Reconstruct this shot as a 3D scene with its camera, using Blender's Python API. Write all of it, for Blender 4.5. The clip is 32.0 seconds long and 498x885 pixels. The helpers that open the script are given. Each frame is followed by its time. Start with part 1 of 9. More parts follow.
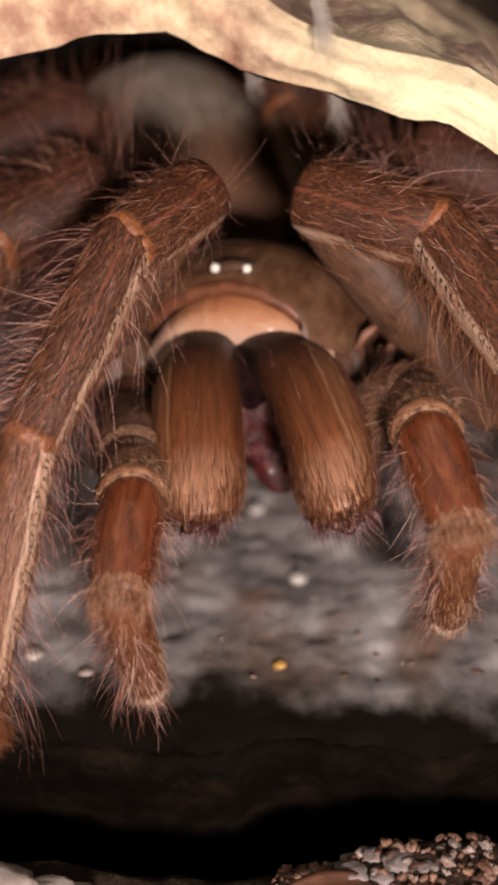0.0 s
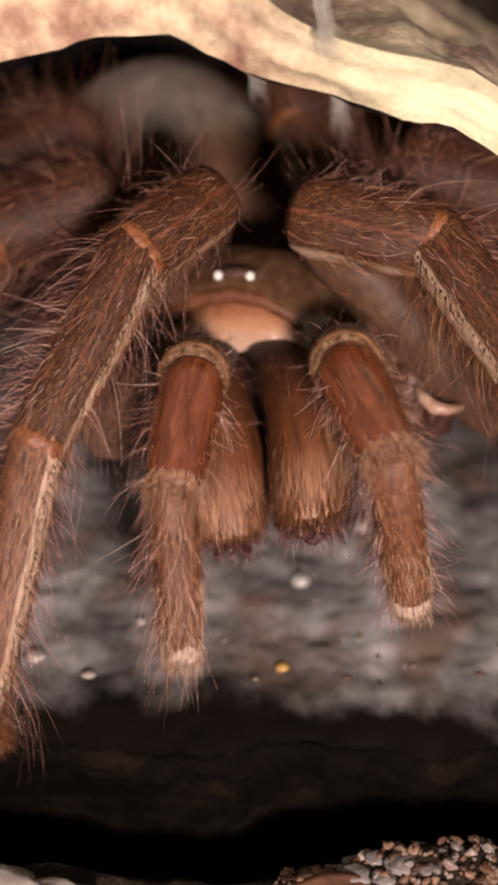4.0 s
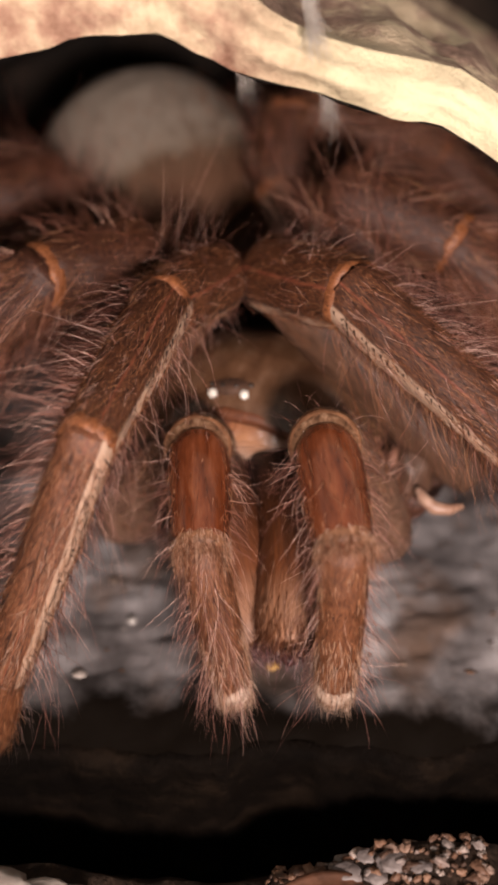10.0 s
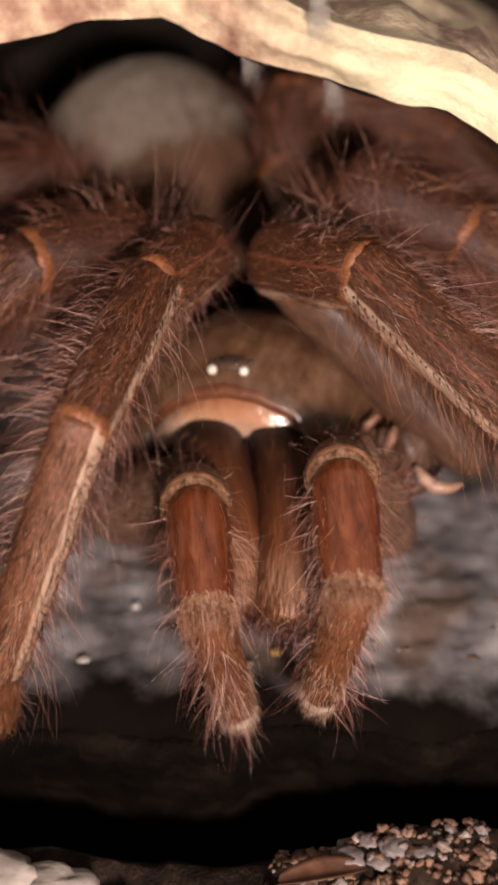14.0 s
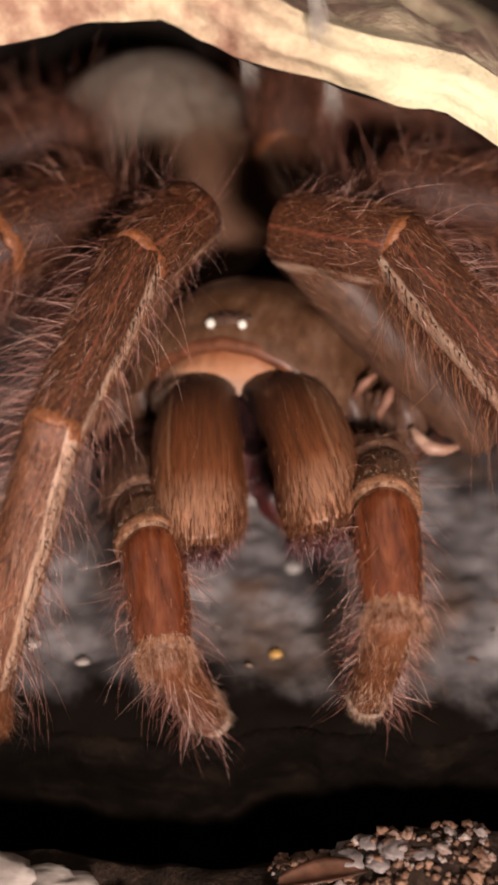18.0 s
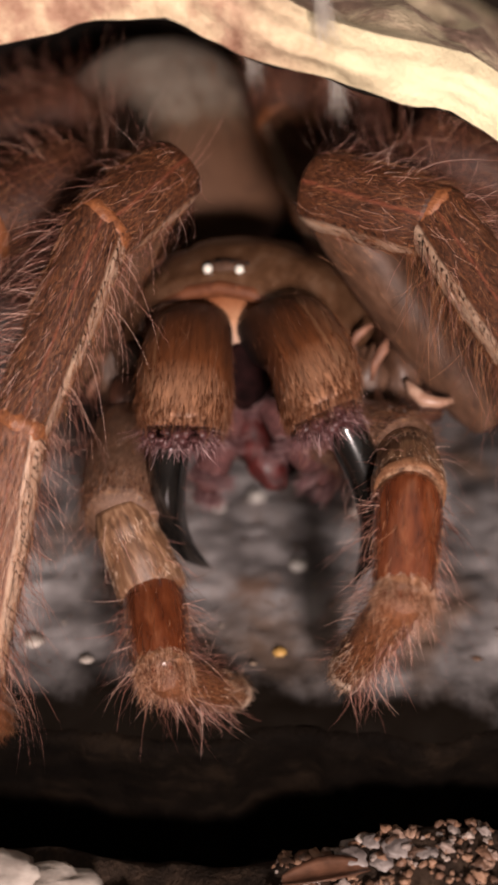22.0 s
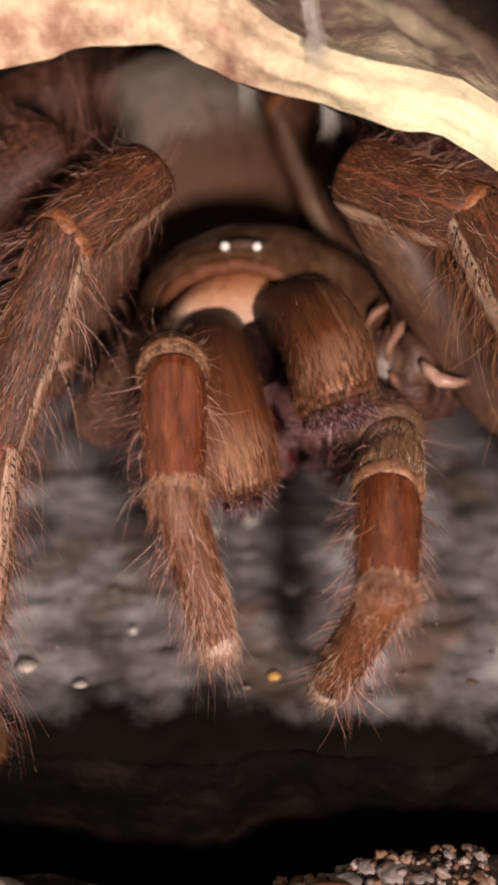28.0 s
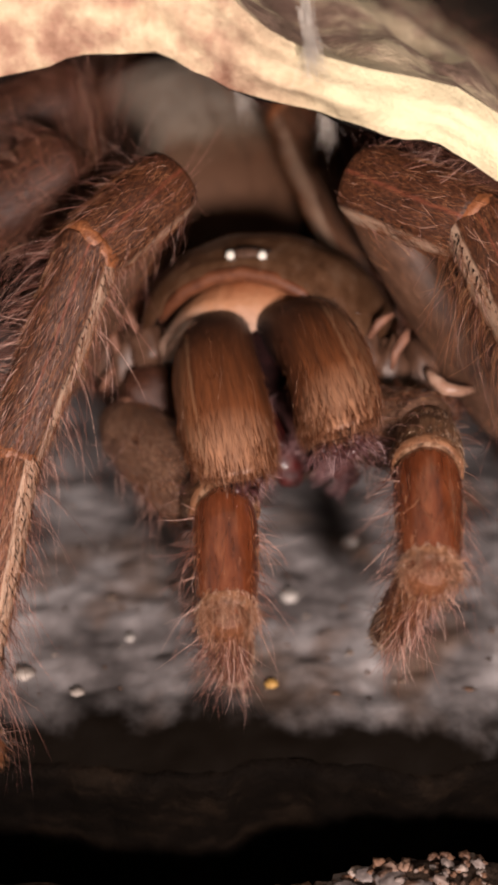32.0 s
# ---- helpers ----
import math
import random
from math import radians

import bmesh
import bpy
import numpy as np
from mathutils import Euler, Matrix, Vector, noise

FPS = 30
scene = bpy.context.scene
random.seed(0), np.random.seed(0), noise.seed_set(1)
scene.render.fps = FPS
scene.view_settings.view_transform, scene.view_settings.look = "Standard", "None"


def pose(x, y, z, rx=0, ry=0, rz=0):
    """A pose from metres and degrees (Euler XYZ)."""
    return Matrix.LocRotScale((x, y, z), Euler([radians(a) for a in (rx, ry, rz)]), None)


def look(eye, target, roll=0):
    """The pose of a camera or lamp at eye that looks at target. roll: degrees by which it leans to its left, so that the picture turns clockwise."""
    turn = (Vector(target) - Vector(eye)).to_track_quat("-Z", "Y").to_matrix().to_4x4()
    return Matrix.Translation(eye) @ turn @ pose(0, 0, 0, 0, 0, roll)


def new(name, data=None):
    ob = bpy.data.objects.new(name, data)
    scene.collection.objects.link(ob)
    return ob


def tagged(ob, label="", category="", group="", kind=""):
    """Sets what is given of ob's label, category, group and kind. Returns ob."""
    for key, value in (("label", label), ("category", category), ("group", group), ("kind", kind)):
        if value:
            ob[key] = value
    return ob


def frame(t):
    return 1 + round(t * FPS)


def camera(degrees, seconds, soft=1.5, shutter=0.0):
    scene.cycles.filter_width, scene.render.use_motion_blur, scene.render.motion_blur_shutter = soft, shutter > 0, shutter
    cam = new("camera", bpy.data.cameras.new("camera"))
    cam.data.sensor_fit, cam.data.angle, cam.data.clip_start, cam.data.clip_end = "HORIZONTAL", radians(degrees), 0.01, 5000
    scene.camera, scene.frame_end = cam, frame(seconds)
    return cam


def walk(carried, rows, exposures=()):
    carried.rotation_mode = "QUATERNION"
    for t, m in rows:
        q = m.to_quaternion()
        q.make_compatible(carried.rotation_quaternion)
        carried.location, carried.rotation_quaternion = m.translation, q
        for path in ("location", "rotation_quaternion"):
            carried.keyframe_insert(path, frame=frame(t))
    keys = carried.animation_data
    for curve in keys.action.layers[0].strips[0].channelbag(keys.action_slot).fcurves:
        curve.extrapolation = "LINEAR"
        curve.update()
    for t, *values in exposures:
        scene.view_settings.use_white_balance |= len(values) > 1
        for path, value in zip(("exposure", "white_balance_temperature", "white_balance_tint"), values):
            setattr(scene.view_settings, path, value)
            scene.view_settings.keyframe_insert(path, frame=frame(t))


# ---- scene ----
MM = 0.001
cam = camera(23.1, 32.0, soft=3.4)
cam.data.dof.use_dof = True
cam.data.dof.focus_distance = 0.151
cam.data.dof.aperture_fstop = 19.0
walk(cam, [(t, pose(0, -0.16, 0.102, tilt, 0, turn)) for t, tilt, turn in (
    (0, 65.000, 0.000),
    (1, 65.122, 0.042),
    (2, 65.082, 0.082),
    (3, 65.204, 0.082),
    (4.5, 65.036, 0.139),
    (6, 64.960, 0.042),
    (7, 65.000, -0.203),
    (8, 64.960, -0.264),
    (9, 65.000, -0.386),
    (10, 65.061, -0.386),
    (11, 64.899, -0.406),
    (12, 64.777, -0.244),
    (13, 64.432, -0.202),
    (14, 64.391, -0.182),
    (15.5, 64.425, -0.172),
    (17, 64.533, -0.223),
    (18, 64.493, -0.223),
    (19, 64.472, -0.203),
    (20, 64.554, -0.040),
    (21, 64.513, -0.020),
    (22, 64.411, 0.001),
    (23, 64.473, -0.019),
    (24, 64.736, 0.001),
    (25, 64.939, -0.081),
    (26.5, 65.241, -0.202),
    (28, 65.510, -0.324),
    (29, 65.631, -0.426),
    (30, 65.712, -0.426),
    (31, 65.753, -0.466),
    (32, 65.854, -0.487),
)])

# ---- light ----
world = bpy.data.worlds.new("room")
scene.world = world
world.use_nodes = True
world.node_tree.nodes["Background"].inputs[0].default_value = (1.0, 0.9, 0.8, 1)
world.node_tree.nodes["Background"].inputs[1].default_value = 0.27


def lamp(name, eye, target, watts, size, colour):
    data = bpy.data.lights.new(name, "AREA")
    data.shape, data.size, data.energy, data.color = "DISK", size, watts, colour
    ob = new(name, data)
    ob.matrix_basis = look(eye, target)
    return ob


lamp("torch", (0.034, -0.25, 0.083), (0.0, 0.02, 0.04), 1.06, 0.03, (1.0, 0.83, 0.775))
scene.view_settings.exposure = 0.0

# ---- materials ----
def nodes_of(name):
    m = bpy.data.materials.new(name)
    m.use_nodes = True
    t = m.node_tree
    return m, t, t.nodes["Principled BSDF"], t.nodes.new, t.links.new


def ramp(t, fac, stops):
    n = t.nodes.new("ShaderNodeValToRGB")
    e = n.color_ramp.elements
    while len(e) < len(stops):
        e.new(0.5)
    for el, (p, c) in zip(e, stops):
        el.position, el.color = p, (*c, 1)
    t.links.new(fac, n.inputs[0])
    return n.outputs[0]


def noise_of(t, scale, stretch=(1, 1, 1), detail=4.0, rough=0.6):
    co = t.nodes.new("ShaderNodeTexCoord")
    mp = t.nodes.new("ShaderNodeMapping")
    mp.inputs["Scale"].default_value = stretch
    n = t.nodes.new("ShaderNodeTexNoise")
    n.inputs["Scale"].default_value, n.inputs["Detail"].default_value = scale, detail
    n.inputs["Roughness"].default_value = rough
    t.links.new(co.outputs["Object"], mp.inputs[0])
    t.links.new(mp.outputs[0], n.inputs["Vector"])
    return n.outputs["Fac"]


def mixed(t, fac, a, b, how="MIX"):
    n = t.nodes.new("ShaderNodeMix")
    n.data_type, n.blend_type = "RGBA", how
    for value, slot in ((fac, n.inputs[0]), (a, n.inputs[6]), (b, n.inputs[7])):
        if isinstance(value, (int, float)):
            slot.default_value = value
        elif isinstance(value, tuple):
            slot.default_value = (*value, 1)
        else:
            t.links.new(value, slot)
    return n.outputs[2]


def bumped(t, b, height, strength, distance):
    n = t.nodes.new("ShaderNodeBump")
    n.inputs["Strength"].default_value, n.inputs["Distance"].default_value = strength, distance
    t.links.new(height, n.inputs["Height"])
    t.links.new(n.outputs[0], b.inputs["Normal"])


def along(t, lo, hi):
    """0 to 1 along the object's own z, from lo to hi millimetres."""
    co = t.nodes.new("ShaderNodeTexCoord")
    sp = t.nodes.new("ShaderNodeSeparateXYZ")
    mr = t.nodes.new("ShaderNodeMapRange")
    mr.inputs["From Min"].default_value, mr.inputs["From Max"].default_value = lo * MM, hi * MM
    t.links.new(co.outputs["Object"], sp.inputs[0])
    t.links.new(sp.outputs["Z"], mr.inputs["Value"])
    return mr.outputs[0]


def skin(name, dark, mid, light, rough=0.5, stretch=(1, 1, 0.12), scale=4200, bump=0.6, stripes=0.0, coat=0.0):
    """Cuticle under combed hair: fine streaks along the limb over broad patches."""
    m, t, b, _, link = nodes_of(name)
    fine = noise_of(t, scale, stretch, 5)
    broad = noise_of(t, 260, (1, 1, 0.5), 3)
    c = ramp(t, fine, ((0.3, dark), (0.52, mid), (0.74, light)))
    c = mixed(t, 0.55, c, ramp(t, broad, ((0.3, (0.45, 0.4, 0.38)), (0.7, (1, 1, 1)))), "MULTIPLY")
    if stripes:
        # a pale line down one edge and a bare reddish line in the middle
        co = t.nodes.new("ShaderNodeTexCoord")
        sp = t.nodes.new("ShaderNodeSeparateXYZ")
        ml = t.nodes.new("ShaderNodeMath")
        ml.operation = "MULTIPLY_ADD"
        ml.inputs[1].default_value, ml.inputs[2].default_value = 0.5 / (stripes * MM), 0.47
        wv = t.nodes.new("ShaderNodeMath")
        wv.operation = "MULTIPLY_ADD"
        wv.inputs[1].default_value = 0.07
        link(co.outputs["Object"], sp.inputs[0])
        link(sp.outputs["Y"], ml.inputs[0])
        link(broad, wv.inputs[0])
        link(ml.outputs[0], wv.inputs[2])
        line = ramp(t, wv.outputs[0], ((0.470, (0, 0, 0)), (0.495, (0.55, 0.55, 0.55)), (0.53, (0, 0, 0)), (0.80, (0, 0, 0)), (0.84, (0.62, 0.62, 0.62)), (0.965, (0.55, 0.55, 0.55)), (0.99, (0.5, 0.5, 0.5))))
        tone = ramp(t, wv.outputs[0], ((0.60, (0.28, 0.075, 0.040)), (0.80, (0.64, 0.45, 0.32))))
        c = mixed(t, line, c, tone)
    link(c, b.inputs["Base Color"])
    b.inputs["Roughness"].default_value = rough
    b.inputs["Coat Weight"].default_value = coat
    b.inputs["Coat Roughness"].default_value = 0.24
    bumped(t, b, fine, bump, 0.0003)
    return m


def hair(name, stops, rough=0.35):
    m, t, b, make, link = nodes_of(name)
    g = make("ShaderNodeNewGeometry")
    link(ramp(t, g.outputs["Random Per Island"], stops), b.inputs["Base Color"])
    b.inputs["Roughness"].default_value = rough + 0.15
    b.inputs["Specular IOR Level"].default_value = 0.3
    return m


def plain(name, dark, light, scale, rough=0.6, bump=0.4, dist=0.0004, detail=5, coat=0.0):
    m, t, b, _, link = nodes_of(name)
    n = noise_of(t, scale, detail=detail)
    link(ramp(t, n, ((0.3, dark), (0.7, light))), b.inputs["Base Color"])
    b.inputs["Roughness"].default_value = rough
    b.inputs["Coat Weight"].default_value = coat
    b.inputs["Coat Roughness"].default_value = 0.08
    bumped(t, b, n, bump, dist)
    return m


LEG, LEG_RIGHT = (skin("leg_cuticle", (0.014, 0.0045, 0.0023), (0.080, 0.0258, 0.0098), (0.26, 0.098, 0.041), stretch=(1, 1, 0.35), stripes=7.0 * side) for side in (-1, 1))
COXA = skin("root_cuticle", (0.012, 0.004, 0.003), (0.066, 0.022, 0.011), (0.18, 0.068, 0.033), stretch=(1, 1, 0.5))
# lighter striped thigh copy for one leg, light mixed into its colour
LIT_THIGH = skin("lit_thigh_cuticle", (0.08, 0.034, 0.018), (0.15, 0.070, 0.038), (0.24, 0.125, 0.075), rough=0.55, stretch=(1, 1, 0.2), scale=1200, bump=0.2, stripes=-6.0)
THIGH = skin("thigh_cuticle", (0.060, 0.028, 0.015), (0.108, 0.052, 0.029), (0.15, 0.080, 0.050), rough=0.55, stretch=(1, 1, 0.4), scale=900, bump=0.2, coat=0.06)
SHIN, SHIN_RIGHT = (skin("shin_cuticle", (0.014, 0.0045, 0.0023), (0.080, 0.0258, 0.0098), (0.22, 0.090, 0.041), stretch=(1, 1, 0.35), stripes=4.5 * side) for side in (-1, 1))
PALP = skin("palp_cuticle", (0.070, 0.016, 0.006), (0.165, 0.042, 0.0145), (0.27, 0.090, 0.038), rough=0.24, stretch=(1, 1, 0.16), scale=900, bump=0.32, coat=1.0)
CRUST, CRUST_RIGHT = (skin("lower_leg", (0.045, 0.0145, 0.0055), (0.17, 0.058, 0.0225), (0.33, 0.142, 0.067), stretch=(1, 1, 0.3), stripes=2.5 * side) for side in (-1, 1))
PAD = skin("palp_pad", (0.06, 0.020, 0.008), (0.16, 0.055, 0.021), (0.27, 0.115, 0.052), stretch=(1, 1, 0.3))
UPPER = skin("feeler_cuticle", (0.06, 0.029, 0.017), (0.19, 0.100, 0.062), (0.34, 0.21, 0.14), stretch=(1, 1, 0.3))
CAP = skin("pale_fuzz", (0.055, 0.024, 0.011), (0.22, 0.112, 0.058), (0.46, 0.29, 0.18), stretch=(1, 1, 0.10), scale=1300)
SHELL = skin("carapace_cuticle", (0.080, 0.036, 0.017), (0.135, 0.066, 0.034), (0.20, 0.115, 0.070), rough=0.36, stretch=(1, 0.6, 0.6), scale=420, bump=0.06, coat=0.5)
MOUND = plain("eye_mound_skin", (0.045, 0.020, 0.010), (0.105, 0.050, 0.028), 900, 0.75, 0.3)
CLYPEUS = plain("glossy_edge", (0.085, 0.026, 0.011), (0.19, 0.066, 0.028), 500, 0.5, 0.2, coat=0.1)
FLESH = plain("joint_skin", (0.12, 0.050, 0.029), (0.30, 0.145, 0.092), 500, 0.6, 0.5)
PINK = plain("pale_joint", (0.28, 0.14, 0.085), (0.52, 0.34, 0.25), 500, 0.4, 0.2)
RIM = plain("knee_rim", (0.10, 0.038, 0.016), (0.30, 0.14, 0.07), 900, 0.5, 0.5)
BAND = plain("orange_band", (0.13, 0.042, 0.016), (0.32, 0.115, 0.042), 1500, 0.45, 0.5)
PALE = plain("pale_pad", (0.34, 0.22, 0.15), (0.58, 0.44, 0.35), 1800, 0.7, 0.5)
RED = plain("mouth_flesh", (0.010, 0.003, 0.003), (0.11, 0.014, 0.011), 520, 0.4, 1.0, 0.001, coat=0.25)
FRINGE = plain("fringe_skin", (0.035, 0.010, 0.010), (0.14, 0.050, 0.046), 900, 0.85, 0.8)
GAP_SHADE = plain("gap_shade", (0.003, 0.001, 0.001), (0.016, 0.005, 0.005), 420, 0.9, 0.6)
GAP_SHADE.node_tree.nodes["Principled BSDF"].inputs["Specular IOR Level"].default_value = 0.08
MAUVE = plain("fringe_flesh", (0.035, 0.010, 0.010), (0.085, 0.030, 0.030), 700, 0.45, 0.6, coat=0.2)
BLACK = plain("fang_black", (0.003, 0.003, 0.003), (0.008, 0.007, 0.006), 300, 0.20, 0.05, coat=1.0)
BLACK.node_tree.nodes["Principled BSDF"].inputs["Coat Roughness"].default_value = 0.14
# white base colour stands in for the reflected glint on the main eyes
EYE_GLINT = plain("eye_glint", (0.75, 0.72, 0.62), (0.85, 0.82, 0.74), 200, 0.05, 0.0, coat=1.0)
EYE_DARK = plain("eye_dark", (0.01, 0.008, 0.006), (0.03, 0.02, 0.018), 200, 0.35, 0.0, coat=0.1)

JAW_HAIR = hair("jaw_hair", ((0.0, (0.065, 0.020, 0.007)), (0.5, (0.110, 0.035, 0.012)), (0.85, (0.165, 0.055, 0.020)), (1.0, (0.24, 0.095, 0.040))))
FUZZ = hair("short_hair", ((0.0, (0.014, 0.005, 0.003)), (0.4, (0.112, 0.036, 0.0138)), (0.75, (0.28, 0.104, 0.044)), (1.0, (0.54, 0.285, 0.155))))
COMB = hair("combed_hair", ((0.0, (0.045, 0.016, 0.007)), (0.4, (0.23, 0.088, 0.036)), (0.8, (0.44, 0.215, 0.108)), (1.0, (0.70, 0.46, 0.31))))
TUFT = hair("tuft_hair", ((0.0, (0.05, 0.018, 0.008)), (0.45, (0.25, 0.098, 0.046)), (1.0, (0.62, 0.38, 0.26))))
BRISTLE = hair("long_hair", ((0.0, (0.03, 0.010, 0.007)), (0.40, (0.17, 0.064, 0.045)), (0.72, (0.44, 0.205, 0.155)), (1.0, (0.86, 0.58, 0.48))))
RED_BRISTLE = hair("red_long_hair", ((0.0, (0.04, 0.012, 0.007)), (0.4, (0.19, 0.064, 0.038)), (0.75, (0.42, 0.175, 0.115)), (1.0, (0.76, 0.46, 0.35))))
GREY_HAIR = hair("grey_hair", ((0.0, (0.04, 0.025, 0.02)), (0.5, (0.16, 0.10, 0.085)), (1.0, (0.38, 0.28, 0.24))))
PALE_HAIR = hair("pale_hair", ((0.0, (0.26, 0.135, 0.078)), (0.5, (0.48, 0.29, 0.19)), (1.0, (0.68, 0.50, 0.40))))
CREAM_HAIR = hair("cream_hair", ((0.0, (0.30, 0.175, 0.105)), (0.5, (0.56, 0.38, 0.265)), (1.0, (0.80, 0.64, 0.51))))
DARK_HAIR = hair("dark_hair", ((0.0, (0.006, 0.004, 0.003)), (0.6, (0.02, 0.010, 0.007)), (1.0, (0.09, 0.04, 0.025))))
MAUVE_HAIR = hair("mauve_hair", ((0.0, (0.03, 0.010, 0.011)), (0.55, (0.14, 0.055, 0.056)), (0.85, (0.36, 0.20, 0.20)), (1.0, (0.66, 0.48, 0.47))), 0.2)


def chelicera_mat(side):
    """Combed brown jaw, black at the root, with a pale line down its outer flank."""
    m, t, b, _, link = nodes_of("chelicera_cuticle")
    fine = noise_of(t, 1500, (1, 1, 0.06), 5)
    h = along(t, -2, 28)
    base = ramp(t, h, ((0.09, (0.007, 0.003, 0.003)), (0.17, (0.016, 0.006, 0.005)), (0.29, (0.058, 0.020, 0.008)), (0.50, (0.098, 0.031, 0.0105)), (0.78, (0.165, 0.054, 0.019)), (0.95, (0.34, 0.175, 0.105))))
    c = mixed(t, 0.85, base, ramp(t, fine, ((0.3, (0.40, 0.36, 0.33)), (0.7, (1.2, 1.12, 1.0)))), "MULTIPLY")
    co = t.nodes.new("ShaderNodeTexCoord")
    sp = t.nodes.new("ShaderNodeSeparateXYZ")
    out = t.nodes.new("ShaderNodeMath")
    out.operation = "MULTIPLY_ADD"
    out.inputs[1].default_value = -side / (8 * MM)
    wv = t.nodes.new("ShaderNodeMath")
    wv.operation = "MULTIPLY"
    wv.inputs[1].default_value = 0.16
    link(co.outputs["Object"], sp.inputs[0])
    link(noise_of(t, 500, (1, 1, 0.2), 3), wv.inputs[0])
    link(sp.outputs["Y"], out.inputs[0])
    link(wv.outputs[0], out.inputs[2])
    line = ramp(t, out.outputs[0], ((0.52, (0, 0, 0)), (0.57, (0.55, 0.55, 0.55)), (0.61, (0.08, 0.08, 0.08)), (0.74, (0.25, 0.25, 0.25))))
    c = mixed(t, line, c, mixed(t, 0.35, (0.34, 0.20, 0.11), c))
    link(c, b.inputs["Base Color"])
    b.inputs["Roughness"].default_value = 0.5
    bumped(t, b, fine, 0.35, 0.0003)
    return m


def abdomen_mat():
    m, t, b, _, link = nodes_of("abdomen_velvet")
    n = noise_of(t, 160, detail=4)
    n2 = noise_of(t, 2200, detail=3)
    h = along(t, 6, 25)
    f = mixed(t, 0.28, h, n)
    c = ramp(t, f, ((0.30, (0.13, 0.060, 0.030)), (0.50, (0.15, 0.084, 0.048)), (0.64, (0.29, 0.225, 0.170)), (0.95, (0.40, 0.33, 0.265))))
    blot = ramp(t, noise_of(t, 330, (1, 1, 0.35), 3), ((0.30, (0.45, 0.40, 0.36)), (0.42, (1, 1, 1))))
    c = mixed(t, 0.8, c, blot, "MULTIPLY")
    c = mixed(t, 0.5, c, ramp(t, n2, ((0.3, (0.6, 0.58, 0.55)), (0.7, (1, 1, 1)))), "MULTIPLY")
    link(c, b.inputs["Base Color"])
    b.inputs["Roughness"].default_value = 0.8
    bumped(t, b, n2, 0.4, 0.0003)
    return m


def membrane_mat():
    m, t, b, _, link = nodes_of("face_membrane")
    n = noise_of(t, 320, detail=4)
    h = mixed(t, 0.3, along(t, -10, -3), n)
    link(ramp(t, h, ((0.15, (0.58, 0.38, 0.28)), (0.45, (0.45, 0.22, 0.115)), (0.85, (0.25, 0.075, 0.028)))), b.inputs["Base Color"])
    b.inputs["Roughness"].default_value = 0.3
    b.inputs["Coat Weight"].default_value = 1.0
    b.inputs["Coat Roughness"].default_value = 0.17
    bumped(t, b, noise_of(t, 420, detail=2), 0.5, 0.0009)
    return m


CHEL_LEFT, CHEL_RIGHT, VELVET, MEMBRANE = chelicera_mat(-1), chelicera_mat(1), abdomen_mat(), membrane_mat()


def bark_mat(name, stops, scale, stretch=(1, 0.35, 1), pale=None):
    m, t, b, _, link = nodes_of(name)
    n = noise_of(t, scale, stretch, 6, 0.62)
    n2 = noise_of(t, scale * 7, (1, 0.6, 1), 5)
    c = ramp(t, n, stops)
    c = mixed(t, 0.4, c, ramp(t, n2, ((0.3, (0.5, 0.42, 0.35)), (0.65, (1, 1, 1)))), "MULTIPLY")
    if pale:
        # yellow-white towards one end: the stronger light there is mixed into the colour
        co = t.nodes.new("ShaderNodeTexCoord")
        sp = t.nodes.new("ShaderNodeSeparateXYZ")
        ma = t.nodes.new("ShaderNodeMath")
        ma.operation = "MULTIPLY_ADD"
        ma.inputs[1].default_value = 0.03
        mr = t.nodes.new("ShaderNodeMapRange")
        mr.inputs["From Min"].default_value, mr.inputs["From Max"].default_value = 0.010, 0.024
        link(co.outputs["Object"], sp.inputs[0])
        link(n, ma.inputs[0])
        link(sp.outputs["X"], ma.inputs[2])
        link(ma.outputs[0], mr.inputs["Value"])
        c = mixed(t, mr.outputs[0], c, mixed(t, 0.30, pale, c))
    link(c, b.inputs["Base Color"])
    b.inputs["Roughness"].default_value = 0.8
    b.inputs["Specular IOR Level"].default_value = 0.15
    bumped(t, b, n2, 0.7, 0.0008)
    return m


BARK = bark_mat("bark_outer", ((0.38, (0.30, 0.185, 0.145)), (0.48, (0.52, 0.34, 0.26)), (0.56, (0.92, 0.72, 0.50))), 70, (1, 0.8, 1))
CUT = bark_mat("bark_cut_edge", ((0.36, (0.26, 0.135, 0.09)), (0.47, (0.46, 0.28, 0.195)), (0.60, (0.76, 0.60, 0.40))), 90, pale=(0.90, 0.80, 0.52))
# near-black: the shade inside the arch is put into the colour
SHADED_INNER = bark_mat("bark_inner_shade", ((0.3, (0.004, 0.0035, 0.003)), (0.5, (0.011, 0.0075, 0.0055)), (0.7, (0.03, 0.02, 0.014))), 90)
# near-black colours hold the shade on the lip's face
LIP = bark_mat("shade_dark_wood", ((0.40, (0.0040, 0.0029, 0.0023)), (0.54, (0.0065, 0.0045, 0.0033)), (0.70, (0.016, 0.0105, 0.007))), 190, (0.5, 1, 1))
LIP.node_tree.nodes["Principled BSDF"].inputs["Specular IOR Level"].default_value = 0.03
SOIL = bark_mat("damp_soil", ((0.3, (0.012, 0.008, 0.006)), (0.5, (0.03, 0.019, 0.013)), (0.75, (0.09, 0.057, 0.039))), 240, (1, 1, 1))


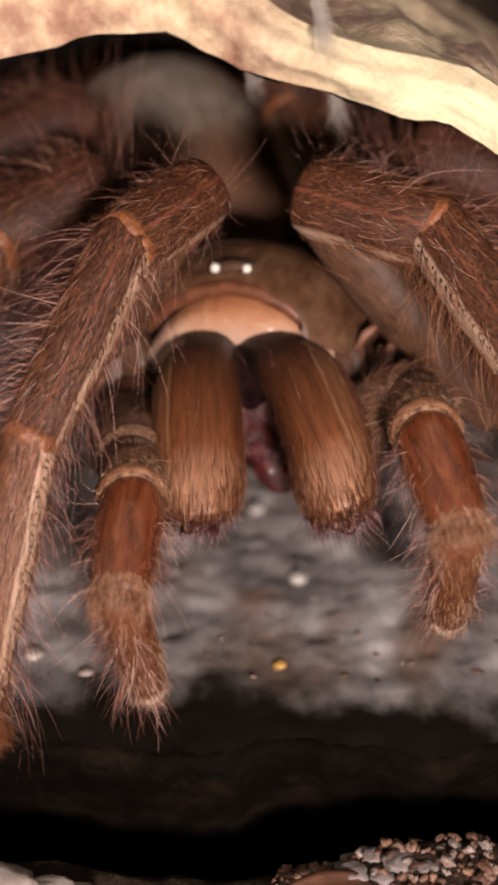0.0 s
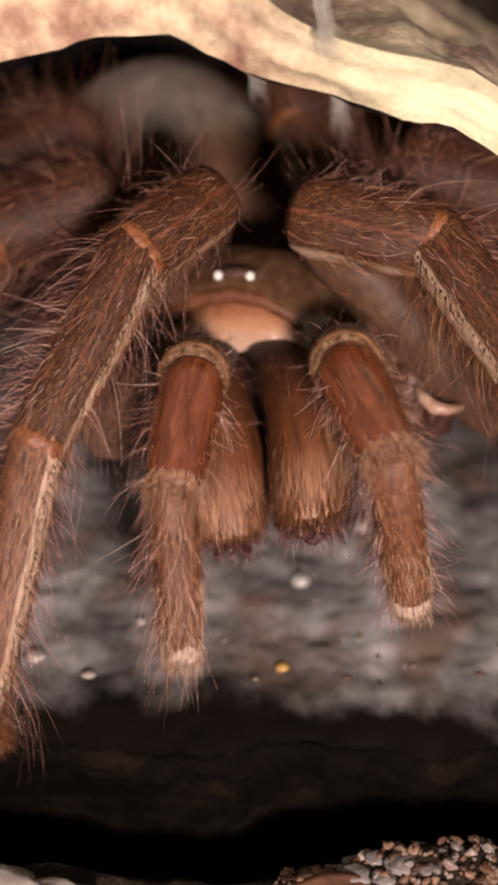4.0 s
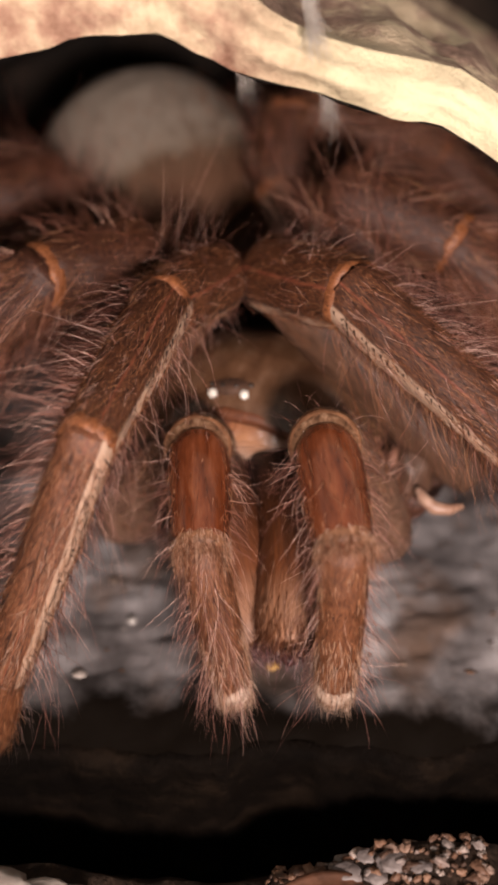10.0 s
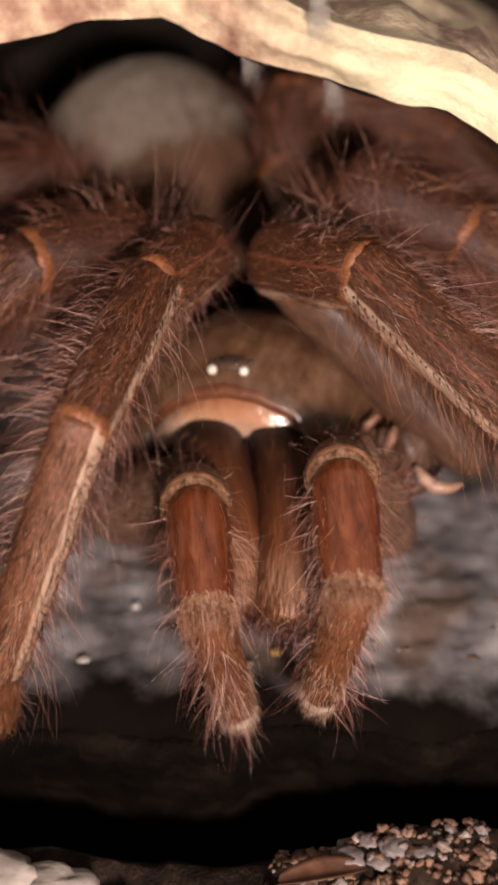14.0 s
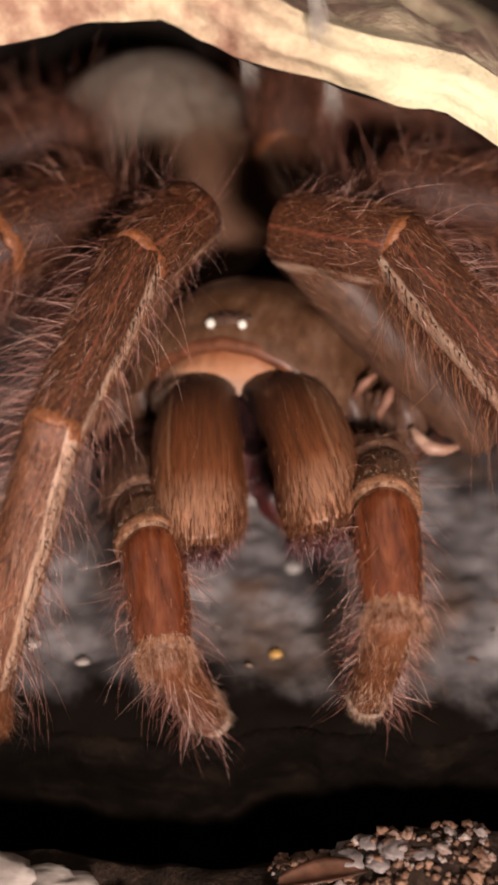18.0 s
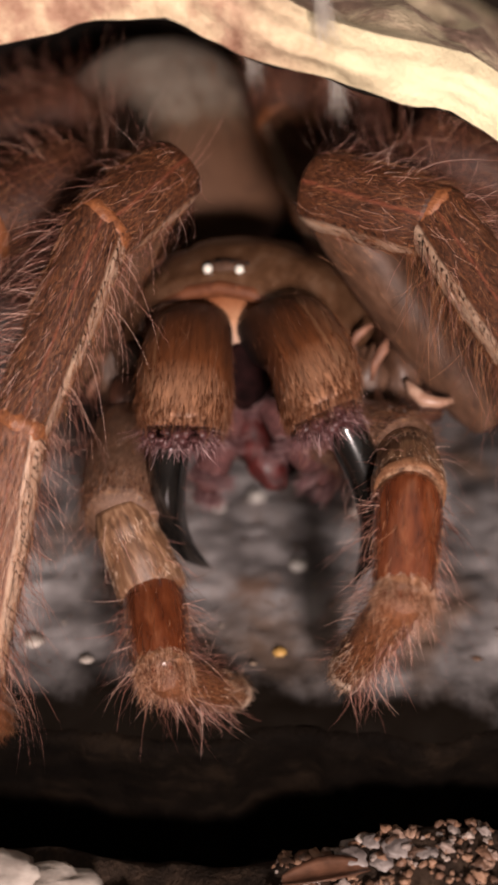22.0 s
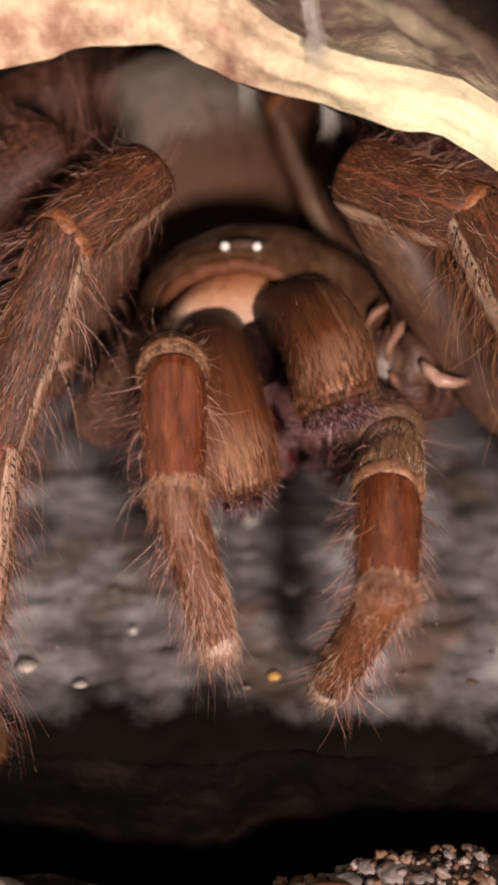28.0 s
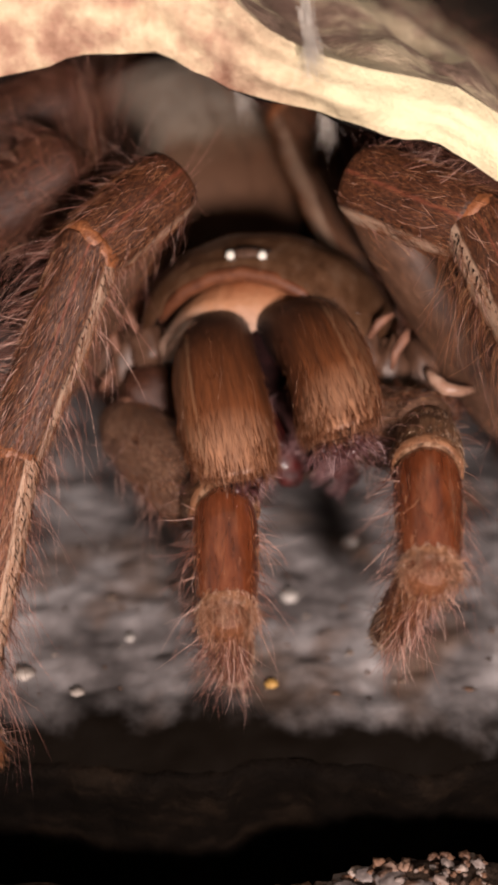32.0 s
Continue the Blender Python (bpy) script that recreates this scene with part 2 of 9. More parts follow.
def crumb_mat():
    m, t, b, make, link = nodes_of("soil_crumb")
    info = make("ShaderNodeObjectInfo")
    n = noise_of(t, 900, detail=4)
    c = ramp(t, info.outputs["Random"], ((0.0, (0.07, 0.036, 0.022)), (0.4, (0.17, 0.085, 0.050)), (0.7, (0.30, 0.165, 0.10)), (0.85, (0.26, 0.21, 0.19)), (1.0, (0.42, 0.33, 0.28))))
    c = mixed(t, 0.6, c, ramp(t, n, ((0.3, (0.45, 0.42, 0.4)), (0.7, (1, 1, 1)))), "MULTIPLY")
    link(c, b.inputs["Base Color"])
    b.inputs["Roughness"].default_value = 0.6
    bumped(t, b, n, 0.6, 0.0004)
    return m


CRUMB = crumb_mat()
CREAM = plain("pale_stone", (0.26, 0.21, 0.18), (0.56, 0.49, 0.43), 180, 0.8, 0.5, 0.0008)
LEAF = plain("dry_leaf", (0.05, 0.022, 0.013), (0.14, 0.062, 0.036), 400, 0.4, 0.5, coat=0.2)
SILK = plain("spider_silk", (0.42, 0.37, 0.32), (0.62, 0.56, 0.50), 900, 0.5, 0.3)
DEBRIS = hair("floor_debris", ((0.0, (0.03, 0.016, 0.010)), (0.5, (0.13, 0.070, 0.042)), (0.8, (0.26, 0.19, 0.14)), (1.0, (0.50, 0.45, 0.41))), 0.6)
STONE = plain("grey_stone", (0.10, 0.080, 0.074), (0.24, 0.20, 0.185), 300, 0.6, 0.6, 0.0006, coat=0.15)
DROP = plain("pale_droplet", (0.34, 0.31, 0.285), (0.56, 0.52, 0.48), 300, 0.15, 0.1, coat=1.0)
AMBER = plain("amber_grain", (0.35, 0.19, 0.05), (0.55, 0.33, 0.10), 600, 0.35, 0.3)


def floor_mat():
    m, t, b, _, link = nodes_of("webbed_floor")
    n = noise_of(t, 70, (1, 0.6, 1), 4, 0.5)
    n2 = noise_of(t, 420, (1, 0.7, 1), 4, 0.55)
    n3 = noise_of(t, 55, (1, 0.6, 1), 3)
    c = ramp(t, n, ((0.34, (0.120, 0.107, 0.105)), (0.44, (0.25, 0.227, 0.224)), (0.54, (0.42, 0.388, 0.387)), (0.66, (0.61, 0.583, 0.588))))
    c = mixed(t, ramp(t, n3, ((0.50, (0, 0, 0)), (0.66, (0.8, 0.8, 0.8)))), c, (0.21, 0.130, 0.088))
    c = mixed(t, 0.4, c, ramp(t, n2, ((0.3, (0.6, 0.58, 0.57)), (0.7, (1.1, 1.1, 1.1)))), "MULTIPLY")
    # a rusty stain on the web
    here = t.nodes.new("ShaderNodeTexCoord")
    far = t.nodes.new("ShaderNodeVectorMath")
    far.operation = "DISTANCE"
    far.inputs[1].default_value = (0.0006, 0.0005, 0)
    ring = t.nodes.new("ShaderNodeMath")
    ring.operation = "MULTIPLY_ADD"
    ring.inputs[1].default_value = 100.0
    link(here.outputs["Object"], far.inputs[0])
    link(far.outputs["Value"], ring.inputs[0])
    link(noise_of(t, 300, (1, 1, 1), 3), ring.inputs[2])
    c = mixed(t, ramp(t, ring.outputs[0], ((0.70, (0.7, 0.7, 0.7)), (1.0, (0, 0, 0)))), c, (0.24, 0.135, 0.085))
    # a broader dark brown patch nearer the front
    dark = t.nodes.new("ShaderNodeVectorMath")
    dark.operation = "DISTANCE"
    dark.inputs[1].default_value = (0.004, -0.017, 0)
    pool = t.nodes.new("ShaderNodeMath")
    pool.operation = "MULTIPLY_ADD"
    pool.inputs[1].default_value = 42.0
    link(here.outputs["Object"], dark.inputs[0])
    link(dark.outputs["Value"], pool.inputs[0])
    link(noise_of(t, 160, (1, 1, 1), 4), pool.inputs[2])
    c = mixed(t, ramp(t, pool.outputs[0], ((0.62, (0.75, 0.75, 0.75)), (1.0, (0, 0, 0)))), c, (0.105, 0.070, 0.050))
    # floor colour fades to near-black at the front edge, standing in for shade
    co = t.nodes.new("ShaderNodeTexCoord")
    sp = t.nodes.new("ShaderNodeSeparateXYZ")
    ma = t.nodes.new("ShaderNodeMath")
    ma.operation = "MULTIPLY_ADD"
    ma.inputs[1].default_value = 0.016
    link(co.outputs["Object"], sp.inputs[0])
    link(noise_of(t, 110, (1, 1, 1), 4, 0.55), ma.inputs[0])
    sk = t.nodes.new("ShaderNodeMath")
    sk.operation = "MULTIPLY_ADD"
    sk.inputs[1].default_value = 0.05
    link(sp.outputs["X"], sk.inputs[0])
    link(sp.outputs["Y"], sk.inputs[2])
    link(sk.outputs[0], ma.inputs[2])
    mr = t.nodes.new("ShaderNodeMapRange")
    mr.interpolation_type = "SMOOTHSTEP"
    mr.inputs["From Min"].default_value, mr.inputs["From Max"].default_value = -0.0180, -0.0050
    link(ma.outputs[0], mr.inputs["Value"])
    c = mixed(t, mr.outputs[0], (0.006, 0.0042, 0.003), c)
    link(c, b.inputs["Base Color"])
    b.inputs["Roughness"].default_value = 0.5
    b.inputs["Specular IOR Level"].default_value = 0.06
    bumped(t, b, n2, 0.25, 0.0005)
    return m


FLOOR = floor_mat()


# ---- building helpers ----
rng = np.random.default_rng(7)


def mesh_of(name, verts, faces, mats, slots=None, smooth=True):
    """A mesh from millimetres."""
    me = bpy.data.meshes.new(name)
    me.from_pydata((np.asarray(verts, float) * MM).tolist(), [], faces)
    for m in mats:
        me.materials.append(m)
    if slots is not None:
        me.polygons.foreach_set("material_index", np.asarray(slots, np.int32))
    me.polygons.foreach_set("use_smooth", np.full(len(me.polygons), smooth))
    me.update()
    return me


def thing(name, verts, faces, mats, label="", category="", parent=None, kind="", group="", slots=None, at=None, smooth=True):
    ob = new(name, mesh_of(name, verts, faces, mats, slots, smooth))
    if parent is not None:
        ob.parent = parent
    if at is not None:
        ob.matrix_basis = at
    return tagged(ob, label, category, group, kind)


def grid_faces(rows, cols, ring=True, base=0):
    out = []
    for i in range(rows - 1):
        for j in range(cols if ring else cols - 1):
            k = (j + 1) % cols
            out.append((base + i * cols + j, base + i * cols + k, base + (i + 1) * cols + k, base + (i + 1) * cols + j))
    return out


def rough_at(p, scale, amount, seed=0.0):
    return amount * noise.fractal(Vector((p[0] * scale + seed, p[1] * scale, p[2] * scale)), 1.0, 2.0, 4)


def section(a, square):
    """A limb's outline round its axis: 2 is a circle, more has flat faces and ridges."""
    c, s = np.cos(a), np.sin(a)
    k = (np.abs(c) ** square + np.abs(s) ** square) ** (-1 / square)
    return c * k, s * k


def lathe(profile, sides=24, flat=1.0, wobble=0.0, smooth_steps=26, square=2.0, cap=0.35):
    """A limb along z: profile rows of (z, radius), capped. flat squeezes it along y."""
    zs, rs = np.array(profile).T
    u = np.linspace(0, 1, smooth_steps)
    s = np.interp(u, np.linspace(0, 1, len(zs)), zs)
    r = np.interp(s, zs, rs)
    for _ in range(2):
        r[1:-1] = (r[:-2] + 2 * r[1:-1] + r[2:]) / 4
    a = np.linspace(0, 2 * np.pi, sides, endpoint=False)
    cx, cy = section(a, square)
    v = np.stack([np.outer(r, cx), np.outer(r * flat, cy), np.outer(s, np.ones(sides))], -1).reshape(-1, 3)
    if wobble:
        v[:, :2] *= (1 + np.array([rough_at(p, 0.25, wobble) for p in v]))[:, None]
    f = grid_faces(smooth_steps, sides)
    n = len(v)
    v = np.vstack([v, [[0, 0, s[0] - r[0] * 0.3]], [[0, 0, s[-1] + r[-1] * cap]]])
    f += [(n, (j + 1) % sides, j) for j in range(sides)]
    b = (smooth_steps - 1) * sides
    f += [(n + 1, b + j, b + (j + 1) % sides) for j in range(sides)]
    return v, f, (s, r, flat, square)


def strands(p, d, length, radius, bend, steps=3):
    """Tapered hairs: roots p, ways d, lengths, root radius, bend vectors. Three-sided."""
    n = len(p)
    d = d / np.linalg.norm(d, axis=1)[:, None]
    ref = rng.normal(size=(n, 3))
    a = np.cross(d, ref)
    a /= np.linalg.norm(a, axis=1)[:, None] + 1e-9
    b = np.cross(d, a)
    vs = []
    for j in range(steps):
        s = j / steps
        c = p + length[:, None] * (s * d + s * s * bend)
        r = radius[:, None] * (1 - 0.75 * s)
        for k in range(3):
            w = 2 * np.pi * k / 3
            vs.append(c + r * (np.cos(w) * a + np.sin(w) * b))
    vs.append(p + length[:, None] * (d + bend))
    v = np.stack(vs, 1)
    m = steps * 3 + 1
    f = []
    for j in range(steps - 1):
        for k in range(3):
            q = (k + 1) % 3
            f += [(j * 3 + k, j * 3 + q, j * 3 + 3 + q), (j * 3 + k, j * 3 + 3 + q, j * 3 + 3 + k)]
    for k in range(3):
        f.append(((steps - 1) * 3 + k, (steps - 1) * 3 + (k + 1) % 3, m - 1))
    f = (np.array(f)[None] + (np.arange(n) * m)[:, None, None]).reshape(-1, 3)
    return v.reshape(-1, 3), f


def on_limb(shape, count, lo=0.0, hi=1.0, arc=(0, 360)):
    s, r, flat, square = shape
    u = s[0] + (s[-1] - s[0]) * rng.uniform(lo, hi, count)
    a = np.radians(rng.uniform(*arc, count))
    rr = np.interp(u, s, r)
    cx, cy = section(a, square)
    p = np.stack([rr * cx, rr * flat * cy, u], 1)
    nrm = np.stack([np.cos(a), np.sin(a), 0 * a], 1)
    return p, nrm


Z = np.array([0, 0, 1.0])


def coat_of(shape, coats):
    """Hair over a limb. coats: (count, length, spread, radius, lo, hi, arc, lean, steps, slot)."""
    vs, fs, ms, base = [], [], [], 0
    for count, length, spread, radius, lo, hi, arc, lean, steps, slot in coats:
        p, nrm = on_limb(shape, count, lo, hi, arc)
        d = nrm * (1 - lean) + Z * lean + rng.normal(0, 0.14, (count, 3))
        ln = length * (1 + spread * rng.uniform(-1, 1, count))
        bend = Z * 0.75 * rng.uniform(0.0, 1.3, count)[:, None] - nrm * 0.25 + rng.normal(0, 0.28, (count, 3)) if steps > 2 else np.zeros((count, 3)) - nrm * 0.08
        v, f = strands(p - nrm * 0.12, d, ln, radius * rng.uniform(0.7, 1.3, count), bend, steps)
        vs.append(v)
        fs.append(f + base)
        ms.append(np.full(len(f), slot))
        base += len(v)
    return np.vstack(vs), np.vstack(fs), np.concatenate(ms)


def limb(name, profile, mats, coats, parent, label="", flat=1.0, sides=24, wobble=0.05, square=2.0, tuft=None, spines=None):
    """One segment with its hair: mats[0] is the cuticle, the rest the hairs' slots."""
    v, f, shape = lathe(profile, sides, flat, wobble, square=square)
    hv, hf, hm = coat_of(shape, coats)
    if tuft:
        # hair over the rounded end: (count, length, radius, slot)
        count, length, thick, slot = tuft
        a, q = rng.uniform(0, 2 * np.pi, count), np.sqrt(rng.uniform(0, 1, count))
        out = np.stack([q * np.cos(a), q * np.sin(a), 0 * a], 1)
        p = out * shape[1][-1] + Z * (shape[0][-1] + 0.3 * shape[1][-1] * (1 - q))[:, None]
        tv, tf = strands(p, out * 0.9 + Z * 0.9 + rng.normal(0, 0.4, p.shape), length * rng.uniform(0.5, 1.3, count), np.full(count, thick), rng.normal(0, 0.15, p.shape), 3)
        hf, hm = np.vstack([hf, tf + len(hv)]), np.concatenate([hm, np.full(len(tf), slot)])
        hv = np.vstack([hv, tv])
    if spines:
        # short dark spines lying across the pale edge, in a row: (side, count, slot)
        edge, count, slot = spines
        u = shape[0][0] + (shape[0][-1] - shape[0][0]) * (np.linspace(0.04, 0.96, count) + rng.normal(0, 0.006, count))
        rr = np.interp(u, shape[0], shape[1])
        p, q = (np.stack([rr * k * section(np.full(count, math.radians(a * edge)), square)[0], rr * k * section(np.full(count, math.radians(a * edge)), square)[1] * flat, u + dz], 1)
                for a, k, dz in ((40, 1.03, -0.5), (80, 1.07, 1.1)))
        tv, tf = strands(p, q - p + rng.normal(0, 0.25, p.shape), 1.1 * np.linalg.norm(q - p, axis=1) * rng.uniform(0.8, 1.3, count), np.full(count, 0.12), np.zeros(p.shape), 2)
        hf, hm = np.vstack([hf, tf + len(hv)]), np.concatenate([hm, np.full(len(tf), slot)])
        hv = np.vstack([hv, tv])
    faces = f + (hf + len(v)).tolist()
    slots = np.concatenate([np.zeros(len(f)), hm])
    return thing(name, np.vstack([v, hv]), faces, mats, label, parent=parent, slots=slots)


def ellipsoid(c, r, rows=14, cols=22, wobble=0.0, seed=0.0):
    v = []
    for i in range(rows):
        a = math.pi * (i + 0.5) / rows
        for j in range(cols):
            b = 2 * math.pi * j / cols
            n = Vector((math.sin(a) * math.cos(b), math.sin(a) * math.sin(b), math.cos(a)))
            k = 1 + (rough_at(n, 1.6, wobble, seed) if wobble else 0)
            v.append([c[0] + r[0] * n[0] * k, c[1] + r[1] * n[1] * k, c[2] + r[2] * n[2] * k])
    f = grid_faces(rows, cols)
    n = len(v)
    up, down = (1 + (rough_at(Vector((0, 0, z)), 1.6, wobble, seed) if wobble else 0) for z in (1, -1))
    v += [[c[0], c[1], c[2] + r[2] * up], [c[0], c[1], c[2] - r[2] * down]]
    f += [(n, (j + 1) % cols, j) for j in range(cols)]
    b = (rows - 1) * cols
    f += [(n + 1, b + j, b + (j + 1) % cols) for j in range(cols)]
    return np.array(v), f


def tube(path, radii, sides=12):
    """A bent, tapered tube through points."""
    path = np.array(path, float)
    v = []
    for i, (p, r) in enumerate(zip(path, radii)):
        t = path[min(i + 1, len(path) - 1)] - path[max(i - 1, 0)]
        t /= np.linalg.norm(t)
        a = np.cross(t, (0.3, 1, 0.2))
        a /= np.linalg.norm(a)
        b = np.cross(t, a)
        for j in range(sides):
            w = 2 * math.pi * j / sides
            v.append(p + r * (math.cos(w) * a + math.sin(w) * b))
    f = grid_faces(len(path), sides)
    f.append(tuple(range(sides))[::-1])
    f.append(tuple(range(len(v) - sides, len(v))))
    return np.array(v), f


# ---- the burrow: floor, lip, bark roof, back ----
def floor_height(x, y):
    side = max(0.0, abs(x) - 34) / 60
    return rough_at((x, y, 0), 0.10, 0.9) + rough_at((x, y, 3), 0.35, 0.35) + 7 * side * side - 0.10 * max(0.0, -20 - y) ** 1.5


def edge_wave(x):
    """How the floor's front edge wanders to and fro."""
    return rough_at((x, 0, 0), 0.06, 2.4) + rough_at((x, 3, 0), 0.5, 0.7)


def build_floor():
    xs, ys = np.linspace(-105, 105, 190), np.linspace(-30, 135, 156)
    v = [(x, y + edge_wave(x) * max(0.0, min(1.0, (-18 - y) / 12)), floor_height(x, y)) for y in ys for x in xs]
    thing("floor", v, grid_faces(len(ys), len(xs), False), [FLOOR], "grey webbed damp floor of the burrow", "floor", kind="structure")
    # the lip's underside runs back beneath the floor's edge; its shade is painted near-black
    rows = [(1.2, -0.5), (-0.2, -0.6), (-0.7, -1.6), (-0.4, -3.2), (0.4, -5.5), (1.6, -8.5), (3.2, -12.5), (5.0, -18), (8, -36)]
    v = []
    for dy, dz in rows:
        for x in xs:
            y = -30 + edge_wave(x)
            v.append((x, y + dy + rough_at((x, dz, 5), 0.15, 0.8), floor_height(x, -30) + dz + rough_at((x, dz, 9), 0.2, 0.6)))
    thing("floor_lip", v, grid_faces(len(rows), len(xs), False)[::-1], [LIP], "wooden edge under the floor, coloured near-black for shade", "wood edge", kind="structure")


def soil_height(x, y):
    near = max(0.0, min(1.0, (-36 - y) / 8))
    near = near * near * (3 - 2 * near)
    right = 1 / (1 + math.exp(-(x - 13) / 4.0))
    left = 1 / (1 + math.exp((x + 19) / 2.0))
    return -34 + near * (21.5 + 6.5 * right + 3.0 * left) + rough_at((x, y, 1), 0.12, 1.6) + rough_at((x, y, 7), 0.5, 0.5)


def build_soil():
    xs, ys = np.linspace(-150, 150, 170), np.linspace(-300, -6, 190)
    ys = 24 - 324 * (np.linspace(0, 1, 190) ** 1.5)
    v = [(x, y, soil_height(x, y)) for y in ys for x in xs]
    thing("ground", v, [q[::-1] for q in grid_faces(len(ys), len(xs), False)], [SOIL], "dark damp soil in front of the burrow", "soil", kind="structure")


def roof_height(x):
    """Inner height of the bark arch at its mouth."""
    mid = np.interp(x, (-100, -60, -30, -19, -9, -2, 10, 24, 31, 62, 100), (0, 68, 82.4, 85.3, 85.2, 82.0, 78.4, 75.2, 71.0, 50, 0))
    return float(mid)


def build_roof():
    n = 150
    ang = np.linspace(-1, 1, n)
    xs = 100 * np.sin(ang * math.pi / 2)
    ys = np.linspace(0, 1, 26) ** 1.5 * 150 - 13.5
    thick = 6.5
    inner, outer = [], []
    for y in ys:
        for x in xs:
            h = roof_height(x)
            k = 1.0 - 0.10 * (y + 13.5) / 150
            nx, nz = x / 100, 0.8
            ln = math.hypot(nx, nz)
            w = rough_at((x, y, 2), 0.07, 1.1) if y > -13 else rough_at((x, y, 2), 0.10, 0.7)
            inner.append((x * k, y + rough_at((x, 4, 4), 0.09, 1.2), h * k + w))
            bump = rough_at((x, y * 0.4, 8), 0.11, 3.4)
            th = thick + 7.5 / (1 + math.exp((x + 1) / 2.5))
            outer.append((x * k + nx / ln * th, y + 0.8 + rough_at((x, 4, 6), 0.09, 1.5), h * k + nz / ln * th + bump * min(1.0, (y + 14) / 10) + 0.11 * (y + 13.5)))
    m = len(ys)
    back = [q[::-1] for q in grid_faces(m, n, False)]
    roof = thing("ceiling", inner, grid_faces(m, n, False), [SHADED_INNER], "inner side of the bark arch, coloured near-black for shade", "bark", kind="structure")
    bark = thing("bark_arch", outer, back, [BARK], "pale brightly lit piece of curved cork bark", "bark")
    # the broken front edge, rounded between inner and outer side
    v = []
    steps = 16
    for i in range(steps):
        u = i / (steps - 1)
        for j in range(n):
            p, q = np.array(inner[j]), np.array(outer[j])
            c = p * (1 - u) + q * u
            c[1] -= 2.4 * math.sin(math.pi * u) + rough_at((c[0], u * 16, 3), 0.16, 2.4) * math.sin(math.pi * u)
            v.append(c)
    thing("cut_edge", v, [q[::-1] for q in grid_faces(steps, n, False)], [CUT], "cream broken edge", parent=bark)
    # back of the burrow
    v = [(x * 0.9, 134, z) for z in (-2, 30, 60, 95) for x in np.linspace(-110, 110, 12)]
    thing("wall_back", v, grid_faces(4, 12, False), [SHADED_INNER], "earth wall at the back of the burrow, coloured near-black for shade", "wall", kind="structure")


def lump(seed, r, squash=0.8, rows=7, cols=10, rough=0.8):
    return ellipsoid((0, 0, 0), (r, r * (0.8 + 0.3 * ((seed * 7) % 3) / 3), r * squash), rows, cols, rough, seed * 3.7)


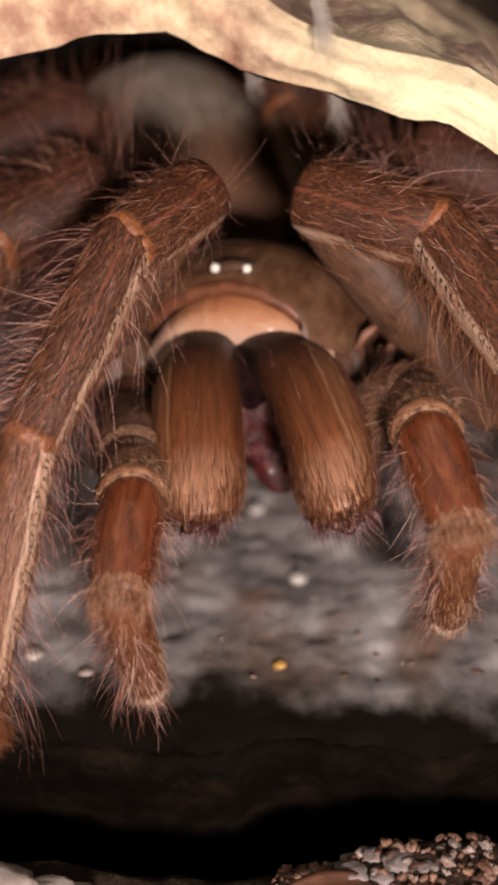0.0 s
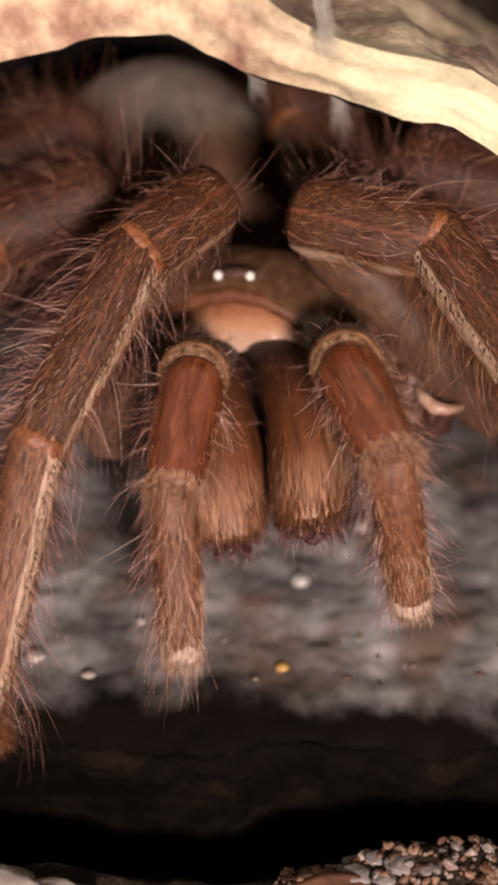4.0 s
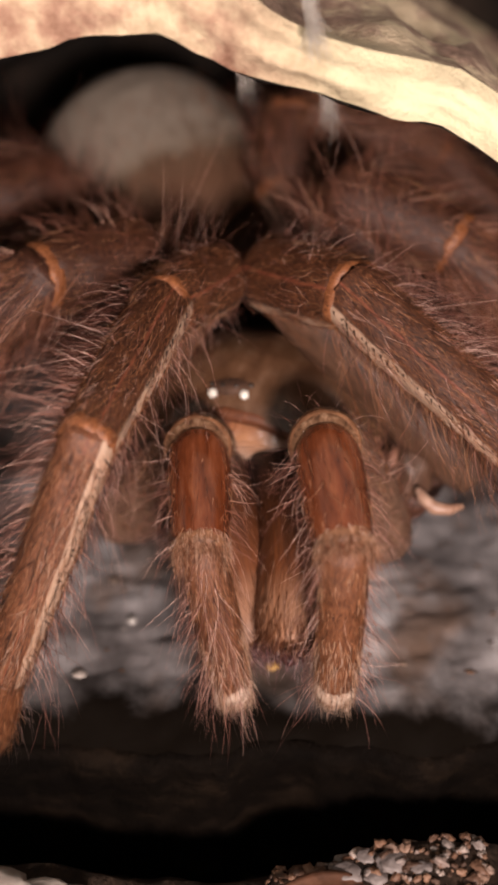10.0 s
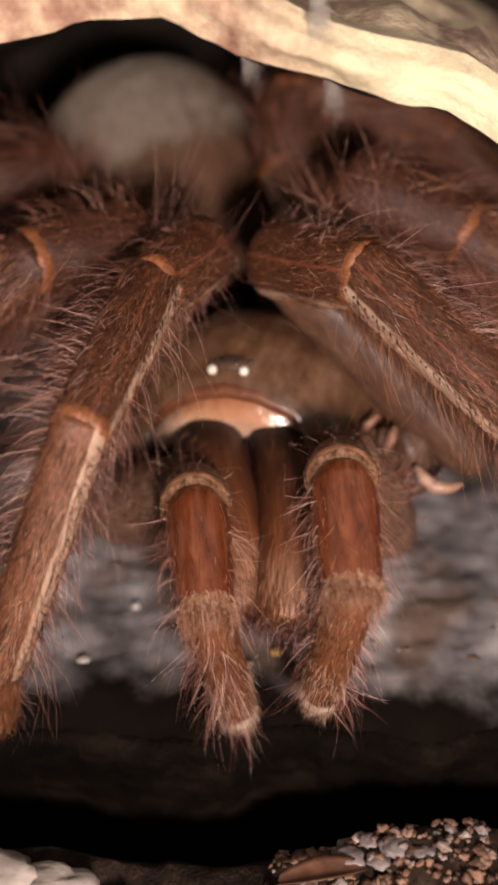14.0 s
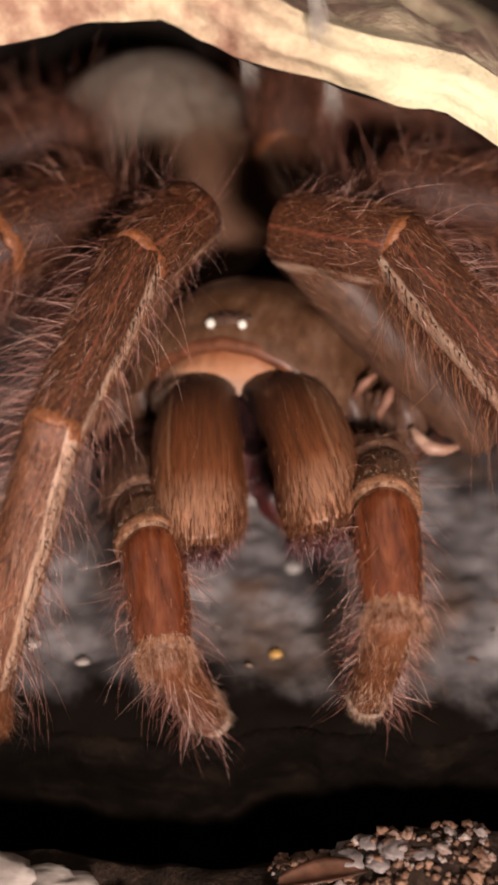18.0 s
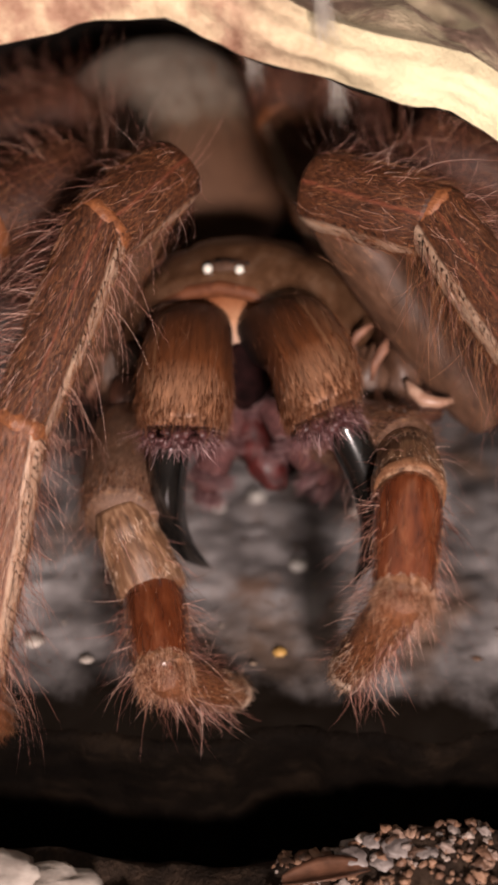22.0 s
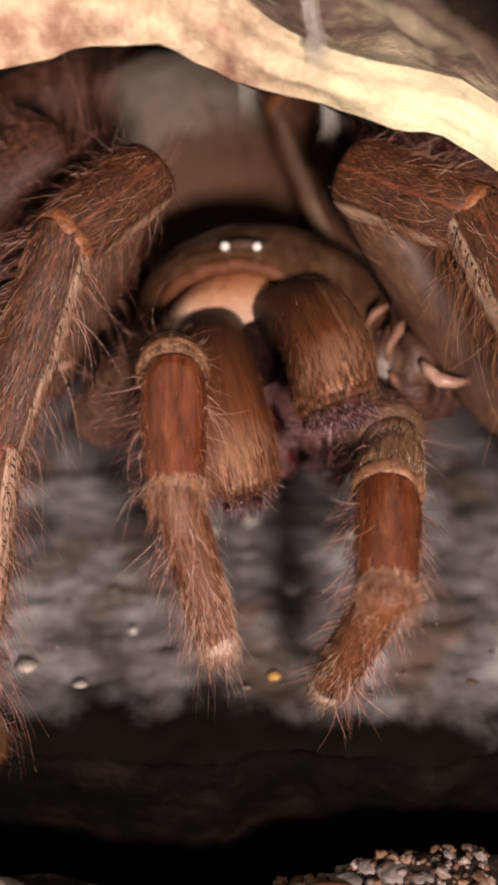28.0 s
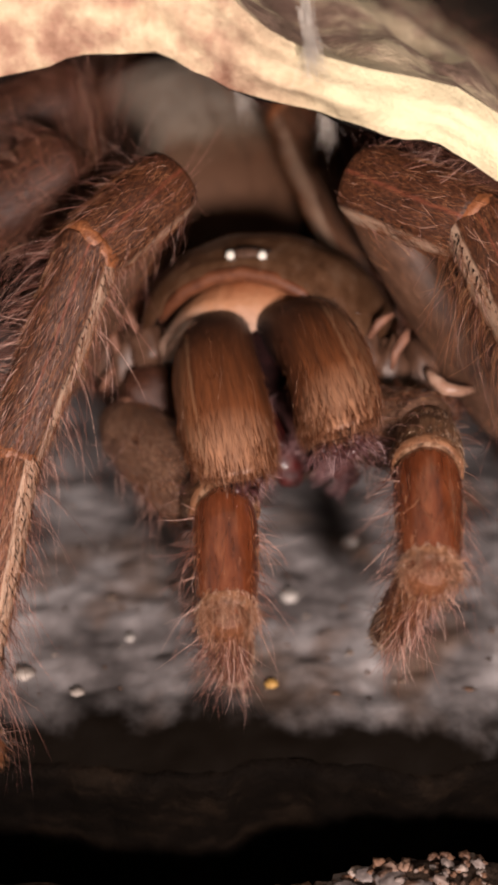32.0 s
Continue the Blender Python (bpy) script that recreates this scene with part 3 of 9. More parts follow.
def build_litter():
    shapes = [mesh_of("soil_crumb", *lump(i + 1, 1.0), [CRUMB]) for i in range(5)]
    rnd = random.Random(5)
    for i in range(300):
        x = rnd.uniform(2.5, 30)
        y = -42.0 - rnd.random() * 11.5
        r = rnd.uniform(0.24, 0.56) * rnd.choice((0.7, 1.0, 1.0, 1.7))
        ob = tagged(new("soil_crumb", shapes[i % 5]), "small brown crumb of damp soil on the ground", "soil crumb", "soil crumbs")
        ob.matrix_basis = Matrix.LocRotScale((x * MM, y * MM, (soil_height(x, y) + r * 0.25) * MM), Euler((rnd.uniform(-0.5, 0.5), rnd.uniform(-0.5, 0.5), rnd.uniform(0, 6))), (r * rnd.uniform(0.8, 1.6), r, r * rnd.uniform(0.6, 1.0)))
    for x, y, r, m, lab in ((13.0, -47, 1.9, STONE, "rough grey lump of stone on the soil"), (16.2, -48.4, 1.5, STONE, "rough grey lump of stone on the soil"), (18.4, -47.2, 2.0, STONE, "rough grey lump of stone on the soil"),
                            (15.2, -45.6, 1.2, STONE, "rough grey lump of stone on the soil"), (21.6, -49.0, 1.3, STONE, "rough grey lump of stone on the soil"),
                            (-23, -53.0, 5.6, CREAM, "smooth pale stone on the soil"), (-31, -52.0, 6.0, CREAM, "smooth pale stone on the soil"), (-15.5, -53.0, 2.6, CREAM, "smooth pale stone on the soil"), (-3.4, -53.5, 1.5, CREAM, "smooth pale stone on the soil")):
        v, f = lump(r, r, 0.30, 14, 22, 0.35)
        thing("stone", v, f, [m], lab, "stone", group="stones on the soil", at=pose(x * MM, y * MM, (soil_height(x, y) + r * 0.2) * MM))
    for x, y, r, m, nm, lab in ((1.4, 30.0, 1.7, DROP, "droplet", "pale shiny droplet on the grey floor"), (7.8, 7.0, 1.6, DROP, "droplet", "pale shiny droplet on the grey floor"),
                                (-5.3, 26.5, 1.3, DROP, "droplet", "pale shiny droplet on the grey floor"), (19.0, 24.5, 1.5, DROP, "droplet", "pale shiny droplet on the grey floor"),
                                (-16.6, -4.6, 0.8, DROP, "droplet", "pale shiny droplet on the grey floor"), (4.4, -16.0, 1.0, AMBER, "grain", "small amber grain on the grey floor"),
                                (-31, -14.0, 1.5, CREAM, "stone", "pale grey stone on the webbed floor"), (-23, -17.5, 1.0, CREAM, "stone", "pale grey stone on the webbed floor")):
        v, f = lump(r, r, 0.6 if m in (DROP, AMBER) else 0.35, 10, 14, 0.15 if m in (DROP, AMBER) else 0.3)
        thing(nm, v, f, [m], lab, nm, at=pose(x * MM, y * MM, (floor_height(x, y) + r * 0.3) * MM))

    # a curled dry leaf at the edge of the crumbs
    v = []
    for i in range(16):
        u = i / 15
        w = 2.0 * math.sin(math.pi * min(1, u * 0.9 + 0.08)) ** 0.7
        for th in (0.0, -0.18):
            for j in range(7):
                k = j / 3 - 1
                v.append((4.0 + 11 * u, -50.8 + 2.2 * u + w * k, soil_height(9, -50) + 1.9 + 0.9 * k * k * w * 0.4 + 0.5 * math.sin(3 * u) + th))
    f = []
    for i in range(15):
        for j in range(6):
            a, b = i * 14 + j, (i + 1) * 14 + j
            f += [(a, b, b + 1, a + 1), (a + 7, a + 8, b + 8, b + 7)]
        a, b = i * 14, (i + 1) * 14
        f += [(a, a + 7, b + 7, b), (a + 6, b + 6, b + 13, a + 13)]
    thing("leaf", v, f, [LEAF], "curled dry brown leaf among the crumbs", "leaf")
    # loose bits lying on the webbed floor
    vs, fs, base = [], [], 0
    for i in range(170):
        x, y = rnd.uniform(-36, 40), rnd.uniform(-20, 45)
        r = rnd.uniform(0.08, 0.24) * rnd.choice((1, 1, 1.6))
        v, f = ellipsoid((x, y, floor_height(x, y) + r * 0.3), (r * rnd.uniform(0.8, 2.4), r, r * 0.7), 5, 7, 0.7, i)
        vs.append(v)
        fs += [tuple(k + base for k in q) for q in f]
        base += len(v)
    thing("floor_debris", np.vstack(vs), fs, [DEBRIS], "tiny brown and pale bits on the webbed floor", "debris", kind="stuff")
    # silk wisps at the rim of the bark: two hang behind it, one is drawn over its edge
    for top, foot, wide, count, lab in (((11.9, 17.3, 77.4), (13.2, 14.7, 69.7), 1.5, 70, "pale wisp of silk hanging under the bark rim"),
                                        ((-0.1, 21.0, 79.6), (1.1, 19.2, 73.7), 1.7, 60, "grey wisp of silk hanging under the bark rim"),
                                        ((7.4, -16.0, 91.0), (8.5, -19.0, 84.0), 0.9, 80, "white strand of silk stretched over the bark edge")):
        top, foot = np.array(top), np.array(foot)
        p = top + rng.normal(0, 1, (count, 3)) * (wide * 0.5, 0.5, 0.5)
        d = foot + rng.normal(0, 1, (count, 3)) * (wide * 0.35, 0.5, 1.0) - p
        v, f = strands(p, d, np.linalg.norm(d, axis=1), np.full(count, 0.05), rng.normal(0, 0.12, (count, 3)), 4)
        thing("web_wisp", v, f.tolist(), [SILK], lab, "silk", kind="stuff")


# ---- the tarantula ----
spider = tagged(new("tarantula"), "large reddish-brown hairy tarantula facing out of its burrow", "spider")
PARTS = {}


def leg_coats(length, dense, long_count, long_len, lo=0.02, hi=0.98, arc=(58, 302)):
    """Short, middling and long hair of a leg; the hind legs, with many long hairs, are shaggier."""
    shaggy = long_count >= 500
    return [(int(dense * 5200), 1.9, 0.45, 0.031, 0.0, 0.97, (0, 360), 0.93, 3, 1),
            (2600 if shaggy else int(dense * 420), 3.4 if shaggy else 2.6, 0.5, 0.034, 0.02, 0.97, (0, 360), 0.80 if shaggy else 0.74, 4, 1),
            (int(long_count * 1.3) if shaggy else long_count, long_len, 0.5, 0.040 if shaggy else 0.036, lo, hi, arc, 0.46 if shaggy else 0.34, 6, 2)]


def ridges(count, edge, pale_slot):
    """Pale edging along the inner upper ridge of a segment, edge being its side."""
    return [(count, 0.9, 0.4, 0.05, 0.02, 0.97, (46, 80) if edge > 0 else (-80, -46), 0.90, 2, pale_slot)]


def band(r, z, parent, mat=BAND, thick=0.16, flat=1.0, square=2.0, rag=0.75):
    """A raised ring at a joint, uneven round its edge."""
    v = []
    for i, (dz, dr) in enumerate(((-1.1, -0.3), (-0.85, -0.02), (-0.3, thick * 0.5), (0.3, thick * 0.4), (0.9, -0.04), (1.2, -0.4))):
        for j in range(40):
            a = 2 * math.pi * j / 40
            sx, sy = (float(q) for q in section(np.array(a), square))
            rr = r + dr + rough_at((math.cos(a) * 2, math.sin(a) * 2, i), 1.3, 0.18)
            v.append((rr * sx, rr * flat * sy, z + 0.9 * dz + rough_at((math.cos(a) * 3, math.sin(a) * 3, 7 + (i > 2)), 1.5, rag)))
    return thing("joint_band", v, grid_faces(6, 40), [mat], "raised orange joint band" if mat is BAND else "pale joint rim", parent=parent)


def build_body():
    st = np.array([(-2.6, 11.2, -2.7, -9.0), (-2.4, 12.0, -2.2, -9.6), (-1.7, 13.0, -0.7, -10.4), (0, 15.2, 0.9, -11), (4, 17.2, 4.4, -11.6), (10, 19.4, 6.0, -12.2),
                   (18, 20.4, 5.4, -12.4), (27, 16.4, 2.6, -11.5), (34, 11.5, -2.2, -11), (37.5, 5.5, -6.5, -10.5)])
    u = np.linspace(0, 1, 34)
    src = np.linspace(0, 1, len(st))
    y, w, h, b = (np.interp(u, src, st[:, k]) for k in range(4))
    for q in (w, h):
        q[1:-1] = (q[:-2] + 2 * q[1:-1] + q[2:]) / 4
    cols = 40
    v = []
    for i in range(len(u)):
        for j in range(cols):
            a = math.pi * j / (cols - 1)
            c, s = math.cos(a), math.sin(a)
            groove = 0.9 * math.exp(-((abs(w[i] * c) - 7.5 - 0.1 * y[i]) / 1.3) ** 2) * max(0, min(1, (y[i] - 2) / 8)) * s
            x = w[i] * math.copysign(abs(c) ** 0.92, c)
            z = b[i] + (h[i] - b[i]) * s ** 0.85 - groove
            v.append((x, y[i], z + rough_at((x, y[i], z), 0.3, 0.25)))
    f = [q[::-1] for q in grid_faces(len(u), cols, False)]
    n = len(v)
    # underside rim folds in
    for i in range(len(u)):
        for x in (-0.8, 0.8):
            v.append((x * w[i], y[i] + 0.5, b[i] - 1.6))
    for i in range(int(np.argmax(y > 9.0)), len(u) - 1):
        f.append((i * cols, (i + 1) * cols, n + 2 * (i + 1) + 1, n + 2 * i + 1))
        f.append((i * cols + cols - 1, n + 2 * i, n + 2 * (i + 1), (i + 1) * cols + cols - 1))
        f.append((n + 2 * i, n + 2 * i + 1, n + 2 * (i + 1) + 1, n + 2 * (i + 1)))
    # short hair lying back over the shell
    v = np.array(v)
    pick = rng.integers(0, (len(u) - 1) * cols, 350)
    p = v[pick] + rng.normal(0, 0.35, (350, 3)) * (1, 1, 0.2)
    nrm = p - np.stack([0 * p[:, 0], p[:, 1], 0 * p[:, 0] - 12], 1)
    nrm /= np.linalg.norm(nrm, axis=1)[:, None]
    d = np.array([0, 0.9, 0]) + nrm * 0.22 + rng.normal(0, 0.15, p.shape)
    hv, hf = strands(p, d, rng.uniform(0.7, 1.6, len(p)), np.full(len(p), 0.04), np.zeros(p.shape), 2)
    body = thing("carapace", np.vstack([v, hv]), f + (hf + len(v)).tolist(), [SHELL, GREY_HAIR], "domed brown carapace with a thin grey sheen of hair",
                 parent=spider, slots=np.concatenate([np.zeros(len(f)), np.ones(len(hf))]))
    PARTS["carapace"] = body
    # eye mound and eyes
    thing("eye_mound", *ellipsoid((0, 1.3, 0.3), (3.6, 2.6, 1.5)), [MOUND], parent=body)
    for x, y, z, r, m, lab in ((-2.35, -1.2, 0.05, 0.72, EYE_GLINT, "bright round eye"), (2.35, -1.2, 0.05, 0.70, EYE_GLINT, "bright round eye"), (-0.95, -0.4, 0.95, 0.5, EYE_DARK, "small dark eye"),
                               (0.95, -0.4, 0.95, 0.5, EYE_DARK, "small dark eye"), (-2.9, 0.4, 0.9, 0.45, EYE_DARK, "small dark eye"), (2.9, 0.4, 0.9, 0.45, EYE_DARK, "small dark eye")):
        thing("eye", *ellipsoid((x, y, z), (r, r, r), 10, 16), [m], lab, parent=body)
    # soft skin between carapace and jaws
    edge = [(-13, 0.5, -9.2), (-11.2, -1.2, -7.4), (-8.6, -2.2, -5.2), (-4.5, -2.7, -3.3), (0, -2.85, -2.6), (4.5, -2.7, -3.3), (8.6, -2.2, -5.2), (11.2, -1.2, -7.4), (13, 0.5, -9.2)]
    v, f = tube(edge, (0.5, 0.9, 1.1, 1.15, 1.15, 1.15, 1.1, 0.9, 0.5))
    v[:, 1] += 1.0
    thing("carapace_edge", v, f, [CLYPEUS], "glossy reddish front edge", parent=body)
    v, f = ellipsoid((1.2, 5.0, -6.4), (17.5, 6.0, 5.2), 24, 48, 0.06, 2.0)
    for q in v:
        q[2] -= 0.030 * q[0] ** 2
        q[1] += 0.012 * q[0] ** 2
    thing("face_membrane", v, f, [MEMBRANE], "glossy orange-pink skin below the carapace", parent=body)
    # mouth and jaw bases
    # near-black solids put the shade of mouth and jaw gap into colour
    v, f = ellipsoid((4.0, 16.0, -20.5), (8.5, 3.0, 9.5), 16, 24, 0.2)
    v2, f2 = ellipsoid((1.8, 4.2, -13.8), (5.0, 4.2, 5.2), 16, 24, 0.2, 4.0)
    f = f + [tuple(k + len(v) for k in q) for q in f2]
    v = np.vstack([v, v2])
    thing("mouth_gap_shade", v, f, [GAP_SHADE], "near-black filling that stands for shade in mouth and jaw gap", parent=body)
    v, f = tube([(0.8, 11, -18.5), (1.4, 10.4, -21.5), (2.6, 10.0, -25.0), (4.4, 9.8, -28.2), (6.4, 10.0, -30.4), (7.4, 10.4, -31.4)], (1.0, 2.0, 2.6, 2.7, 1.9, 0.7), 18)
    for q in v:
        q += np.array([rough_at(q, 0.5, 0.5), 0, rough_at(q, 0.5, 0.5, 9)])
    thing("lower_lip", v, f, [RED], "wet red mouth flesh", parent=body)
    for s, path, r in ((-1, [(0.2, 9.5, -13.0), (-0.4, 8.6, -19.0), (-1.8, 8.0, -24.5), (-3.4, 7.2, -30.0), (-3.8, 7.4, -33.0)], (1.6, 2.3, 2.6, 2.5, 1.3)),
                       (1, [(1.8, 9.5, -13.0), (5.2, 8.8, -18.4), (9.4, 8.4, -24.0), (13.4, 8.4, -28.2), (15.2, 9.0, -30.0)], (1.6, 2.6, 3.0, 2.4, 1.2))):
        v, f = tube(path, r, 16)
        for q in v:
            q += np.array([rough_at(q, 0.4, 0.7, s), rough_at(q, 0.4, 0.5, 5), rough_at(q, 0.4, 0.7, 9)])
        nv, k = len(v), 3200
        p = v[rng.integers(0, nv, k)] + rng.normal(0, 0.3, (k, 3))
        d = np.stack([-0.7 * s * np.ones(k), -0.8 * np.ones(k), -0.35 * np.ones(k)], 1) + rng.normal(0, 0.35, (k, 3))
        hv, hf = strands(p, d, rng.uniform(1.2, 3.2, k), np.full(k, 0.065), rng.normal(0, 0.18, (k, 3)), 3)
        thing("mouth_lobe", np.vstack([v, hv]), f + (hf + nv).tolist(), [FRINGE, MAUVE_HAIR], "mauve fringed mouth lobe", parent=body,
              slots=np.concatenate([np.zeros(len(f)), np.ones(len(hf))]))
    # underside and the roots of the limbs
    v, f = ellipsoid((0, 31, -20), (17, 15, 10), 14, 26, 0.05)
    thing("sternum", v, f, [SHELL], "dark brown underside", parent=body)
    for s in (-1, 1):
        for x, y, z, r in ((15.5, 6.5, -20.0, (4.6, 5.0, 5.6)), (21.5, 12, -17.5, (5.5, 4.6, 4.2)), (21, 19, -17, (6.8, 4.8, 5.2)), (18, 27, -16.5, (6.5, 4.6, 5)), (13.5, 33, -16, (6, 4.6, 5))):
            v, f = ellipsoid((x * s, y, z), r, 14, 22, 0.16, x)
            thing("coxa", v, f, [COXA], "brown limb root", parent=body)
        for c, r in (((16.4, 5.6, -12.4), (2.6, 2.4, 4.0)), ((20.0, 7.0, -14.0), (2.6, 2.4, 4.6)), ((17.2, 6.4, -18.6), (3.2, 2.4, 2.6)), ((24.0, 9.5, -13.6), (3.2, 2.8, 4.4))):
            v, f = ellipsoid((c[0] * s, c[1], c[2]), r, 14, 20, 0.3, c[0])
            thing("joint_fold", v, f, [THIGH], "brown folded joint", parent=body)
        for path, r in (([(20.4, 4.2, -6.8), (18.8, 3.4, -8.2), (17.4, 3.8, -10.4)], (0.4, 0.75, 0.35)), ([(22.6, 5.4, -8.6), (22.2, 4.6, -10.2), (21.2, 4.6, -12.0), (20.6, 5.2, -14.6)], (0.4, 0.8, 0.65, 0.3)),
                        ([(21.2, 5.4, -15.8), (22.0, 5.0, -17.4), (23.0, 5.6, -19.2)], (0.35, 0.7, 0.4)), ([(15.4, 3.6, -20.6), (17.2, 2.8, -21.4), (19.4, 3.4, -20.8)], (0.5, 1.1, 0.5))):
            v, f = tube([(p[0] * s, p[1], p[2]) for p in path], r)
            thing("soft_joint", v, f, [FLESH], "pinkish fold of soft joint skin", parent=body)
        path, r = [(25.6, 5.4, -14.4), (26.8, 4.7, -15.8), (28.4, 4.6, -17.0), (30.4, 5.0, -17.2), (32.2, 5.8, -16.8)], (0.5, 0.9, 1.0, 0.8, 0.4)
        v, f = tube([(p[0] * s, p[1], p[2]) for p in path], r)
        thing("joint_skin", v, f, [PINK], "pale soft joint skin", parent=body)


def build_abdomen():
    prof = [(-1, 5.5), (3, 9.5), (9, 13.2), (16, 15.4), (24, 16.4), (33, 16.4), (41, 14.8), (46.5, 11), (50, 6.5), (51.4, 2.5)]
    v, f, shape = lathe(prof, 44, 1.28, 0.02, 44)
    hv, hf, hm = coat_of(shape, [(5000, 1.6, 0.4, 0.05, 0.0, 0.62, (0, 360), 0.8, 2, 1), (160, 6.5, 0.4, 0.05, 0.05, 0.7, (0, 360), 0.35, 4, 1)])
    PARTS["abdomen"] = thing("abdomen", np.vstack([v, hv]), f + (hf + len(v)).tolist(), [VELVET, FUZZ], "brown abdomen with a bald greyish patch on top",
                             parent=spider, slots=np.concatenate([np.zeros(len(f)), hm]))


def build_chelicera(side, key, flat):
    prof = [(-5.0, 2.2), (-3.4, 3.8), (-0.5, 5.0), (4, 6.0), (10, 6.8), (16, 7.0), (20.6, 6.8), (23.2, 6.3), (24.7, 5.2)]
    v, f, shape = lathe(prof, 32, flat, 0.02, 36, 2.7, 0.0)
    coats = [(6300, 2.0, 0.5, 0.036, 0.24, 0.97, (0, 360), 0.965, 2, 1), (420, 1.4, 0.6, 0.034, 0.70, 0.99, (-120, 120), 0.95, 3, 2), (900, 1.7, 0.6, 0.034, 0.60, 0.99, (-120, 120), 0.95, 3, 1),
             (140, 1.6, 0.6, 0.04, 0.94, 1.0, (-110, 110), 0.9, 2, 3), (14, 4.0, 0.4, 0.036, 0.2, 0.75, (-60, 60), 0.6, 4, 2)]
    hv, hf, hm = coat_of(shape, coats)

    bow = 2.2 if side > 0 else 0.5

    def bent(q):
        # the jaw arches forward and its end slants back
        z = np.clip(q[:, 2], -4, 30)
        q[:, 2] += 1.3 * q[:, 0] * np.clip((z - 9) / 14, 0, 1)
        q[:, 1] -= side * bow * np.sin(np.pi * np.clip(z + 2, 0, 27) / 27)
        q[:, 0] += 0.013 * z * (26.5 - z)
        q[:, 1] += side * 1.7 * np.clip(1 - (z + 5) / 15, 0, 1) ** 1.5
        return q

    bent(v)
    bent(hv)
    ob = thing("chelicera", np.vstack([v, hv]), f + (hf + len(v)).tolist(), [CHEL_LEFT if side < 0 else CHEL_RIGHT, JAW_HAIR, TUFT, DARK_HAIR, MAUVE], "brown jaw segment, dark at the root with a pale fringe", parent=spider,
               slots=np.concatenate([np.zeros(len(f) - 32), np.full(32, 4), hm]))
    PARTS[key] = ob
    # beaded wet flesh in the open end of the jaw
    vs, fs, base = [], [], 0
    for i in range(80):
        a, q = rng.uniform(0, 2 * np.pi), 0.92 * math.sqrt(rng.uniform())
        r = rng.uniform(0.4, 1.1)
        v, f = ellipsoid((5.9 * q * math.cos(a) - 0.6, 5.9 * flat * q * math.sin(a), 25.6 + 1.6 * rng.uniform() - 0.4 * q), (r, r, r * 0.9), 7, 10, 0.35, i)
        vs.append(v)
        fs += [tuple(k + base for k in t) for t in f]
        base += len(v)
    v = np.vstack(vs)
    k = 900
    p = v[rng.integers(0, len(v), k)]
    d = (p - (0, 0, 20.3)) * (0.7, 0.7, 0.8)
    hv, hf = strands(p, d + rng.normal(0, 1.4, p.shape), rng.uniform(0.9, 3.2, k), np.full(k, 0.05), rng.normal(0, 0.25, p.shape), 3)
    thing("fang_groove", bent(np.vstack([v, hv])), fs + (hf + len(v)).tolist(), [MAUVE, MAUVE_HAIR], "mauve wet beaded flesh fringed with hair at the fang's root", parent=ob,
          slots=np.concatenate([np.zeros(len(fs)), np.ones(len(hf))]))
    # the fang curls from its hinge at the outer end of the jaw
    path, rad = [], []
    for i in range(15):
        u = i / 14
        path.append((-4.6 * math.sin(math.pi * u * 0.85), side * (2.6 * u * u - 2.0 * math.sin(math.pi * u)), -26.0 * u))
        rad.append(2.6 * (1 - u ** 1.8) ** 0.8 + 0.08)
    v, f = tube(path, rad, 16)
    fang = thing("fang", v, f, [BLACK], "curved glossy black fang", parent=ob)
    PARTS["fang_" + key[-1]] = fang


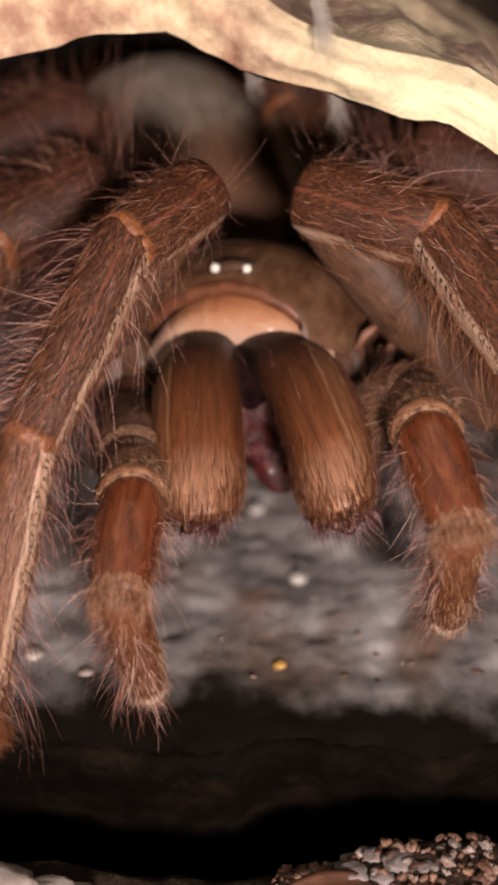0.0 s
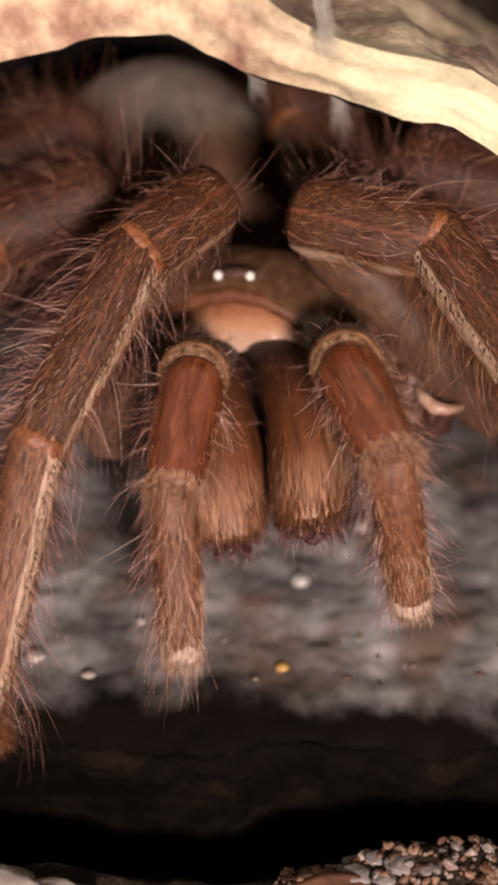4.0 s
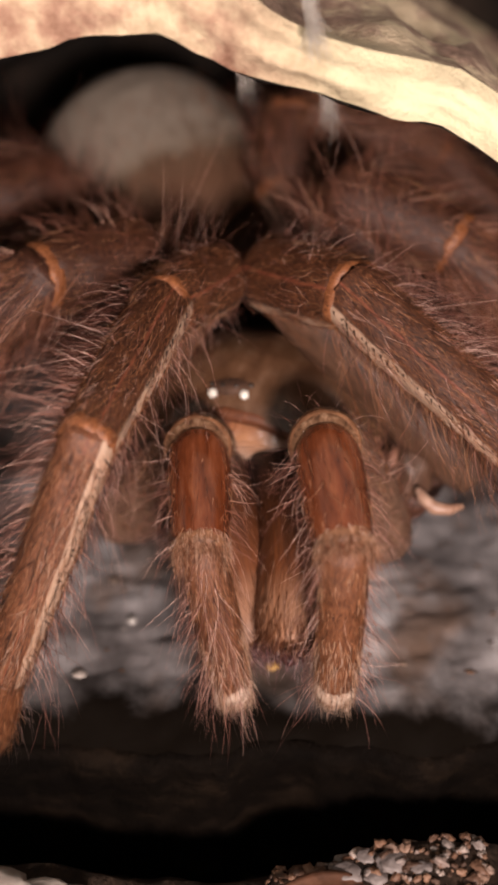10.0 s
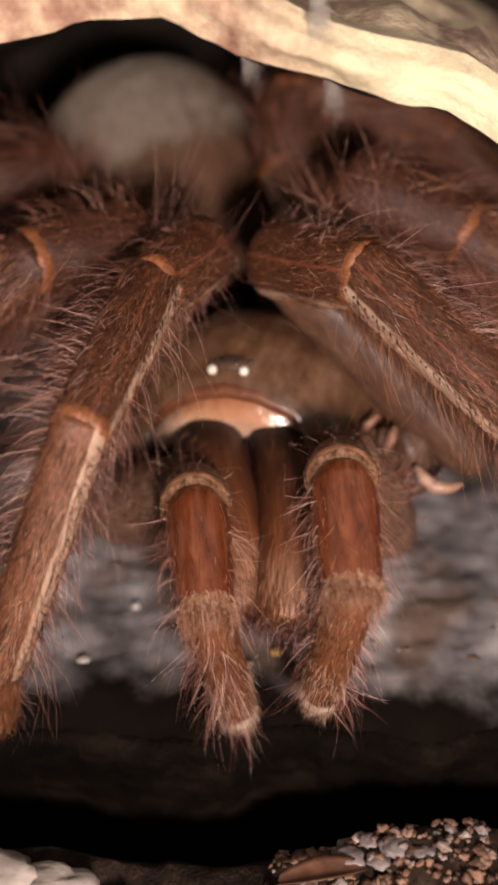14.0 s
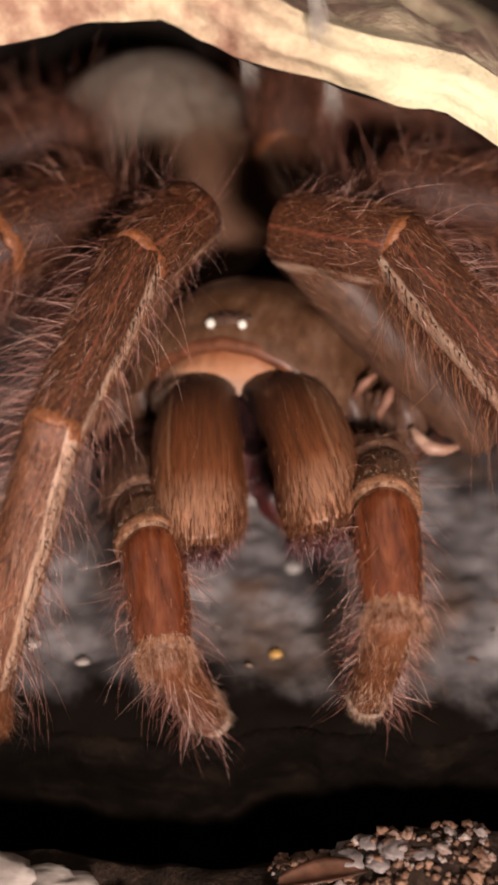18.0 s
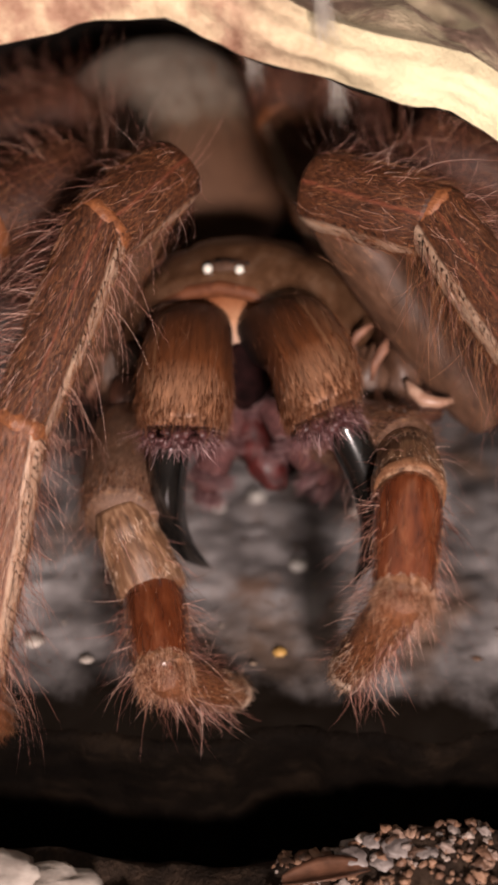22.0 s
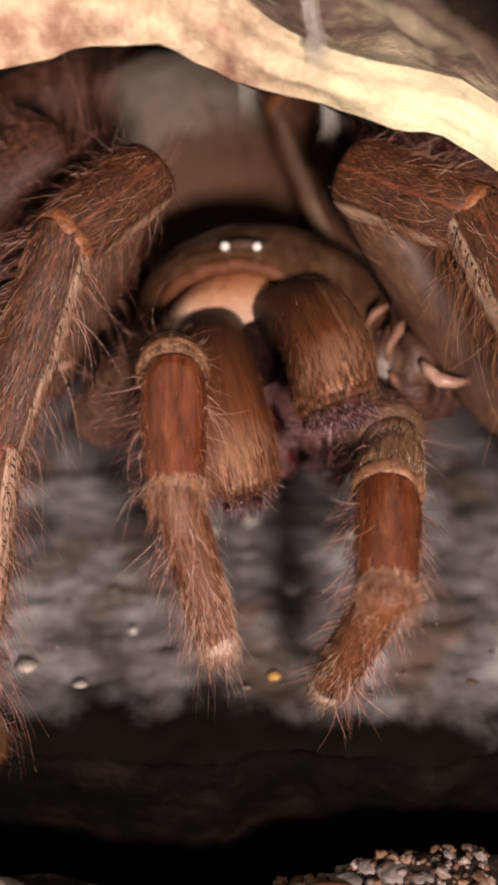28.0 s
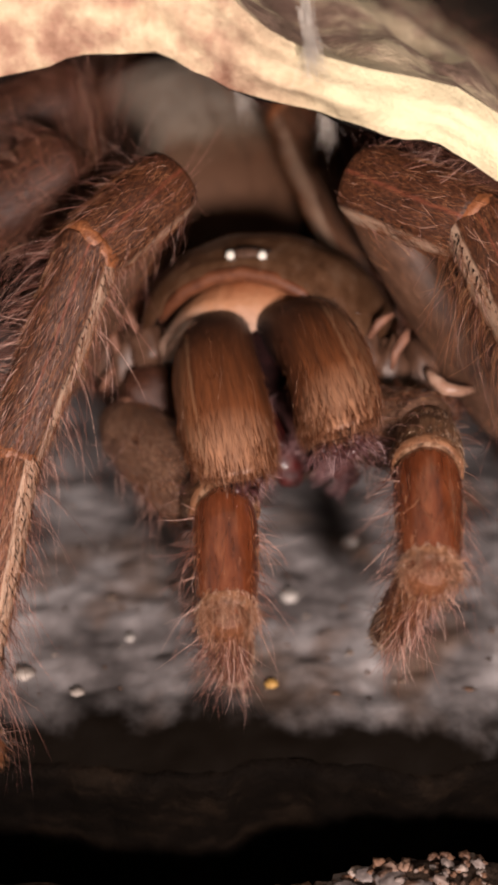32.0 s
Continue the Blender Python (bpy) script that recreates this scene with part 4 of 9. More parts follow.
def build_palp(side, k):
    a = 90 if side < 0 else 270
    PARTS["palp_femur_" + k] = limb("palp_femur", [(-2, 3.4), (2, 4.9), (10, 5.6), (18, 5.5), (22.5, 4.8)], [UPPER, FUZZ, BRISTLE, GREY_HAIR],
                                    leg_coats(22, 0.8, 200, 5.5, 0.1, 0.95) + [(1500, 1.5, 0.4, 0.04, 0.25, 1.0, (0, 360), 0.9, 2, 3)], spider, "brown hairy feeler segment")
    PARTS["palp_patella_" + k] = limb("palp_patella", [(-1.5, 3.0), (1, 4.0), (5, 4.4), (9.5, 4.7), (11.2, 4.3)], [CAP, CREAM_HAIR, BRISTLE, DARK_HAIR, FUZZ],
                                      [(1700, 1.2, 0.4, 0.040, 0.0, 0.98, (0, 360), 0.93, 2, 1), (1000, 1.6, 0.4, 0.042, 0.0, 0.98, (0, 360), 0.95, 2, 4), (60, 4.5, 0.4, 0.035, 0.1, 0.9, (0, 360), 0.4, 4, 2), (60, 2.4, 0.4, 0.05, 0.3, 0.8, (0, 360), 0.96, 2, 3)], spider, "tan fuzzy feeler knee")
    band(4.5, 10.6, PARTS["palp_patella_" + k], RIM, 0.12, rag=0.3)
    band(4.42, 8.6, PARTS["palp_patella_" + k], RIM, 0.1, rag=0.3)
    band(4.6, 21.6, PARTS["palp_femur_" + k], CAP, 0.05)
    PARTS["palp_tibia_" + k] = limb("palp_tibia", [(-1, 3.3), (0.8, 4.0), (4, 4.25), (8, 4.1), (12, 3.8), (15.5, 3.35)], [PALP, FUZZ, BRISTLE, PALE_HAIR, TUFT, DARK_HAIR],
                                    [(34, 4.5, 0.3, 0.030, 0.0, 0.65, (-75, 75), 0.985, 2, 5), (1100, 1.5, 0.4, 0.036, 0.0, 0.97, (45, 315), 0.92, 2, 1), (60, 1.7, 0.4, 0.036, 0.0, 0.97, (-45, 45), 0.96, 2, 1), (300, 4.6, 0.5, 0.034, 0.1, 0.98, (60, 300), 0.35, 5, 2),
                                     (90, 3.0, 0.4, 0.04, 0.05, 0.9, (0, 360), 0.75, 3, 1), (420, 1.3, 0.4, 0.04, 0.9, 1.0, (0, 360), 0.8, 2, 3), (420, 2.4, 0.4, 0.04, 0.94, 1.0, (0, 360), 0.95, 3, 4)], spider, "shiny reddish-brown feeler segment", wobble=0.0, tuft=(650, 1.9, 0.042, 4))
    band(3.42, 15.1, PARTS["palp_tibia_" + k], RIM, 0.05, rag=0.4)
    PARTS["palp_tarsus_" + k] = limb("palp_tarsus", [(-0.6, 2.2), (0.8, 2.8), (5, 3.0), (14, 2.85), (19, 2.5), (21, 1.8)], [PAD, COMB, BRISTLE, PALE_HAIR, FUZZ, DARK_HAIR],
                                     [(2600, 1.9, 0.4, 0.036, 0.0, 0.97, (0, 360), 0.95, 2, 1), (2200, 1.9, 0.4, 0.036, 0.0, 0.97, (0, 360), 0.95, 2, 4), (260, 2.4, 0.4, 0.045, 0.0, 0.95, (0, 360), 0.93, 3, 5), (460, 4.4, 0.5, 0.032, 0.05, 1.0, (55, 305), 0.40, 5, 2),
                                      (420, 1.7, 0.4, 0.038, 0.86, 1.0, (0, 360), 0.8, 3, 3), (800, 2.0, 0.4, 0.034, 0.5, 1.0, (0, 360), 0.84, 3, 3)], spider, "brown padded feeler tip with pale tufts", tuft=(500, 1.1, 0.045, 3))
    thing("tip_pad", *ellipsoid((0.3, 0, 19.9), (2.4, 2.5, 2.1), 12, 18, 0.12), [PALE], "pale soft pad at the tip", parent=PARTS["palp_tarsus_" + k])


def build_leg(n, femur, patella, tibia, meta, tarsus, fat, dense, long_count, long_len, arcs=((58, 302), (58, 302), (58, 302)), thigh=1.0, smooth=False):
    edged = 1.0 if n[3] == "1" else 0.0
    long_hair = BRISTLE if edged else RED_BRISTLE
    edge = 1 if n[4] == "r" else -1
    hide = (LEG if edge < 0 else LEG_RIGHT) if edged else COXA
    shin = (SHIN if edge < 0 else SHIN_RIGHT) if edged else COXA
    wide = int(220 * edged) if edge < 0 else 0
    hang = int(260 * edged) - wide if edged and edge > 0 else 0
    sq = 2.7 if edged else 2.2
    f = fat
    g = fat * thigh
    who = {"1": "first", "2": "second", "3": "third", "4": "hind"}[n[3]]
    PARTS[n + "_femur"] = limb("leg_femur", [(-2, 3.6 * g), (2, 4.8 * g), (femur * 0.45, 5.6 * g), (femur * 0.85, 5.4 * g), (femur + 0.5, 4.6 * g)], [LIT_THIGH if n == "leg3r" else THIGH if smooth else COXA, FUZZ, long_hair],
                               leg_coats(femur, dense * (0.7 if n == "leg1l" else 0.16 if smooth else 1.2), long_count, long_len, arc=arcs[0]), spider, "brown %s thigh of the %s leg" % ("smooth" if smooth and n != "leg1l" else "hairy", who), 0.9)
    PARTS[n + "_patella"] = limb("leg_patella", [(-2.6, 2.6 * f), (-1, 4.9 * f), (2, 5.6 * f), (patella * 0.7, 5.3 * f), (patella - 0.3, 4.6 * f)], [hide, FUZZ, long_hair, PALE_HAIR, DARK_HAIR],
                                 leg_coats(patella, dense * 0.8, long_count // 3, long_len * 0.8, 0.0, 0.9, arcs[1]) + ridges(int(70 * edged), edge, 3) + [(int(150 * edged), 2.8, 0.5, 0.036, 0.0, 0.9, (-80, 80), 0.55, 4, 2)], spider, "rust-brown hairy knee of the %s leg" % who, square=sq, spines=(edge, 13, 4) if edged else None)
    band(4.62 * f, patella - 0.1, PARTS[n + "_patella"], square=sq)
    PARTS[n + "_tibia"] = limb("leg_tibia", [(-1.5, 4.2 * f), (0.5, 4.6 * f), (tibia * 0.4, 4.6 * f), (tibia * 0.85, 4.05 * f), (tibia, 3.75 * f)], [shin, FUZZ, long_hair, DARK_HAIR, PALE_HAIR],
                               leg_coats(tibia, dense * 1.2, long_count, long_len, arc=arcs[1]) + ridges(int(1200 * edged), edge, 4) + [(hang, 7.5, 0.4, 0.04, 0.0, 0.98, (72, 135), 0.42, 6, 1), (hang // 3, 7.5, 0.4, 0.034, 0.0, 0.98, (72, 135), 0.35, 6, 2)] + [(wide, 8.0, 0.4, 0.034, 0.02, 0.98, (72, 130), 0.25, 6, 2)] + [(int(170 * edged), 2.6, 0.5, 0.036, 0.05, 0.95, (-60, 60), 0.62, 4, 2)] + [(int(200 * dense), 1.6, 0.4, 0.05, 0.05, 0.95, (-50, 50), 0.72, 3, 3)], spider, "brown hairy shin of the %s leg" % who, square=sq, spines=(edge, 24, 3) if edged else None)
    band(3.72 * f, tibia + 0.1, PARTS[n + "_tibia"], square=sq)
    # pale hairs along the middle of the front legs paint in a whitish shine
    PARTS[n + "_metatarsus"] = limb("leg_metatarsus", [(-1.5, 3.4 * f), (0.5, 3.75 * f), (meta * 0.5, 3.65 * f), (meta * 0.9, 3.2 * f), (meta, 2.9 * f)], [(CRUST if edge < 0 else CRUST_RIGHT) if edged else COXA, FUZZ, long_hair, DARK_HAIR, PALE_HAIR],
                                    leg_coats(meta, dense * 1.2, long_count // 2, long_len, arc=arcs[2]) + [(int(2600 * edged), 0.9, 0.4, 0.05, 0.02, 0.97, (30, 84) if edge > 0 else (-84, -30), 0.92, 2, 4)] + [(wide, 7.5, 0.4, 0.034, 0.02, 0.98, (72, 130), 0.3, 6, 2), (int(140 * edged), 5.0, 0.4, 0.034, 0.02, 0.9, (-130, -70), 0.4, 6, 2)] + [(int(420 * edged), 2.6, 0.4, 0.036, 0.02, 0.97, (-40, 15), 0.93, 3, 4), (int(190 * edged), 2.8, 0.3, 0.055, 0.03, 0.97, (-75, 75), 0.80, 3, 3)], spider, "rust-brown lower %s leg with a pale edge" % who, square=sq, spines=(edge, 28, 3) if edged else None)
    PARTS[n + "_tarsus"] = limb("leg_tarsus", [(-0.5, 2.6 * f), (2, 3.0 * f), (tarsus * 0.7, 2.9 * f), (tarsus, 1.8 * f)], [PAD, FUZZ, GREY_HAIR],
                                leg_coats(tarsus, dense * 0.6, 60, 4.5), spider, "brown padded foot of the %s leg" % who)


build_floor()
build_soil()
build_roof()
build_litter()
build_body()
build_abdomen()
build_chelicera(-1, "chelicera_l", 0.90)
build_chelicera(1, "chelicera_r", 0.80)
build_palp(-1, "l")
build_palp(1, "r")
build_leg("leg1l", 40, 15.5, 27.5, 32, 13, 0.90, 1.0, 300, 6.5, ((180, 360), (60, 310), (60, 320)), 0.68, True)
build_leg("leg1r", 40, 18, 29, 32, 13, 0.98, 1.0, 300, 6.5, ((55, 160), (210, 310), (60, 300)), 0.99, True)
build_leg("leg2l", 38, 17, 27, 30, 12, 1.05, 0.55, 850, 8.5, ((0, 360), (0, 360), (60, 300)))
build_leg("leg2r", 38, 18, 27, 30, 12, 1.05, 0.55, 850, 8.5, ((0, 360), (0, 360), (60, 300)))
build_leg("leg3l", 36, 16, 25, 30, 12, 1.1, 0.5, 850, 8.5, ((0, 360), (0, 360), (60, 300)))
build_leg("leg3r", 34, 13, 27, 34, 13, 1.0, 0.7, 700, 8, ((80, 100), (0, 360), (60, 300)), 1.0, True)
band(5.0, 33.6, PARTS["leg3r_femur"])
build_leg("leg4l", 32, 14, 28, 26, 11, 0.95, 0.4, 150, 7)
build_leg("leg4r", 32, 14, 28, 26, 11, 0.95, 0.4, 150, 7)


# ---- how the animal moves ----
def mm(rows):
    return [(t, pose(x * MM, y * MM, z * MM, a, b, c)) for t, x, y, z, a, b, c in rows]


def fang_turn(rows, side):
    """Rows of seconds and the fang's opening: 0 folded back along the jaw, 90 square to it."""
    return [(t, pose(-2.4 * MM, (1.9 if side < 0 else -2.2) * MM, 21.6 * MM, 0, a, -8 if side > 0 else 6)) for t, a in rows]


def motions():
    walk(PARTS["carapace"], mm([
        (0, -2.2, 6.68, 51.29, -23.2, -3.7, -16.4), (0.5, -2.33, 6.97, 51.9, -23.9, -3.7, -16.4), (1, -2.33, 7.25, 52.51, -24.6, -3.6, -16.3),
        (1.5, -2.39, 7.31, 52.62, -24.7, -3.6, -16.3), (2, -2.33, 7.28, 52.56, -24.6, -3.6, -16.3), (3, -2.08, 6.94, 51.84, -23.8, -3.7, -16.4),
        (4, -2.14, 6.38, 50.64, -22.5, -3.7, -16.5), (5, -2.11, 5.41, 48.55, -20.2, -3.8, -16.6), (6, -1.9, 4.28, 46.13, -17.6, -3.8, -16.8),
        (7, -1.29, 2.47, 42.24, -13.3, -3.9, -17.1), (8, -1.1, 0.71, 38.48, -9.2, -3.9, -17.4), (9, -0.74, -0.33, 36.25, -6.8, -4, -17.5),
        (10, -1.47, -0.56, 35.76, -6.2, -4, -17.6), (11, -1.53, -0.69, 35.48, -5.9, -4, -17.6), (12, -1.9, -0.35, 36.2, -6.7, -4, -17.5),
        (13, -2.03, -0.32, 36.26, -6.8, -4, -17.5), (14, -2.09, -0.01, 36.92, -7.5, -4, -17.5), (15, -2.2, 0.47, 37.96, -8.7, -4, -17.4),
        (16, -2.16, 1.18, 39.48, -10.3, -3.9, -17.3), (17, -2.14, 1.98, 41.19, -12.2, -3.9, -17.2), (18, -2.2, 2.81, 42.97, -14.1, -3.9, -17),
        (19, -2.45, 3.89, 45.29, -16.7, -3.8, -16.9), (20, -2.82, 4.77, 47.18, -18.7, -3.8, -16.7), (21, -3, 5.31, 48.35, -20, -3.8, -16.6),
        (22, -3.25, 5.88, 49.57, -21.4, -3.7, -16.5), (23, -3.01, 6.4, 50.68, -22.6, -3.7, -16.5), (24, -2.94, 7.25, 52.5, -24.6, -3.6, -16.3),
        (25, -2.33, 7.95, 54, -26.2, -3.6, -16.2), (26, -1.71, 8.25, 54.64, -26.9, -3.6, -16.2), (27, -0.67, 8.47, 55.11, -27.4, -3.6, -16.2),
        (28, 0.12, 8.6, 55.4, -27.7, -3.5, -16.1), (29, 0.98, 8.88, 56, -28.4, -3.5, -16.1), (30, 1.59, 8.99, 56.22, -28.6, -3.5, -16.1),
        (31, 1.16, 8.83, 55.89, -28.3, -3.5, -16.1), (32, 1.34, 8.52, 55.22, -27.5, -3.5, -16.2),
    ]))
    walk(PARTS["chelicera_l"], mm([
        (0, -7.02, 6.23, 38.75, -176.8, -58.6, -91.8), (0.5, -7.19, 6.38, 39.38, -170.9, -58, -95), (1, -7.23, 6.52, 40.09, -165.1, -57.5, -98.2),
        (1.5, -7.3, 6.54, 40.28, -162.7, -57.5, -99.6), (2, -7.23, 6.53, 40.22, -161.7, -57.2, -100), (3, -6.94, 6.37, 39.33, -164.3, -56.6, -98.4),
        (4, -6.92, 6.08, 38.01, -166.2, -51.6, -96.1), (5, -6.73, 5.59, 35.86, -165.5, -48.1, -95.5), (6, -6.34, 5.02, 33.4, -166, -41.7, -93.6),
        (7, -5.43, 4.1, 29.5, -167.5, -32, -90.8), (8, -4.97, 3.21, 25.78, -164.2, -44.3, -94.8), (9, -4.44, 2.64, 23.75, -162.6, -49.3, -97),
        (10, -5.14, 2.44, 23.49, -159.2, -51.3, -99.3), (11, -5.18, 2.38, 23.2, -160.2, -51.3, -98.8), (12, -5.6, 2.65, 23.63, -163.3, -48.2, -96.4),
        (13, -5.73, 2.65, 23.72, -163, -48.8, -96.7), (14, -5.85, 2.65, 24.84, -162.1, -57.5, -99.9), (15, -6.03, 2.86, 25.96, -163.5, -59.9, -99.8),
        (16, -6.1, 3.27, 27.39, -167, -60.5, -97.8), (17, -6.21, 3.66, 29.2, -170.7, -62.8, -95.9), (18, -6.39, 4.02, 31.32, -174.2, -66.5, -94),
        (19, -6.78, 4.5, 34.23, -169.5, -70.4, -97.9), (20, -7.23, 4.88, 36.98, 176.2, -75.7, -86.8), (21, -7.45, 5.09, 39.01, 178.5, -80.1, -88.6),
        (22, -7.76, 5.46, 40.25, 170.9, -79.7, -81.9), (23, -7.58, 5.79, 41.46, 168.9, -79.7, -80.2), (24, -7.58, 6.3, 43.87, 165.7, -81.6, -77),
        (25, -7.06, 6.78, 45.1, 163.9, -79.5, -75.7), (26, -6.54, 6.99, 45.05, -175.3, -76.2, -93.9), (27, -5.64, 7.14, 44.21, -159.2, -66.9, -104.8),
        (28, -4.98, 7.22, 43.25, -160.8, -57.3, -100.6), (29, -4.19, 7.37, 43.66, -166.4, -56.8, -97.3), (30, -3.57, 7.43, 44.15, -163.4, -58.3, -99.4),
        (31, -3.99, 7.34, 43.7, -164.7, -57.8, -98.5), (32, -3.69, 7.17, 43.72, -161.9, -63.1, -101.7),
    ]))
    walk(PARTS["fang_l"], fang_turn([(0, 12), (0.5, 12), (1, 12), (1.5, 12), (2, 12), (3, 12), (4, 12), (5, 12), (6, 12), (7, 12), (8, 12), (9, 12), (10, 12), (11, 12), (12, 12), (13, 12), (14, 12), (15, 12), (16, 12), (17, 15.6), (18, 25), (19, 55), (20, 74), (21, 80), (22, 80), (23, 80), (24, 77.8), (25, 72), (26, 50), (27, 15), (28, 13.8), (29, 13.2), (30, 12.8), (31, 12.5), (32, 12)], -1))
    walk(PARTS["chelicera_r"], mm([
        (0, 3.73, 3.05, 39.73, -147.5, -55.6, -107.6), (0.5, 3.58, 3.19, 40.49, -150.2, -58.8, -107.6), (1, 3.53, 3.35, 41.07, -155.9, -60.8, -104.8),
        (1.5, 3.46, 3.39, 41.16, -159.4, -61.7, -102.9), (2, 3.52, 3.37, 41.07, -161.1, -61.9, -101.9), (3, 3.83, 3.18, 40.44, -160.1, -62.7, -102.8),
        (4, 3.81, 2.9, 38.86, -162.6, -60.6, -100.6), (5, 3.98, 2.39, 36.6, -165.3, -57.6, -98.1), (6, 4.36, 1.79, 34.14, -168, -54, -95.8),
        (7, 5.25, 0.82, 30.26, -171.9, -57.9, -94.5), (8, 5.7, -0.12, 26.55, -176, -57.3, -92.2), (9, 6.22, -0.68, 24.4, -179.7, -59.3, -90.2),
        (10, 5.52, -0.84, 24.03, -176.7, -60.2, -92), (11, 5.48, -0.97, 23.89, -175.3, -61.5, -92.9), (12, 5.07, -0.76, 24.53, -174.6, -61.1, -93.3),
        (13, 4.93, -0.71, 24.49, -176.4, -60.2, -92.1), (14, 4.82, -0.54, 25.12, -176.2, -60.2, -92.3), (15, 4.66, -0.41, 26.51, -171.2, -64.1, -95.8),
        (16, 4.63, -0.2, 28.59, -160.6, -68.1, -104.1), (17, 4.55, 0.17, 30.59, -151.1, -68.8, -111.6), (18, 4.4, 0.6, 32.6, -140.7, -67.2, -119),
        (19, 4.05, 1.15, 35.37, -131.7, -66.8, -126.1), (20, 3.61, 1.62, 37.73, -124.5, -66.3, -131.9), (21, 3.49, 1.78, 40.15, -108.6, -67.3, -147.3),
        (22, 3.22, 2.14, 41.65, -106.9, -68.6, -149.9), (23, 3.41, 2.49, 42.83, -104.3, -67.9, -152.1), (24, 3.39, 3.08, 44.73, -107.1, -70.2, -150.9),
        (25, 3.91, 3.58, 46.08, -120.4, -74.7, -141.2), (26, 4.47, 3.8, 46.56, -126, -75.2, -136.3), (27, 5.47, 3.95, 46.89, -129.4, -74.9, -133.1),
        (28, 6.24, 4.04, 47.2, -120.8, -70.4, -138), (29, 7.13, 4.23, 48.26, -117.9, -72.5, -142.2), (30, 7.75, 4.3, 48.61, -112.3, -74.7, -148.9),
        (31, 7.34, 4.19, 48.26, -114.3, -72, -145.2), (32, 7.32, 4.01, 45.98, -134.7, -68.8, -124.7),
    ]))
    walk(PARTS["fang_r"], fang_turn([(0, 12), (0.5, 12), (1, 12), (1.5, 12), (2, 12), (3, 12), (4, 12), (5, 12), (6, 12), (7, 12), (8, 12), (9, 12), (10, 12), (11, 12), (12, 12), (13, 12), (14, 12), (15, 13.2), (16, 16.1), (17, 20.6), (18, 30), (19, 55), (20, 80), (21, 92), (22, 92), (23, 92), (24, 77.9), (25, 58), (26, 48.4), (27, 40), (28, 30), (29, 30), (30, 42), (31, 42), (32, 25)], 1))
    walk(PARTS["palp_femur_l"], mm([
        (0, -18.19, 7.8, 27.56, 20.4, -79.3, 76.4), (0.5, -20.18, 5.7, 27.74, 26.9, -57, 88.1), (1, -21.31, 3.36, 28.77, 33.2, -49.3, 93.8),
        (1.5, -21.42, 2.48, 29.27, 36.1, -46.2, 96.7), (2, -21.21, 2.42, 29.64, 35, -44, 97.8), (3, -20.7, 2.62, 29.46, 33.6, -39.7, 100),
        (4, -20.9, 2.53, 28.08, 32.4, -39.6, 99.3), (5, -21.19, 2.66, 25.43, 30.5, -39.7, 98.1), (6, -21.07, 2.63, 22.53, 29.3, -40.8, 96.9),
        (7, -20.1, 2.64, 18.08, 29.7, -43.1, 96.2), (8, -18.85, 2.34, 15.4, 29.5, -37.7, 98.5), (9, -17.88, 2.33, 14.05, 29.1, -33.4, 100.1),
        (10, -18.16, 2.48, 13.72, 30.5, -32.8, 101.6), (11, -18.45, 2.37, 12.88, 30.7, -35.6, 100.2), (12, -19.31, 2.35, 12.24, 33, -43.7, 97.2),
        (13, -19.99, 2.52, 11.8, 31.7, -45.8, 95.6), (14, -20.26, 2.47, 11.93, 33.8, -50.9, 93.3), (15, -19.94, 3.36, 12.75, 34.2, -56, 89.5),
        (16, -18.43, 5.45, 14.6, 33.7, -63.9, 81.7), (17, -16.17, 7.65, 17.34, 39.1, -74.7, 64.9), (18, -16.31, 7.73, 19.2, 27.8, -80, 68.8),
        (19, -16.88, 7.91, 21.64, 39.5, -82.6, 57), (20, -17.26, 3.84, 23.47, 162.6, -84.4, -70.4), (21, -17.56, 3.85, 24.72, 154.8, -84.6, -61.9),
        (22, -18.01, 4.31, 25.93, 164.7, -82.1, -72), (23, -17.83, 3.93, 27.23, 145.2, -84.7, -51.3), (24, -18.54, 8.19, 29.32, 60.7, -78.5, 43.5),
        (25, -18.13, 8.16, 31.15, 103.2, -77.6, 3), (26, -17.56, 8.08, 31.68, 56.7, -77.4, 48.3), (27, -21.5, 4.99, 30.18, 28, -56.3, 90.2),
        (28, -21.24, 3.98, 31.16, 27.8, -45, 94.8), (29, -17.66, 6.62, 31.4, 36.9, -78.9, 77.6), (30, -16.98, 6.54, 31.63, 51, -80.8, 65.5),
        (31, -17.4, 5.82, 31.07, 143.4, -82.6, -20.7), (32, -17.01, 6.06, 30.34, 143.5, -81.1, -19.6),
    ]))
